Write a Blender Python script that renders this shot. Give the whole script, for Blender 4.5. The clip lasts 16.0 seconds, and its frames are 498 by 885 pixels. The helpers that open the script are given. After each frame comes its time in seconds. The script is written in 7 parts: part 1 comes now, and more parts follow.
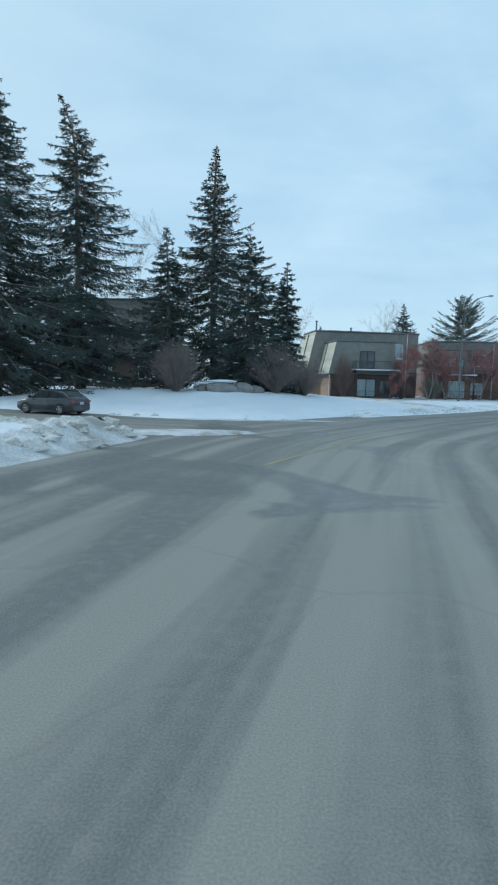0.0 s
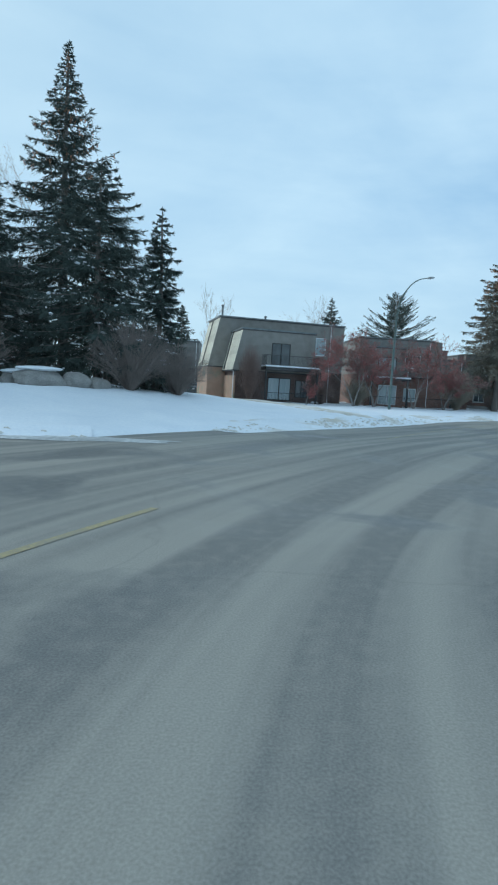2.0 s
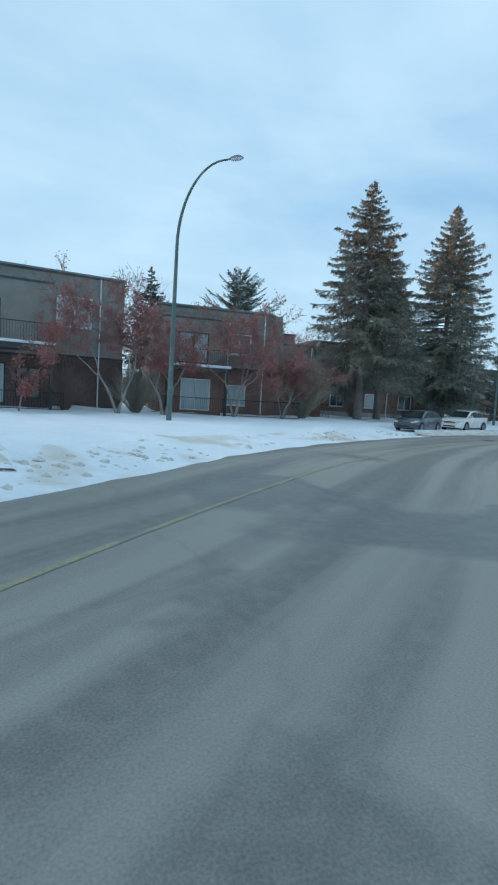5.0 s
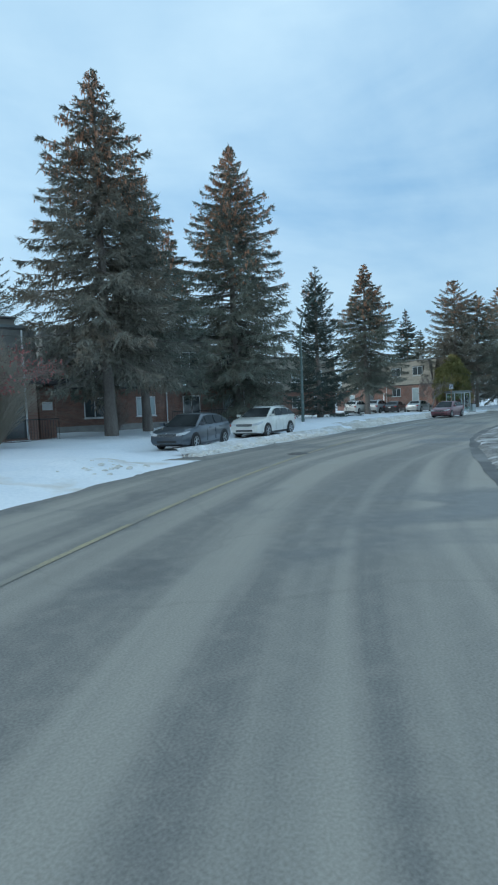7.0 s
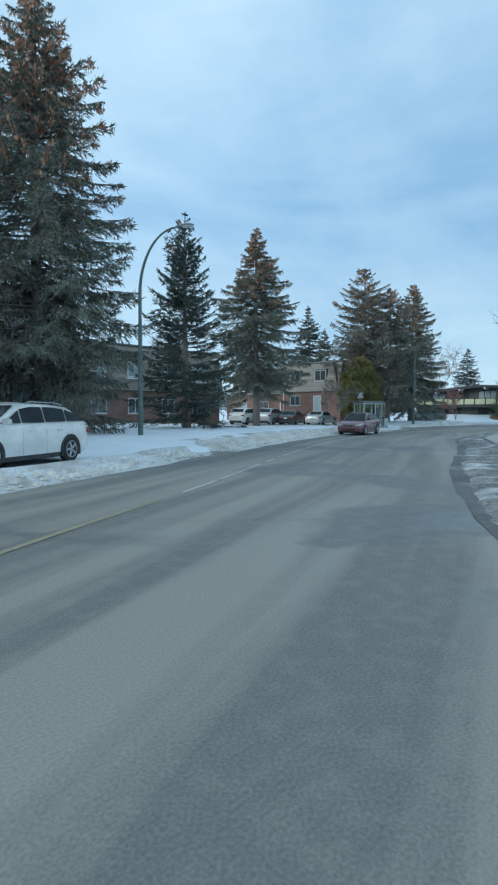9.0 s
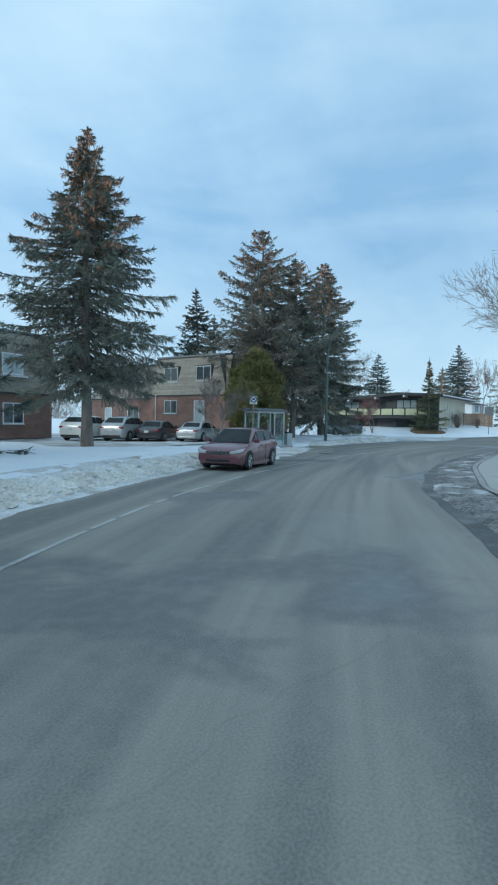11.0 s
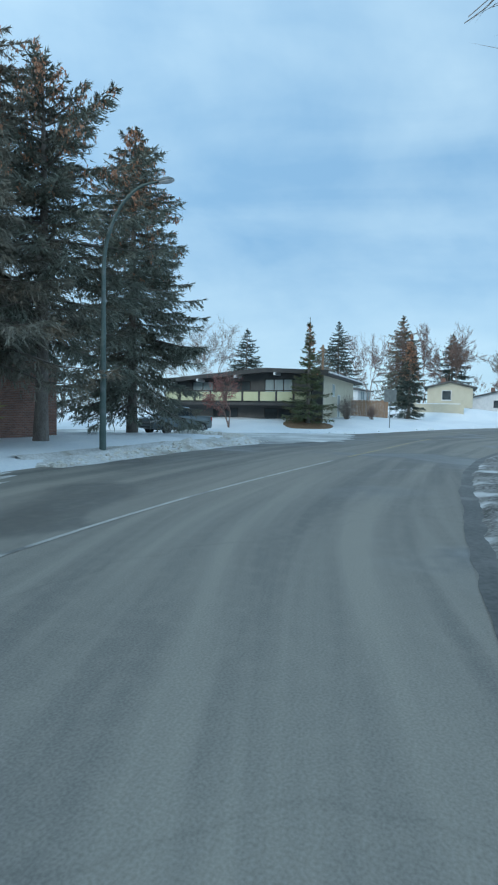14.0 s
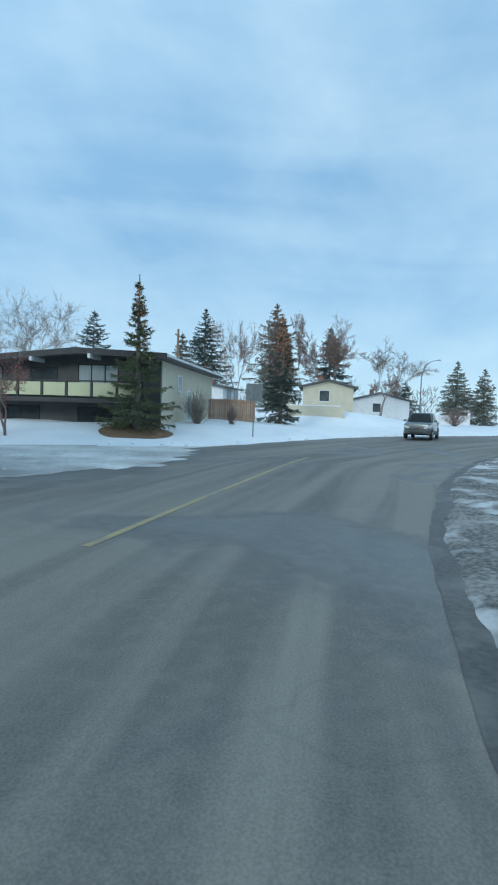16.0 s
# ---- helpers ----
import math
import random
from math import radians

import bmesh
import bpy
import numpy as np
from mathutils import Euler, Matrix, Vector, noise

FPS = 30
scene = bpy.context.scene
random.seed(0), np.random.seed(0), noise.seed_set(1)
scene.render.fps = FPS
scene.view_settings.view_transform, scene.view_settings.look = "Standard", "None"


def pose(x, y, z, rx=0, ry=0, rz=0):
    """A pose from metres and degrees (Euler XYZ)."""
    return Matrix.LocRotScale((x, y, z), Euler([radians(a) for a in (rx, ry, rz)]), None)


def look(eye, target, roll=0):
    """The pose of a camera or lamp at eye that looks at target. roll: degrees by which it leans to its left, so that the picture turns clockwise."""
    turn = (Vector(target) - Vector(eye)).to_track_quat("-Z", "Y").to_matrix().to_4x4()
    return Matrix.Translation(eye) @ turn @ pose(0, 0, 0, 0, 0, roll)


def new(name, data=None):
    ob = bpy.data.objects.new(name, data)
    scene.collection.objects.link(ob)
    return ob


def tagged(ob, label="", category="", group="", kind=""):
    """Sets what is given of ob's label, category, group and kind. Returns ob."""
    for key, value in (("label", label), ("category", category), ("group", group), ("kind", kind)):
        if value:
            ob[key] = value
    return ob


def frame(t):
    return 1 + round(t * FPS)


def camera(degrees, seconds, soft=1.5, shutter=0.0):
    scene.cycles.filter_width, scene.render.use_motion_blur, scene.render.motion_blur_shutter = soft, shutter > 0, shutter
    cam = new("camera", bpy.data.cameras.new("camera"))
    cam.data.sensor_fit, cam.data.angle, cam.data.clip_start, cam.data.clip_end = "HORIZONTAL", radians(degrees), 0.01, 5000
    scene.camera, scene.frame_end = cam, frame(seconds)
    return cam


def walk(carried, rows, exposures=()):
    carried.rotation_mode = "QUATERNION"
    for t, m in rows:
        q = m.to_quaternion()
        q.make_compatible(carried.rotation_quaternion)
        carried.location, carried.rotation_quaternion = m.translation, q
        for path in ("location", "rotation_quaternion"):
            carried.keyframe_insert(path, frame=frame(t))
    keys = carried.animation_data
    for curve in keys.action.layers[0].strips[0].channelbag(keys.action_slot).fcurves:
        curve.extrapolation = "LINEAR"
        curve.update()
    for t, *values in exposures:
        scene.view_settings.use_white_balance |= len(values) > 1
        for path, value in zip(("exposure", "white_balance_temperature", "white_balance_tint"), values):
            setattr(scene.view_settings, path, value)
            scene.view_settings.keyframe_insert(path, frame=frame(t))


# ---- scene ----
cam = camera(49.8, 16.0, soft=2.1)
PATH = [
    (0, (-4.63, -9.181, 2.199), (-4.758, -7.198, 1.971), 1.2),
    (0.5, (-3.704, -5.772, 2.125), (-3.765, -3.787, 1.887), 2.2),
    (1, (-2.631, -2.285, 2.101), (-2.636, -0.297, 1.877), 2.9),
    (1.5, (-1.576, 1.285, 1.994), (-1.522, 3.273, 1.78), 3.1),
    (2, (-0.29, 4.838, 1.894), (-0.18, 6.824, 1.681), 3.2),
    (2.5, (1.128, 8.556, 1.842), (1.299, 10.538, 1.633), 3.0),
    (3, (2.612, 12.42, 1.749), (2.86, 14.393, 1.539), 3.2),
    (3.2, (3.278, 13.888, 1.739), (3.555, 15.858, 1.529), 3.2),
    (5.3, (12.511, 29.076, 1.699), (13.169, 30.958, 1.54), 2.5),
    (5.5, (13.51, 30.429, 1.718), (14.241, 32.284, 1.562), 1.6),
    (6, (16.091, 33.667, 1.727), (17.003, 35.439, 1.57), -0.4),
    (6.5, (18.715, 36.521, 1.677), (19.757, 38.222, 1.534), -1.9),
    (7, (21.522, 39.099, 1.67), (22.665, 40.735, 1.537), -2.2),
    (7.5, (24.397, 41.497, 1.693), (25.621, 43.073, 1.553), -0.8),
    (8, (27.438, 43.963, 1.6), (28.733, 45.481, 1.467), -0.1),
    (8.5, (30.732, 46.499, 1.493), (32.091, 47.961, 1.372), -0.1),
    (9, (34.124, 48.943, 1.429), (35.541, 50.351, 1.318), 0.3),
    (11.3, (50.967, 58.447, 1.739), (52.631, 59.553, 1.666), 0.8),
    (11.5, (52.439, 59.178, 1.732), (54.124, 60.254, 1.663), 0.6),
    (12, (56.243, 60.616, 1.696), (57.97, 61.623, 1.636), 0.3),
    (12.5, (59.868, 61.851, 1.696), (61.627, 62.801, 1.629), 1.2),
    (13, (63.64, 62.881, 1.678), (65.429, 63.771, 1.605), 1.2),
    (13.5, (67.361, 63.751, 1.651), (69.177, 64.584, 1.567), 1.7),
    (14, (71.222, 64.594, 1.663), (73.069, 65.355, 1.558), 1.1),
    (14.5, (74.904, 65.123, 1.65), (76.785, 65.791, 1.529), 0.8),
    (15, (78.528, 65.617, 1.781), (80.441, 66.188, 1.66), 1.0),
    (15.5, (82.072, 65.752, 1.846), (84.015, 66.215, 1.735), 1.7),
    (16, (85.559, 65.638, 1.865), (87.529, 65.975, 1.775), 1.9),
]
walk(cam, [(t, look(e, g, r)) for t, e, g, r in PATH], [(0, -0.03, 5800, 2), (6, 0.05, 5780, 2), (16, 0.04, 5640, 1)])

# ---------------------------------------------------------------- light
SUN_DIR = Vector((-0.80, 0.25, 0.42)).normalized()
world = bpy.data.worlds.new("winter_sky")
scene.world = world
world.use_nodes = True


def build_world():
    nt = world.node_tree
    nt.nodes.clear()
    N = lambda t, **k: node(nt, t, **k)
    out = N("ShaderNodeOutputWorld")
    bg = N("ShaderNodeBackground")
    nt.links.new(bg.outputs[0], out.inputs[0])
    sky = N("ShaderNodeTexSky")
    sky.sky_type = "NISHITA"
    sky.sun_disc = False
    sky.sun_elevation = math.asin(SUN_DIR.z)
    sky.sun_rotation = math.atan2(SUN_DIR.x, SUN_DIR.y)
    skys = N("ShaderNodeVectorMath", operation="SCALE")
    skys.inputs["Scale"].default_value = 0.11
    nt.links.new(sky.outputs[0], skys.inputs[0])
    tc = N("ShaderNodeTexCoord")
    sep = N("ShaderNodeSeparateXYZ")
    nt.links.new(tc.outputs["Generated"], sep.inputs[0])
    # cloud layer spread on a plane overhead
    zz = N("ShaderNodeMath", operation="MAXIMUM")
    zz.inputs[1].default_value = 0.0
    nt.links.new(sep.outputs[2], zz.inputs[0])
    za = N("ShaderNodeMath", operation="ADD")
    za.inputs[1].default_value = 0.34
    nt.links.new(zz.outputs[0], za.inputs[0])
    comb = N("ShaderNodeCombineXYZ")
    for i in (0, 1):
        d = N("ShaderNodeMath", operation="DIVIDE")
        nt.links.new(sep.outputs[i], d.inputs[0])
        nt.links.new(za.outputs[0], d.inputs[1])
        nt.links.new(d.outputs[0], comb.inputs[i])
    mp = N("ShaderNodeMapping")
    mp.inputs["Rotation"].default_value = (0, 0, 0.5)
    mp.inputs["Scale"].default_value = (1.0, 1.35, 1)
    nt.links.new(comb.outputs[0], mp.inputs[0])
    n0 = N("ShaderNodeTexNoise")
    n0.inputs["Scale"].default_value = 1.3
    n0.inputs["Detail"].default_value = 6
    n0.inputs["Roughness"].default_value = 0.55
    n0.inputs["Distortion"].default_value = 0.25
    nt.links.new(mp.outputs[0], n0.inputs["Vector"])
    # long level streaks of stratus
    mq = N("ShaderNodeMapping")
    mq.inputs["Scale"].default_value = (1.1, 1.1, 5.5)
    mq.inputs["Rotation"].default_value = (0.05, 0.04, 0)
    nt.links.new(tc.outputs["Generated"], mq.inputs[0])
    n2 = N("ShaderNodeTexNoise")
    n2.inputs["Scale"].default_value = 1.5
    n2.inputs["Detail"].default_value = 6
    n2.inputs["Roughness"].default_value = 0.5
    n2.inputs["Distortion"].default_value = 0.5
    nt.links.new(mq.outputs[0], n2.inputs["Vector"])
    n1 = N("ShaderNodeMixRGB")
    n1.inputs[0].default_value = 0.4
    nt.links.new(n0.outputs["Fac"], n1.inputs[1])
    nt.links.new(n2.outputs["Fac"], n1.inputs[2])
    ramp = N("ShaderNodeValToRGB")
    ramp.color_ramp.elements[0].position = 0.37
    ramp.color_ramp.elements[1].position = 0.62
    ramp.color_ramp.elements[0].color = (0.325, 0.505, 0.70, 1)
    ramp.color_ramp.elements[1].color = (0.61, 0.755, 0.86, 1)
    nt.links.new(n1.outputs[0], ramp.inputs[0])
    # the cloud is brighter towards the hidden sun and the horizon
    dot = N("ShaderNodeVectorMath", operation="DOT_PRODUCT")
    dot.inputs[1].default_value = SUN_DIR
    nt.links.new(tc.outputs["Generated"], dot.inputs[0])
    mr = N("ShaderNodeMapRange")
    mr.inputs[1].default_value = -0.6
    mr.inputs[2].default_value = 1.0
    mr.inputs[3].default_value = 1.0
    mr.inputs[4].default_value = 1.4
    nt.links.new(dot.outputs["Value"], mr.inputs[0])
    cl = N("ShaderNodeVectorMath", operation="SCALE")
    nt.links.new(ramp.outputs[0], cl.inputs[0])
    nt.links.new(mr.outputs[0], cl.inputs["Scale"])
    veil = N("ShaderNodeMapRange")
    veil.inputs[1].default_value = -0.1
    veil.inputs[2].default_value = 0.75
    veil.inputs[3].default_value = 0.0
    veil.inputs[4].default_value = 0.7
    nt.links.new(dot.outputs["Value"], veil.inputs[0])
    vmix = N("ShaderNodeMixRGB")
    vmix.inputs[2].default_value = (0.60, 0.735, 0.80, 1)
    nt.links.new(veil.outputs[0], vmix.inputs[0])
    nt.links.new(cl.outputs[0], vmix.inputs[1])
    hz = N("ShaderNodeMapRange")
    hz.inputs[1].default_value = 0.0
    hz.inputs[2].default_value = 0.30
    hz.inputs[3].default_value = 0.75
    hz.inputs[4].default_value = 0.0
    nt.links.new(sep.outputs[2], hz.inputs[0])
    hmix = N("ShaderNodeMixRGB")
    hmix.inputs[2].default_value = (0.62, 0.775, 0.865, 1)
    nt.links.new(hz.outputs[0], hmix.inputs[0])
    nt.links.new(vmix.outputs[0], hmix.inputs[1])
    mix = N("ShaderNodeMixRGB")
    mix.inputs[0].default_value = 0.88
    nt.links.new(skys.outputs[0], mix.inputs[1])
    nt.links.new(hmix.outputs[0], mix.inputs[2])
    nt.links.new(mix.outputs[0], bg.inputs[0])
    bg.inputs[1].default_value = 1.0


def node(nt, kind, **k):
    n = nt.nodes.new(kind)
    for key, v in k.items():
        if key == "operation":
            n.operation = v
    return n


build_world()
sun = new("sun", bpy.data.lights.new("sun", "SUN"))
sun.data.energy = 1.1
sun.data.angle = radians(18)
sun.data.color = (1.0, 0.93, 0.84)
sun.matrix_world = look(SUN_DIR * 100, (0, 0, 0))


# ---------------------------------------------------------------- materials
def material(name, base, second, rough=0.7, scale=4.0, fine=40.0, mix=0.5, bump=0.3, metal=0.0, spec=0.4, third=None,
             third_scale=0.6, stretch=(1, 1, 1), coat=0.0, bump_dist=0.02, low=0.35, high=0.68, coords="Object", rand=0.0):
    """Two tones mottled at a coarse and a fine scale, a third as stains; relief from the fine grain."""
    m = bpy.data.materials.new(name)
    m.use_nodes = True
    nt = m.node_tree
    b = nt.nodes["Principled BSDF"]
    tc = nt.nodes.new("ShaderNodeTexCoord")
    mp = nt.nodes.new("ShaderNodeMapping")
    mp.inputs["Scale"].default_value = stretch
    nt.links.new(tc.outputs[coords], mp.inputs[0])
    n1 = nt.nodes.new("ShaderNodeTexNoise")
    n1.inputs["Scale"].default_value, n1.inputs["Detail"].default_value = scale, 5
    n2 = nt.nodes.new("ShaderNodeTexNoise")
    n2.inputs["Scale"].default_value, n2.inputs["Detail"].default_value = fine, 3
    for n in (n1, n2):
        nt.links.new(mp.outputs[0], n.inputs["Vector"])
    add = nt.nodes.new("ShaderNodeMix")
    add.inputs[0].default_value = mix
    nt.links.new(n1.outputs["Fac"], add.inputs[2])
    nt.links.new(n2.outputs["Fac"], add.inputs[3])
    r = nt.nodes.new("ShaderNodeValToRGB")
    r.color_ramp.elements[0].position, r.color_ramp.elements[1].position = low, high
    r.color_ramp.elements[0].color, r.color_ramp.elements[1].color = (*base, 1), (*second, 1)
    nt.links.new(add.outputs[0], r.inputs[0])
    col = r.outputs[0]
    if third:
        n3 = nt.nodes.new("ShaderNodeTexNoise")
        n3.inputs["Scale"].default_value, n3.inputs["Detail"].default_value = third_scale, 6
        nt.links.new(tc.outputs[coords], n3.inputs["Vector"])
        r3 = nt.nodes.new("ShaderNodeValToRGB")
        r3.color_ramp.elements[0].position, r3.color_ramp.elements[1].position = 0.52, 0.66
        nt.links.new(n3.outputs["Fac"], r3.inputs[0])
        mx = nt.nodes.new("ShaderNodeMixRGB")
        mx.inputs[2].default_value = (*third, 1)
        nt.links.new(r3.outputs[0], mx.inputs[0])
        nt.links.new(col, mx.inputs[1])
        col = mx.outputs[0]
    if rand:
        oi = nt.nodes.new("ShaderNodeObjectInfo")
        rr = nt.nodes.new("ShaderNodeMapRange")
        rr.inputs[3].default_value, rr.inputs[4].default_value = 1 - rand, 1 + rand
        nt.links.new(oi.outputs["Random"], rr.inputs[0])
        sc = nt.nodes.new("ShaderNodeVectorMath")
        sc.operation = "SCALE"
        nt.links.new(col, sc.inputs[0])
        nt.links.new(rr.outputs[0], sc.inputs["Scale"])
        col = sc.outputs[0]
    nt.links.new(col, b.inputs["Base Color"])
    b.inputs["Roughness"].default_value, b.inputs["Metallic"].default_value = rough, metal
    b.inputs["Specular IOR Level"].default_value = spec
    if coat:
        b.inputs["Coat Weight"].default_value, b.inputs["Coat Roughness"].default_value = coat, 0.08
    if bump:
        bp = nt.nodes.new("ShaderNodeBump")
        bp.inputs["Strength"].default_value, bp.inputs["Distance"].default_value = bump, bump_dist
        nt.links.new(add.outputs[0], bp.inputs["Height"])
        nt.links.new(bp.outputs[0], b.inputs["Normal"])
    return m


def glass(name, tint, rough=0.03):
    m = bpy.data.materials.new(name)
    m.use_nodes = True
    b = m.node_tree.nodes["Principled BSDF"]
    b.inputs["Base Color"].default_value = (*tint, 1)
    b.inputs["Roughness"].default_value = rough
    b.inputs["Transmission Weight"].default_value = 1.0
    b.inputs["IOR"].default_value = 1.45
    return m


def asphalt():
    """Grey winter asphalt: salt-bleached wheel lanes along the road, damp dark patches, cracks."""
    m = bpy.data.materials.new("asphalt")
    m.use_nodes = True
    nt = m.node_tree
    b = nt.nodes["Principled BSDF"]
    uv = nt.nodes.new("ShaderNodeUVMap")
    sep = nt.nodes.new("ShaderNodeSeparateXYZ")
    nt.links.new(uv.outputs[0], sep.inputs[0])
    tc = nt.nodes.new("ShaderNodeTexCoord")

    def noise(scale, detail, vec, dist=0.0):
        n = nt.nodes.new("ShaderNodeTexNoise")
        n.inputs["Scale"].default_value, n.inputs["Detail"].default_value, n.inputs["Distortion"].default_value = scale, detail, dist
        nt.links.new(vec, n.inputs["Vector"])
        return n.outputs["Fac"]

    def ramp(fac, a, bb, ca, cb):
        r = nt.nodes.new("ShaderNodeValToRGB")
        r.color_ramp.elements[0].position, r.color_ramp.elements[1].position = a, bb
        r.color_ramp.elements[0].color, r.color_ramp.elements[1].color = (*ca, 1), (*cb, 1)
        nt.links.new(fac, r.inputs[0])
        return r.outputs[0]

    def mix(fac, a, bb, mode="MIX"):
        x = nt.nodes.new("ShaderNodeMixRGB")
        x.blend_type = mode
        for i, v in enumerate((fac, a, bb)):
            if isinstance(v, (int, float)):
                x.inputs[i].default_value = v
            elif isinstance(v, tuple):
                x.inputs[i].default_value = (*v, 1)
            else:
                nt.links.new(v, x.inputs[i])
        return x.outputs[0]

    mp = nt.nodes.new("ShaderNodeMapping")
    mp.inputs["Scale"].default_value = (1.1, 0.05, 1)
    nt.links.new(uv.outputs[0], mp.inputs[0])
    lanes = noise(1.0, 5, mp.outputs[0], 0.4)
    blotch = noise(0.22, 6, tc.outputs["Object"], 0.6)
    fine = noise(55, 3, tc.outputs["Object"])
    mid = noise(5, 5, tc.outputs["Object"])
    base = ramp(lanes, 0.40, 0.60, (0.132, 0.128, 0.115), (0.305, 0.285, 0.240))
    base = mix(ramp(blotch, 0.55, 0.60, (0, 0, 0), (0.8, 0.8, 0.8)), base, (0.085, 0.086, 0.082))
    base = mix(ramp(mid, 0.45, 0.75, (0, 0, 0), (0.35, 0.35, 0.35)), base, (0.315, 0.29, 0.24))
    base = mix(0.35, base, ramp(fine, 0.3, 0.7, (0.10, 0.10, 0.10), (0.32, 0.315, 0.30)))
    # cracks
    v = nt.nodes.new("ShaderNodeTexVoronoi")
    v.feature = "DISTANCE_TO_EDGE"
    v.inputs["Scale"].default_value = 0.16
    warp = nt.nodes.new("ShaderNodeVectorMath")
    warp.operation = "MULTIPLY_ADD"
    wn = nt.nodes.new("ShaderNodeTexNoise")
    wn.inputs["Scale"].default_value = 0.7
    nt.links.new(tc.outputs["Object"], wn.inputs["Vector"])
    nt.links.new(wn.outputs["Color"], warp.inputs[0])
    warp.inputs[1].default_value = (1.6, 1.6, 0)
    nt.links.new(tc.outputs["Object"], warp.inputs[2])
    nt.links.new(warp.outputs[0], v.inputs["Vector"])
    crack = ramp(v.outputs["Distance"], 0.0, 0.006, (0.12, 0.12, 0.12), (0, 0, 0))
    base = mix(crack, base, (0.045, 0.045, 0.045))
    place = nt.nodes.new("ShaderNodeSeparateXYZ")
    nt.links.new(tc.outputs["Object"], place.inputs[0])
    damp = nt.nodes.new("ShaderNodeMapRange")
    damp.inputs[1].default_value, damp.inputs[2].default_value = 72, 97
    damp.inputs[3].default_value, damp.inputs[4].default_value = 1.10, 0.80
    nt.links.new(place.outputs[0], damp.inputs[0])
    wet = nt.nodes.new("ShaderNodeVectorMath")
    wet.operation = "SCALE"
    nt.links.new(base, wet.inputs[0])
    nt.links.new(damp.outputs[0], wet.inputs["Scale"])
    nt.links.new(wet.outputs[0], b.inputs["Base Color"])
    rr = nt.nodes.new("ShaderNodeMapRange")
    rr.inputs[1].default_value, rr.inputs[2].default_value = 0.5, 0.66
    rr.inputs[3].default_value, rr.inputs[4].default_value = 0.75, 0.42
    nt.links.new(blotch, rr.inputs[0])
    nt.links.new(rr.outputs[0], b.inputs["Roughness"])
    bp = nt.nodes.new("ShaderNodeBump")
    bp.inputs["Strength"].default_value, bp.inputs["Distance"].default_value = 0.3, 0.005
    nt.links.new(fine, bp.inputs["Height"])
    nt.links.new(bp.outputs[0], b.inputs["Normal"])
    return m


def brick_mat(name, a, bb, mortar):
    m = bpy.data.materials.new(name)
    m.use_nodes = True
    nt = m.node_tree
    b = nt.nodes["Principled BSDF"]
    tc = nt.nodes.new("ShaderNodeTexCoord")
    sep = nt.nodes.new("ShaderNodeSeparateXYZ")
    nt.links.new(tc.outputs["Object"], sep.inputs[0])
    su = nt.nodes.new("ShaderNodeMath")
    su.operation = "ADD"
    nt.links.new(sep.outputs[0], su.inputs[0])
    nt.links.new(sep.outputs[1], su.inputs[1])
    co = nt.nodes.new("ShaderNodeCombineXYZ")
    nt.links.new(su.outputs[0], co.inputs[0])
    nt.links.new(sep.outputs[2], co.inputs[1])
    t = nt.nodes.new("ShaderNodeTexBrick")
    t.inputs["Scale"].default_value = 1.0
    t.inputs["Brick Width"].default_value, t.inputs["Row Height"].default_value, t.inputs["Mortar Size"].default_value = 0.22, 0.077, 0.008
    t.inputs["Color1"].default_value, t.inputs["Color2"].default_value, t.inputs["Mortar"].default_value = (*a, 1), (*bb, 1), (*mortar, 1)
    nt.links.new(co.outputs[0], t.inputs["Vector"])
    n = nt.nodes.new("ShaderNodeTexNoise")
    n.inputs["Scale"].default_value, n.inputs["Detail"].default_value = 0.9, 6
    nt.links.new(tc.outputs["Object"], n.inputs["Vector"])
    mx = nt.nodes.new("ShaderNodeMixRGB")
    mx.blend_type = "MULTIPLY"
    mx.inputs[0].default_value = 0.7
    r = nt.nodes.new("ShaderNodeValToRGB")
    r.color_ramp.elements[0].position, r.color_ramp.elements[0].color = 0.3, (0.6, 0.6, 0.6, 1)
    r.color_ramp.elements[1].position = 0.65
    nt.links.new(n.outputs["Fac"], r.inputs[0])
    nt.links.new(t.outputs["Color"], mx.inputs[1])
    nt.links.new(r.outputs[0], mx.inputs[2])
    nt.links.new(mx.outputs[0], b.inputs["Base Color"])
    b.inputs["Roughness"].default_value = 0.85
    bp = nt.nodes.new("ShaderNodeBump")
    bp.inputs["Strength"].default_value, bp.inputs["Distance"].default_value = 0.6, 0.01
    bp.invert = True
    nt.links.new(t.outputs["Fac"], bp.inputs["Height"])
    nt.links.new(bp.outputs[0], b.inputs["Normal"])
    return m


M_ASPHALT = asphalt()
M_SNOW = material("snow", (0.74, 0.78, 0.83), (0.86, 0.88, 0.90), 0.65, 0.5, 9, 0.45, 0.5, bump_dist=0.05, spec=0.3, coords="Object")
M_BANK = material("ploughed_snow", (0.46, 0.45, 0.43), (0.84, 0.85, 0.86), 0.7, 1.6, 14, 0.5, 0.7, bump_dist=0.06, third=(0.38, 0.35, 0.30), third_scale=0.8)
M_PACKED = material("packed_snow", (0.38, 0.385, 0.38), (0.74, 0.745, 0.74), 0.6, 0.35, 7, 0.35, 0.4, third=(0.27, 0.27, 0.265), third_scale=0.22, low=0.38, high=0.6)
M_CLOD = material("dirty_snow_clods", (0.50, 0.46, 0.40), (0.80, 0.79, 0.76), 0.8, 1.2, 12, 0.5, 0.6, bump_dist=0.04)
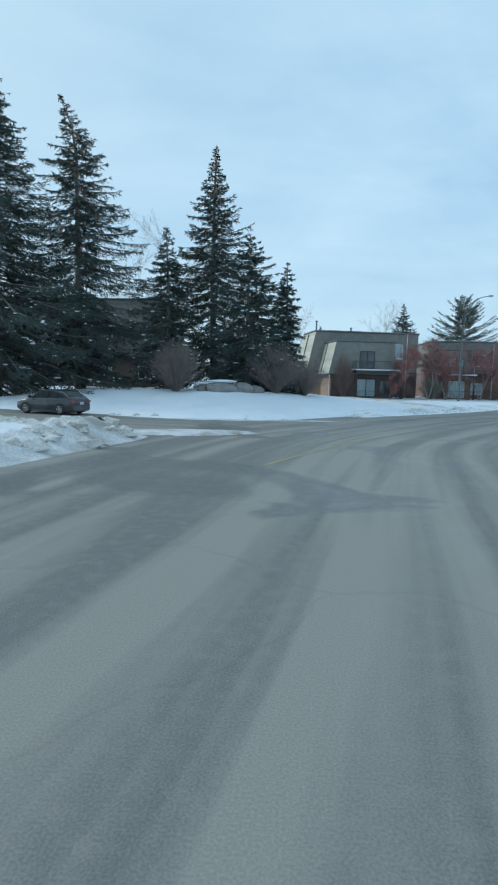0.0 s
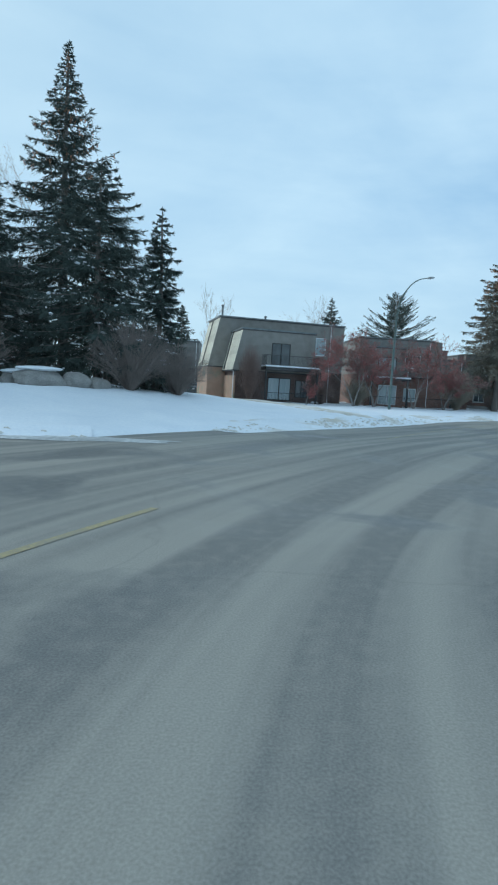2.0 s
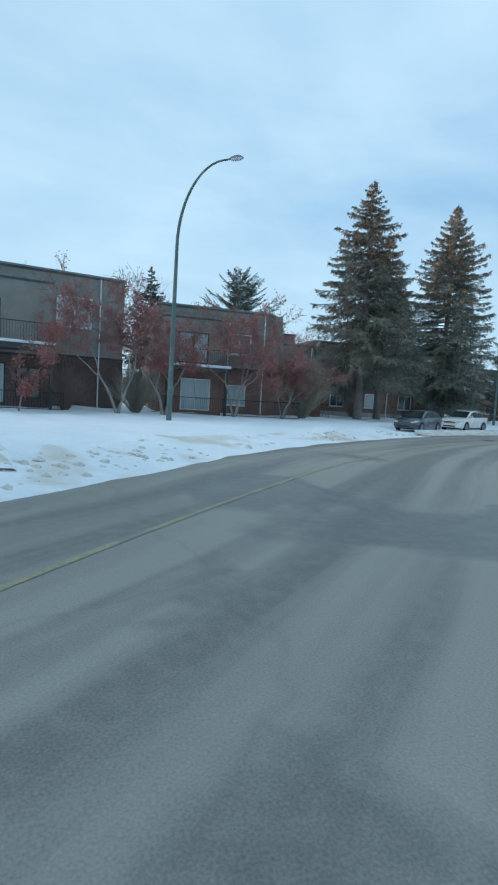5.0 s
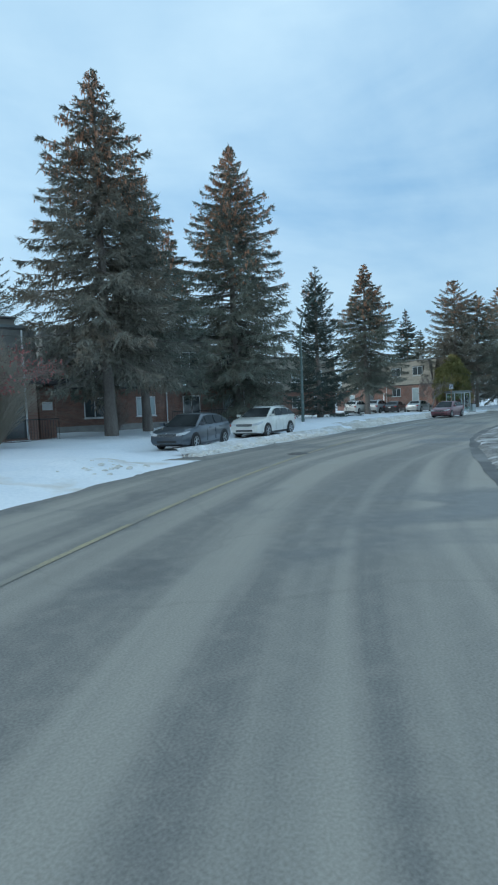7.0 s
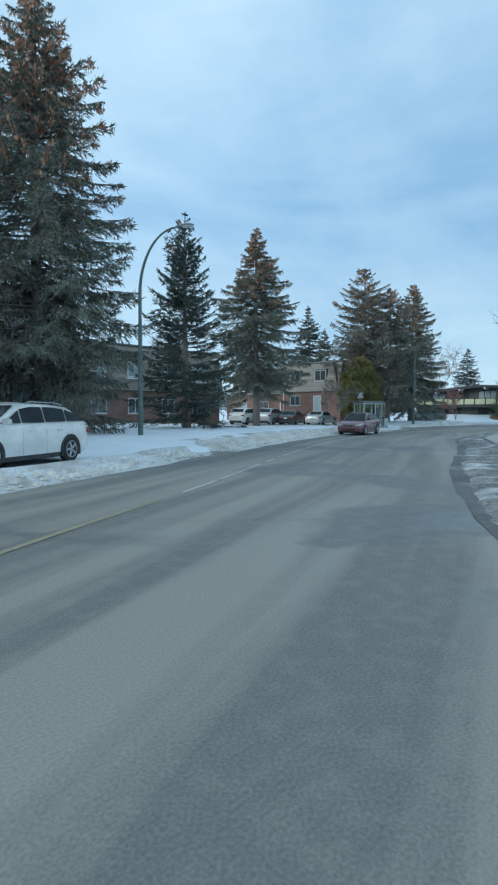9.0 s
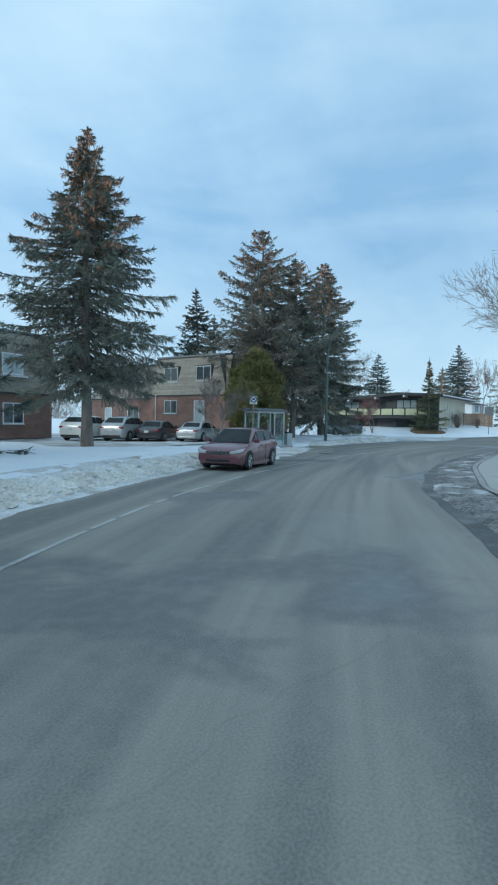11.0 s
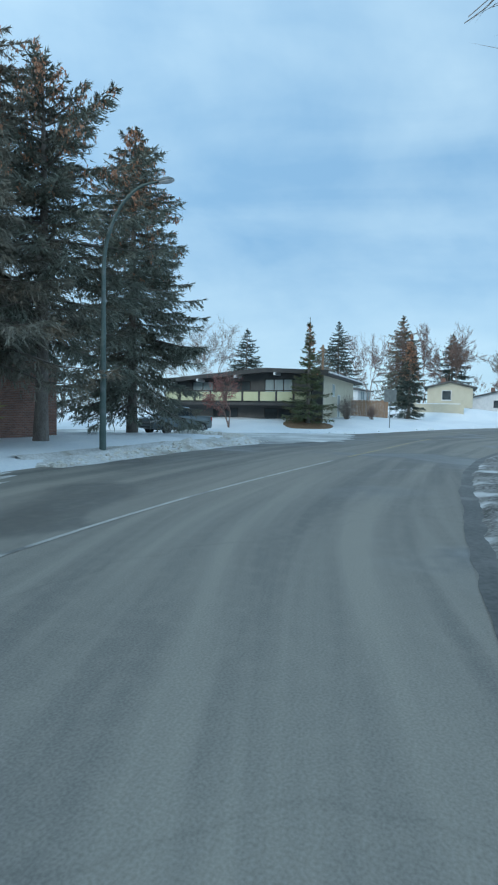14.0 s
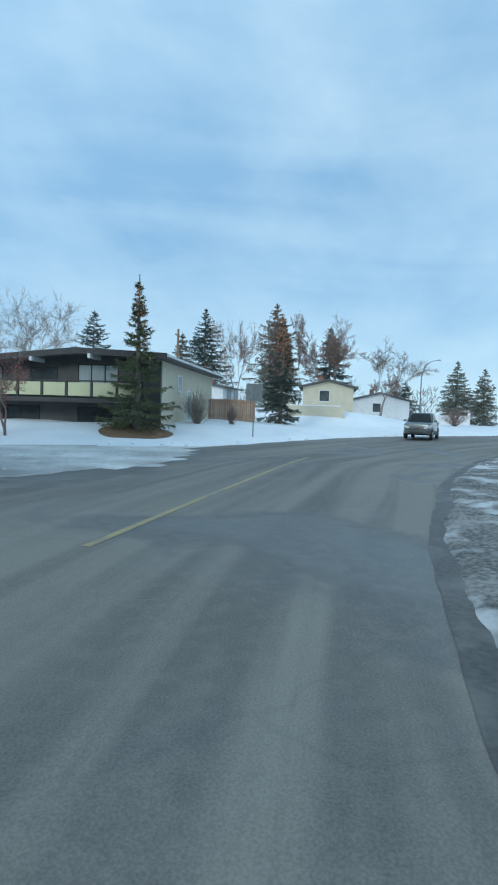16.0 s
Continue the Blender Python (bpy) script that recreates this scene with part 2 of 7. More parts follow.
M_STAINED = material("stained_snow", (0.72, 0.76, 0.80), (0.86, 0.88, 0.90), 0.65, 0.8, 11, 0.45, 0.6, bump_dist=0.05, spec=0.3, third=(0.60, 0.55, 0.47), third_scale=0.42)
M_TRODDEN = material("trodden_snow", (0.50, 0.45, 0.37), (0.78, 0.75, 0.69), 0.7, 0.8, 9, 0.4, 0.5, third=(0.82, 0.83, 0.84), third_scale=0.7)
M_SLUSH = material("grey_slush", (0.075, 0.073, 0.068), (0.30, 0.297, 0.285), 0.78, 1.3, 13, 0.5, 0.9, bump_dist=0.05, third=(0.56, 0.57, 0.58), third_scale=1.0, low=0.40, high=0.60)
M_WET = material("wet_gutter", (0.06, 0.06, 0.058), (0.15, 0.147, 0.138), 0.6, 0.8, 14, 0.45, 0.3, third=(0.20, 0.195, 0.185), third_scale=0.7)
M_GRIT = material("gritty_road_edge", (0.15, 0.132, 0.108), (0.29, 0.26, 0.215), 0.85, 1.0, 16, 0.5, 0.5, third=(0.55, 0.53, 0.50), third_scale=0.8)
M_CONCRETE = material("kerb_concrete", (0.26, 0.26, 0.25), (0.42, 0.41, 0.39), 0.85, 2, 40, 0.5, 0.4)
M_PATH = material("path_concrete", (0.36, 0.355, 0.34), (0.50, 0.49, 0.47), 0.85, 0.9, 30, 0.45, 0.3, third=(0.42, 0.40, 0.37), third_scale=0.5)
M_YELLOW = material("faded_yellow_paint", (0.27, 0.245, 0.18), (0.47, 0.38, 0.17), 0.7, 1.2, 22, 0.6, 0.2, third=(0.24, 0.232, 0.205), third_scale=0.9)
M_YELLOW_WORN = material("worn_yellow_paint", (0.24, 0.225, 0.18), (0.42, 0.365, 0.21), 0.7, 1.2, 22, 0.6, 0.2, third=(0.235, 0.225, 0.195), third_scale=1.1)
M_WHITE = material("faded_white_paint", (0.34, 0.34, 0.33), (0.60, 0.60, 0.57), 0.7, 1.2, 22, 0.6, 0.2, third=(0.18, 0.18, 0.175), third_scale=1.3)
M_BARK = material("spruce_bark", (0.125, 0.108, 0.096), (0.27, 0.24, 0.215), 0.95, 3, 30, 0.5, 0.9, stretch=(1, 1, 0.35), bump_dist=0.03)
M_GREYBARK = material("pale_bark", (0.17, 0.155, 0.145), (0.36, 0.33, 0.31), 0.9, 3, 30, 0.5, 0.6, stretch=(1, 1, 0.4), bump_dist=0.02)
M_IRON = material("worn_cast_iron", (0.075, 0.072, 0.068), (0.15, 0.145, 0.14), 0.55, 6, 60, 0.5, 0.5)
M_COVER = material("navy_cover_cloth", (0.022, 0.032, 0.06), (0.045, 0.062, 0.11), 0.7, 3, 40, 0.5, 0.4)
M_TWIG = material("grey_twigs", (0.18, 0.15, 0.135), (0.33, 0.28, 0.25), 0.9, 2, 20, 0.5, 0)
M_TANTWIG = material("tan_twigs", (0.27, 0.235, 0.185), (0.42, 0.37, 0.30), 0.9, 2, 20, 0.5, 0)
M_REDTWIG = material("reddish_twigs", (0.165, 0.115, 0.10), (0.30, 0.215, 0.185), 0.9, 2, 20, 0.5, 0)
M_NEEDLE = material("spruce_needles", (0.110, 0.130, 0.110), (0.265, 0.275, 0.225), 0.75, 0.8, 6, 0.55, 0, spec=0.25, third=(0.155, 0.15, 0.12), third_scale=0.5, low=0.3, high=0.7)
M_NEEDLE_DARK = material("dark_spruce_needles", (0.040, 0.062, 0.057), (0.115, 0.136, 0.116), 0.75, 0.8, 6, 0.55, 0, spec=0.25, low=0.3, high=0.7)
M_NEEDLE_GREY = material("grey_green_needles", (0.14, 0.142, 0.12), (0.29, 0.275, 0.225), 0.75, 0.8, 6, 0.55, 0, spec=0.25, third=(0.23, 0.19, 0.145), third_scale=0.4, low=0.3, high=0.7)
M_NEEDLE_GREEN = material("green_needles", (0.085, 0.112, 0.066), (0.20, 0.225, 0.125), 0.75, 1.5, 8, 0.55, 0, spec=0.25, third=(0.17, 0.14, 0.08), third_scale=0.8, low=0.3, high=0.7)
M_NEEDLE_OLIVE = material("olive_foliage", (0.12, 0.125, 0.045), (0.25, 0.24, 0.10), 0.75, 0.8, 6, 0.55, 0, spec=0.25, third=(0.28, 0.23, 0.10), third_scale=0.5, low=0.3, high=0.7)
M_CONE = material("spruce_cones", (0.34, 0.165, 0.10), (0.60, 0.34, 0.215), 0.8, 2, 14, 0.5, 0)
M_BERRY = material("red_berries", (0.28, 0.085, 0.08), (0.46, 0.18, 0.165), 0.7, 2, 14, 0.5, 0)
M_BRICK = brick_mat("red_brick", (0.31, 0.160, 0.118), (0.205, 0.105, 0.080), (0.30, 0.265, 0.235))
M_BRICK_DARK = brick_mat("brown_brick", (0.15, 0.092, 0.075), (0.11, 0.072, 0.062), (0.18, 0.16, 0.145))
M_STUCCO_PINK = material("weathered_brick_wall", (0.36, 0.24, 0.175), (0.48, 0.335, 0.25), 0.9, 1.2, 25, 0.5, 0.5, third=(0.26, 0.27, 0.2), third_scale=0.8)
M_SHINGLE = material("grey_shingles", (0.16, 0.155, 0.145), (0.25, 0.245, 0.225), 0.9, 2.5, 30, 0.5, 0.6, rand=0.15)
# tan shingles for west ends, the low sun's brightness put into their colour
M_SHINGLE_TAN_SUNLIT = material("sunlit_tan_shingles", (0.57, 0.54, 0.44), (0.75, 0.72, 0.61), 0.9, 2.5, 30, 0.5, 0.5, rand=0.12)
M_SHINGLE_BROWN = material("brown_grey_shingles", (0.235, 0.215, 0.18), (0.35, 0.325, 0.275), 0.9, 2.5, 30, 0.5, 0.5, rand=0.14)
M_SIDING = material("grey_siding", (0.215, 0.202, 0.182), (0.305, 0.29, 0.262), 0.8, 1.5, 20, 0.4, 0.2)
M_ROOFING = material("flat_roofing", (0.09, 0.09, 0.09), (0.16, 0.155, 0.15), 0.95, 3, 40, 0.5, 0.4)
M_CREAM = material("cream_stucco", (0.52, 0.47, 0.36), (0.63, 0.58, 0.455), 0.9, 1.2, 35, 0.5, 0.3)
M_PANEL = material("pale_yellow_panel", (0.52, 0.52, 0.32), (0.62, 0.61, 0.40), 0.6, 1.2, 25, 0.4, 0.1)
M_DARKWOOD = material("dark_painted_wood", (0.045, 0.045, 0.047), (0.085, 0.083, 0.08), 0.7, 2, 25, 0.5, 0.3)
M_CHARCOAL = material("charcoal_siding", (0.085, 0.088, 0.088), (0.13, 0.132, 0.13), 0.8, 1.5, 25, 0.5, 0.2)
M_WHITEPAINT = material("white_paint", (0.62, 0.63, 0.64), (0.78, 0.78, 0.78), 0.5, 2, 20, 0.4, 0.1)
M_WOODFENCE = material("weathered_cedar", (0.24, 0.15, 0.095), (0.38, 0.255, 0.17), 0.85, 2, 25, 0.5, 0.4, stretch=(1, 1, 0.2), rand=0.2)
M_STEEL = material("galvanised_steel", (0.15, 0.17, 0.175), (0.24, 0.265, 0.27), 0.5, 3, 30, 0.4, 0.1, metal=0.35)
M_LAMPGREEN = material("green_painted_steel", (0.075, 0.115, 0.11), (0.13, 0.175, 0.165), 0.5, 2, 25, 0.4, 0.1, third=(0.19, 0.22, 0.22), third_scale=1.5)
M_ALU = material("brushed_aluminium", (0.42, 0.46, 0.47), (0.56, 0.60, 0.61), 0.4, 3, 40, 0.4, 0.1, metal=0.6)
M_BLACK = material("black_iron", (0.02, 0.02, 0.021), (0.045, 0.045, 0.045), 0.5, 4, 30, 0.4, 0.1)
M_RUBBER = material("tyre_rubber", (0.018, 0.018, 0.018), (0.05, 0.048, 0.046), 0.85, 4, 30, 0.5, 0.3)
M_RIM = material("alloy_rim", (0.34, 0.35, 0.36), (0.52, 0.53, 0.54), 0.35, 4, 30, 0.4, 0, metal=0.8)
M_STONE = material("granite_boulder", (0.20, 0.195, 0.185), (0.36, 0.345, 0.32), 0.9, 2, 18, 0.5, 0.6, bump_dist=0.04)
M_MULCH = material("brown_mulch", (0.14, 0.085, 0.05), (0.30, 0.20, 0.12), 0.95, 3, 25, 0.6, 0.9, bump_dist=0.03)
M_WINDOW = material("window_glass", (0.035, 0.045, 0.05), (0.075, 0.09, 0.098), 0.06, 0.4, 2, 0.3, 0, spec=0.8, low=0.4, high=0.6)
M_CURTAIN = material("curtained_window", (0.30, 0.37, 0.39), (0.44, 0.51, 0.52), 0.12, 2.5, 12, 0.4, 0, spec=0.7, stretch=(1, 1, 0.1))
M_CARGLASS = material("car_glass", (0.020, 0.024, 0.026), (0.045, 0.052, 0.056), 0.06, 1, 3, 0.3, 0, spec=0.12)
M_CLEAR = glass("shelter_glass", (0.80, 0.93, 0.90))
M_HEADLIGHT = material("headlight_lens", (0.50, 0.52, 0.54), (0.75, 0.76, 0.78), 0.1, 6, 20, 0.4, 0, spec=0.8)
M_TAIL = material("red_tail_lens", (0.28, 0.02, 0.02), (0.42, 0.05, 0.045), 0.15, 6, 20, 0.4, 0, spec=0.7)
M_PLATE = material("plate", (0.55, 0.55, 0.55), (0.7, 0.7, 0.7), 0.5, 6, 20, 0.4, 0)
M_BLUE = material("navy_sign", (0.02, 0.045, 0.10), (0.03, 0.065, 0.14), 0.5, 3, 20, 0.4, 0)
M_PLASTIC = material("black_plastic", (0.022, 0.022, 0.024), (0.05, 0.05, 0.052), 0.6, 4, 30, 0.4, 0.1)


def paint(name, a, metal=0.35):
    return material(name, tuple(x * 0.85 for x in a), tuple(min(1, x * 1.12) for x in a), 0.33, 1.4, 8, 0.4, 0, metal=metal, coat=0.8, spec=0.5,
                    third=tuple(0.85 * x + 0.15 * 0.22 for x in a), third_scale=0.9)


P_WHITE = paint("pearl_white_paint", (0.80, 0.79, 0.74), 0.0)
P_GREY = paint("dark_grey_paint", (0.085, 0.103, 0.125))
P_SILVER = paint("silver_paint", (0.42, 0.44, 0.45), 0.5)
P_BLACK = paint("black_paint", (0.025, 0.028, 0.032), 0.2)
P_RED = paint("dusty_red_paint", (0.21, 0.085, 0.10))
P_TRUCK = paint("slate_grey_paint", (0.12, 0.15, 0.165))
P_BLUE = paint("blue_paint", (0.05, 0.10, 0.20))
P_TEAL = paint("grey_green_paint", (0.075, 0.10, 0.105))


# ---------------------------------------------------------------- mesh helpers
class MB:
    """A growing list of points and faces with a few shapes."""

    def __init__(self):
        self.v, self.f = [], []

    def add(self, vs, fs):
        o = len(self.v)
        self.v.extend(tuple(p) for p in vs)
        self.f.extend(tuple(i + o for i in q) for q in fs)
        return self

    def box(self, x0, x1, y0, y1, z0, z1, bev=0.0, m=None):
        if bev <= 0:
            vs = [(x, y, z) for z in (z0, z1) for y in (y0, y1) for x in (x0, x1)]
            fs = [(0, 2, 3, 1), (4, 5, 7, 6), (0, 1, 5, 4), (1, 3, 7, 5), (3, 2, 6, 7), (2, 0, 4, 6)]
        else:
            bev = min(bev, (x1 - x0) * 0.45, (y1 - y0) * 0.45, (z1 - z0) * 0.45)
            bm = bmesh.new()
            bmesh.ops.create_cube(bm, size=1, matrix=Matrix.LocRotScale(((x0 + x1) / 2, (y0 + y1) / 2, (z0 + z1) / 2), None, (x1 - x0, y1 - y0, z1 - z0)))
            bmesh.ops.bevel(bm, geom=list(bm.edges), offset=bev, segments=2, affect="EDGES", profile=0.7)
            bm.verts.index_update()
            vs = [v.co.copy() for v in bm.verts]
            fs = [[v.index for v in f.verts] for f in bm.faces]
            bm.free()
        if m is not None:
            vs = [m @ Vector(p) for p in vs]
        return self.add(vs, fs)

    def loft(self, rings, cap0=True, cap1=True, closed=True):
        n = len(rings[0])
        o = len(self.v)
        for r in rings:
            self.v.extend(tuple(p) for p in r)
        for i in range(len(rings) - 1):
            for j in range(n if closed else n - 1):
                k = (j + 1) % n
                self.f.append((o + i * n + j, o + i * n + k, o + (i + 1) * n + k, o + (i + 1) * n + j))
        if cap0:
            self.f.append(tuple(o + j for j in reversed(range(n))))
        if cap1:
            self.f.append(tuple(o + (len(rings) - 1) * n + j for j in range(n)))
        return self

    def tube(self, pts, radii, n=8, caps=True):
        rings = []
        pts = [Vector(p) for p in pts]
        for i, p in enumerate(pts):
            d = (pts[min(i + 1, len(pts) - 1)] - pts[max(i - 1, 0)]).normalized()
            u = d.orthogonal().normalized() if i == 0 else (u - d * u.dot(d)).normalized()
            w = d.cross(u)
            r = radii[i] if hasattr(radii, "__len__") else radii
            rings.append([p + (u * math.cos(a) + w * math.sin(a)) * r for a in (2 * math.pi * k / n for k in range(n))])
        return self.loft(rings, caps, caps)

    def revolve(self, prof, n=24, axis="z", at=(0, 0, 0)):
        """prof: (radius, height) pairs."""
        rings = []
        for r, h in prof:
            ring = []
            for k in range(n):
                a = 2 * math.pi * k / n
                c, s = r * math.cos(a), r * math.sin(a)
                p = (c, s, h) if axis == "z" else (c, h, s)
                ring.append((p[0] + at[0], p[1] + at[1], p[2] + at[2]))
            rings.append(ring)
        return self.loft(rings)

    def mesh(self, name, mat, smooth=False):
        me = bpy.data.meshes.new(name)
        me.from_pydata(self.v, [], self.f)
        me.materials.append(mat)
        if smooth:
            me.polygons.foreach_set("use_smooth", [True] * len(me.polygons))
            me.set_sharp_from_angle(angle=radians(38))
        me.update()
        return me


def thing(name, m, label, category, group="", kind=""):
    ob = new(name)
    ob.empty_display_size = 0.2
    ob.matrix_world = m
    return tagged(ob, label, category, group, kind)


def part(name, mb, mat, parent, label="", smooth=False, kind=""):
    me = mb.mesh(name, mat, smooth) if isinstance(mb, MB) else mb
    ob = new(name, me)
    ob.parent = parent
    if label or kind:
        tagged(ob, label=label, kind=kind)
    return ob


def share(name, me, parent, m):
    ob = new(name, me)
    ob.parent = parent
    ob.matrix_basis = m
    return ob


def solo(name, mb, mat, label, category="", group="", kind="", smooth=False):
    me = mb.mesh(name, mat, smooth) if isinstance(mb, MB) else mb
    return tagged(new(name, me), label, category, group, kind)


# ---------------------------------------------------------------- ground plan
# pairs of road edges, going with the traffic: left x, left y, right x, right y
STATIONS = [
    (-30, -62, -16, -66), (-15.5, -10, -0.5, -14), (-12.0, 4.6, 3.5, 1.0), (-9.6, 13.0, 6.2, 9.0), (-4.3, 21.7, 9.6, 17.0),
    (0.0, 27.0, 13.0, 23.2), (5.5, 32.5, 17.4, 29.0), (10.2, 37.6, 21.8, 34.3), (15.2, 43.8, 26.2, 39.6), (20.0, 48.3, 30.5, 43.8),
    (27.0, 53.7, 36.0, 47.8), (34.0, 57.6, 40.4, 50.4), (40.2, 60.4, 45.8, 53.2), (52.0, 66.2, 56.2, 57.4), (60.0, 69.6, 62.2, 59.8),
    (67.5, 72.2, 68.6, 62.1), (74.3, 74.4, 74.2, 63.5), (80.2, 75.9, 80.6, 64.1), (92.0, 76.2, 90.4, 63.3), (99.5, 75.4, 98.6, 62.4),
    (107.9, 74.2, 106.0, 61.0), (115.0, 71.3, 110.5, 59.2), (120.0, 68.9, 114.0, 57.0), (125.0, 65.9, 117.5, 54.2), (132.0, 60.5, 123.5, 49.5),
    (142.0, 50.5, 132.5, 41.5), (155.0, 34.0, 144.0, 27.5), (175.0, 5.0, 163.0, 0.0), (200, -40, 188, -44)]


def catmull(pts, n):
    pts = np.array(pts, float)
    p = np.vstack([2 * pts[0] - pts[1], pts, 2 * pts[-1] - pts[-2]])
    out = []
    for i in range(1, len(p) - 2):
        for k in range(n):
            t = k / n
            out.append(0.5 * (2 * p[i] + (p[i + 1] - p[i - 1]) * t + (2 * p[i - 1] - 5 * p[i] + 4 * p[i + 1] - p[i + 2]) * t * t
                              + (3 * p[i] - p[i - 1] - 3 * p[i + 1] + p[i + 2]) * t ** 3))
    out.append(pts[-1])
    return np.array(out)


EDGES = catmull(STATIONS, 10)
LEFT, RIGHT = EDGES[:, :2], EDGES[:, 2:]
MAIN = np.vstack([LEFT, RIGHT[::-1]])
SIDE_W = np.array([(-3.0, 23.2), (-6.5, 21.2), (-11, 21.4), (-17, 23.4), (-45, 33.2), (-90, 49), (-93, 40.5), (-48, 24.5), (-24, 16.2), (-15, 13.4), (-11, 11.8), (-9.0, 10.5), (-2, 14)])
SIDE_N = np.array([(98.6, 74.0), (101.2, 77.4), (100.8, 81), (98.5, 87), (90, 105), (70, 140), (79, 143), (99, 108.5), (106.6, 92), (108.6, 81.5), (111.5, 76.5), (116, 71)])
PARKED = np.array([(29.6, 55.6), (36, 58.8), (44.0, 62.4), (43.0, 65.2), (37, 63.4), (29.0, 59.4)])
LOT = np.array([(66, 79), (69, 77.3), (80.5, 78.2), (82, 84), (80.5, 104), (66, 101)])


def offset(line, d):
    """A line of the plan moved sideways, to its right for positive d."""
    out = []
    for i, p in enumerate(line):
        q = line[min(i + 1, len(line) - 1)] - line[max(i - 1, 0)]
        q = q / (np.linalg.norm(q) + 1e-9)
        out.append(p + np.array([q[1], -q[0]]) * d)
    return np.array(out)


# where the slush ends on the road along the outer side of the bend
SLUSH = catmull([(9.4, 17.2), (12.8, 23.4), (17.2, 29.2), (21.6, 34.5), (26.0, 39.8), (30.0, 43.7), (33.3, 46.2), (36.4, 48.5), (39.6, 50.6), (42.4, 52.3), (47.6, 54.9), (57, 58.8), (62.4, 61.4), (65, 62.2), (70.7, 63.6), (77.6, 64.4), (87, 64.7), (94, 64.2), (98, 63.4), (103, 62.3), (112, 59.0), (122, 53.0)], 12)
PAVE = np.vstack([offset(SLUSH, -0.4), offset(SLUSH, 4.2)[::-1]])


def signed(px, py, poly):
    """Distance to a polygon's outline, negative inside."""
    a = poly
    b = np.roll(poly, -1, 0)
    if px.size == 1:
        x, y = float(px.flat[0]), float(py.flat[0])
        d = b - a
        t = np.clip(((x - a[:, 0]) * d[:, 0] + (y - a[:, 1]) * d[:, 1]) / ((d * d).sum(1) + 1e-9), 0, 1)
        near = np.sqrt(((x - a[:, 0] - t * d[:, 0]) ** 2 + (y - a[:, 1] - t * d[:, 1]) ** 2).min())
        run = np.where(np.abs(d[:, 1]) < 1e-12, 1e-12, d[:, 1])
        cross = ((a[:, 1] > y) != (b[:, 1] > y)) & (x < a[:, 0] + (y - a[:, 1]) * d[:, 0] / run)
        return np.full(px.shape, -near if cross.sum() % 2 else near)
    best = np.full(px.shape, 1e9)
    inside = np.zeros(px.shape, bool)
    for (x0, y0), (x1, y1) in zip(a, b):
        dx, dy = x1 - x0, y1 - y0
        t = np.clip(((px - x0) * dx + (py - y0) * dy) / (dx * dx + dy * dy + 1e-9), 0, 1)
        best = np.minimum(best, (px - x0 - t * dx) ** 2 + (py - y0 - t * dy) ** 2)
        if y0 != y1:
            inside ^= ((y0 > py) != (y1 > py)) & (px < x0 + (py - y0) * dx / dy)
    return np.where(inside, -1, 1) * np.sqrt(best)


def smooth(t):
    t = np.clip(t, 0, 1)
    return t * t * (3 - 2 * t)


RISE_X, RISE_Z = (80, 90, 100, 108, 115, 122, 128, 145, 170, 200, 400, 3000), (0, 0.04, 0.12, 0.22, 0.38, 0.58, 0.75, 1.0, 1.25, 2.0, 5.0, 9.0)


def rise(x):
    """The land climbs gently to the east."""
    return np.interp(x, RISE_X, RISE_Z)


def ground(px, py):
    """Height of the snow-covered ground; below the road surface where there is road."""
    px, py = np.atleast_1d(np.asarray(px, float)), np.atleast_1d(np.asarray(py, float))
    d = np.minimum(signed(px, py, MAIN), np.minimum(signed(px, py, SIDE_W), signed(px, py, SIDE_N)))
    lot = signed(px, py, LOT)
    h = 0.10 + 0.28 * smooth(d / 3.0)
    h += 0.95 * smooth((d - 1.5) / 9.0) * np.exp(-(((px + 14) / 15.0) ** 4) - ((py - 38) / 17.0) ** 4)
    h += 0.55 * smooth((d - 1.0) / 6.0) * np.exp(-(((px - 124) / 13.0) ** 4) - ((py - 83) / 14.0) ** 4)
    h += 1.7 * smooth((d - 1.5) / 8.0) * smooth((px - 136) / 6.0) * np.exp(-(((px - 152) / 20.0) ** 4) - ((py - 74) / 16.0) ** 4)
    w = 0.05 * np.sin(px * 0.7 + 1.3 * np.sin(py * 0.31)) * np.sin(py * 0.6 + 0.8 * np.sin(px * 0.23)) + 0.03 * np.sin(px * 1.9 + py * 1.1)
    h += w * smooth((d - 0.8) / 2.5)
    h = np.where(lot < 1.0, np.minimum(h, 0.2 + 0.25 * smooth(lot)), h)
    pv = signed(px, py, PAVE)
    h = np.where(pv < 1.0, np.minimum(h, 0.06 + 0.4 * smooth(pv)), h)
    pk = signed(px, py, PARKED)
    h = np.where(pk < 0.5, np.minimum(h, 0.02 + 0.3 * smooth(pk / 0.5)), h)
    return np.where(d < -0.15, -0.35, np.where(d < 0.05, -0.1, h)) + rise(px)


def gz(x, y):
    return float(ground(x, y)[0])


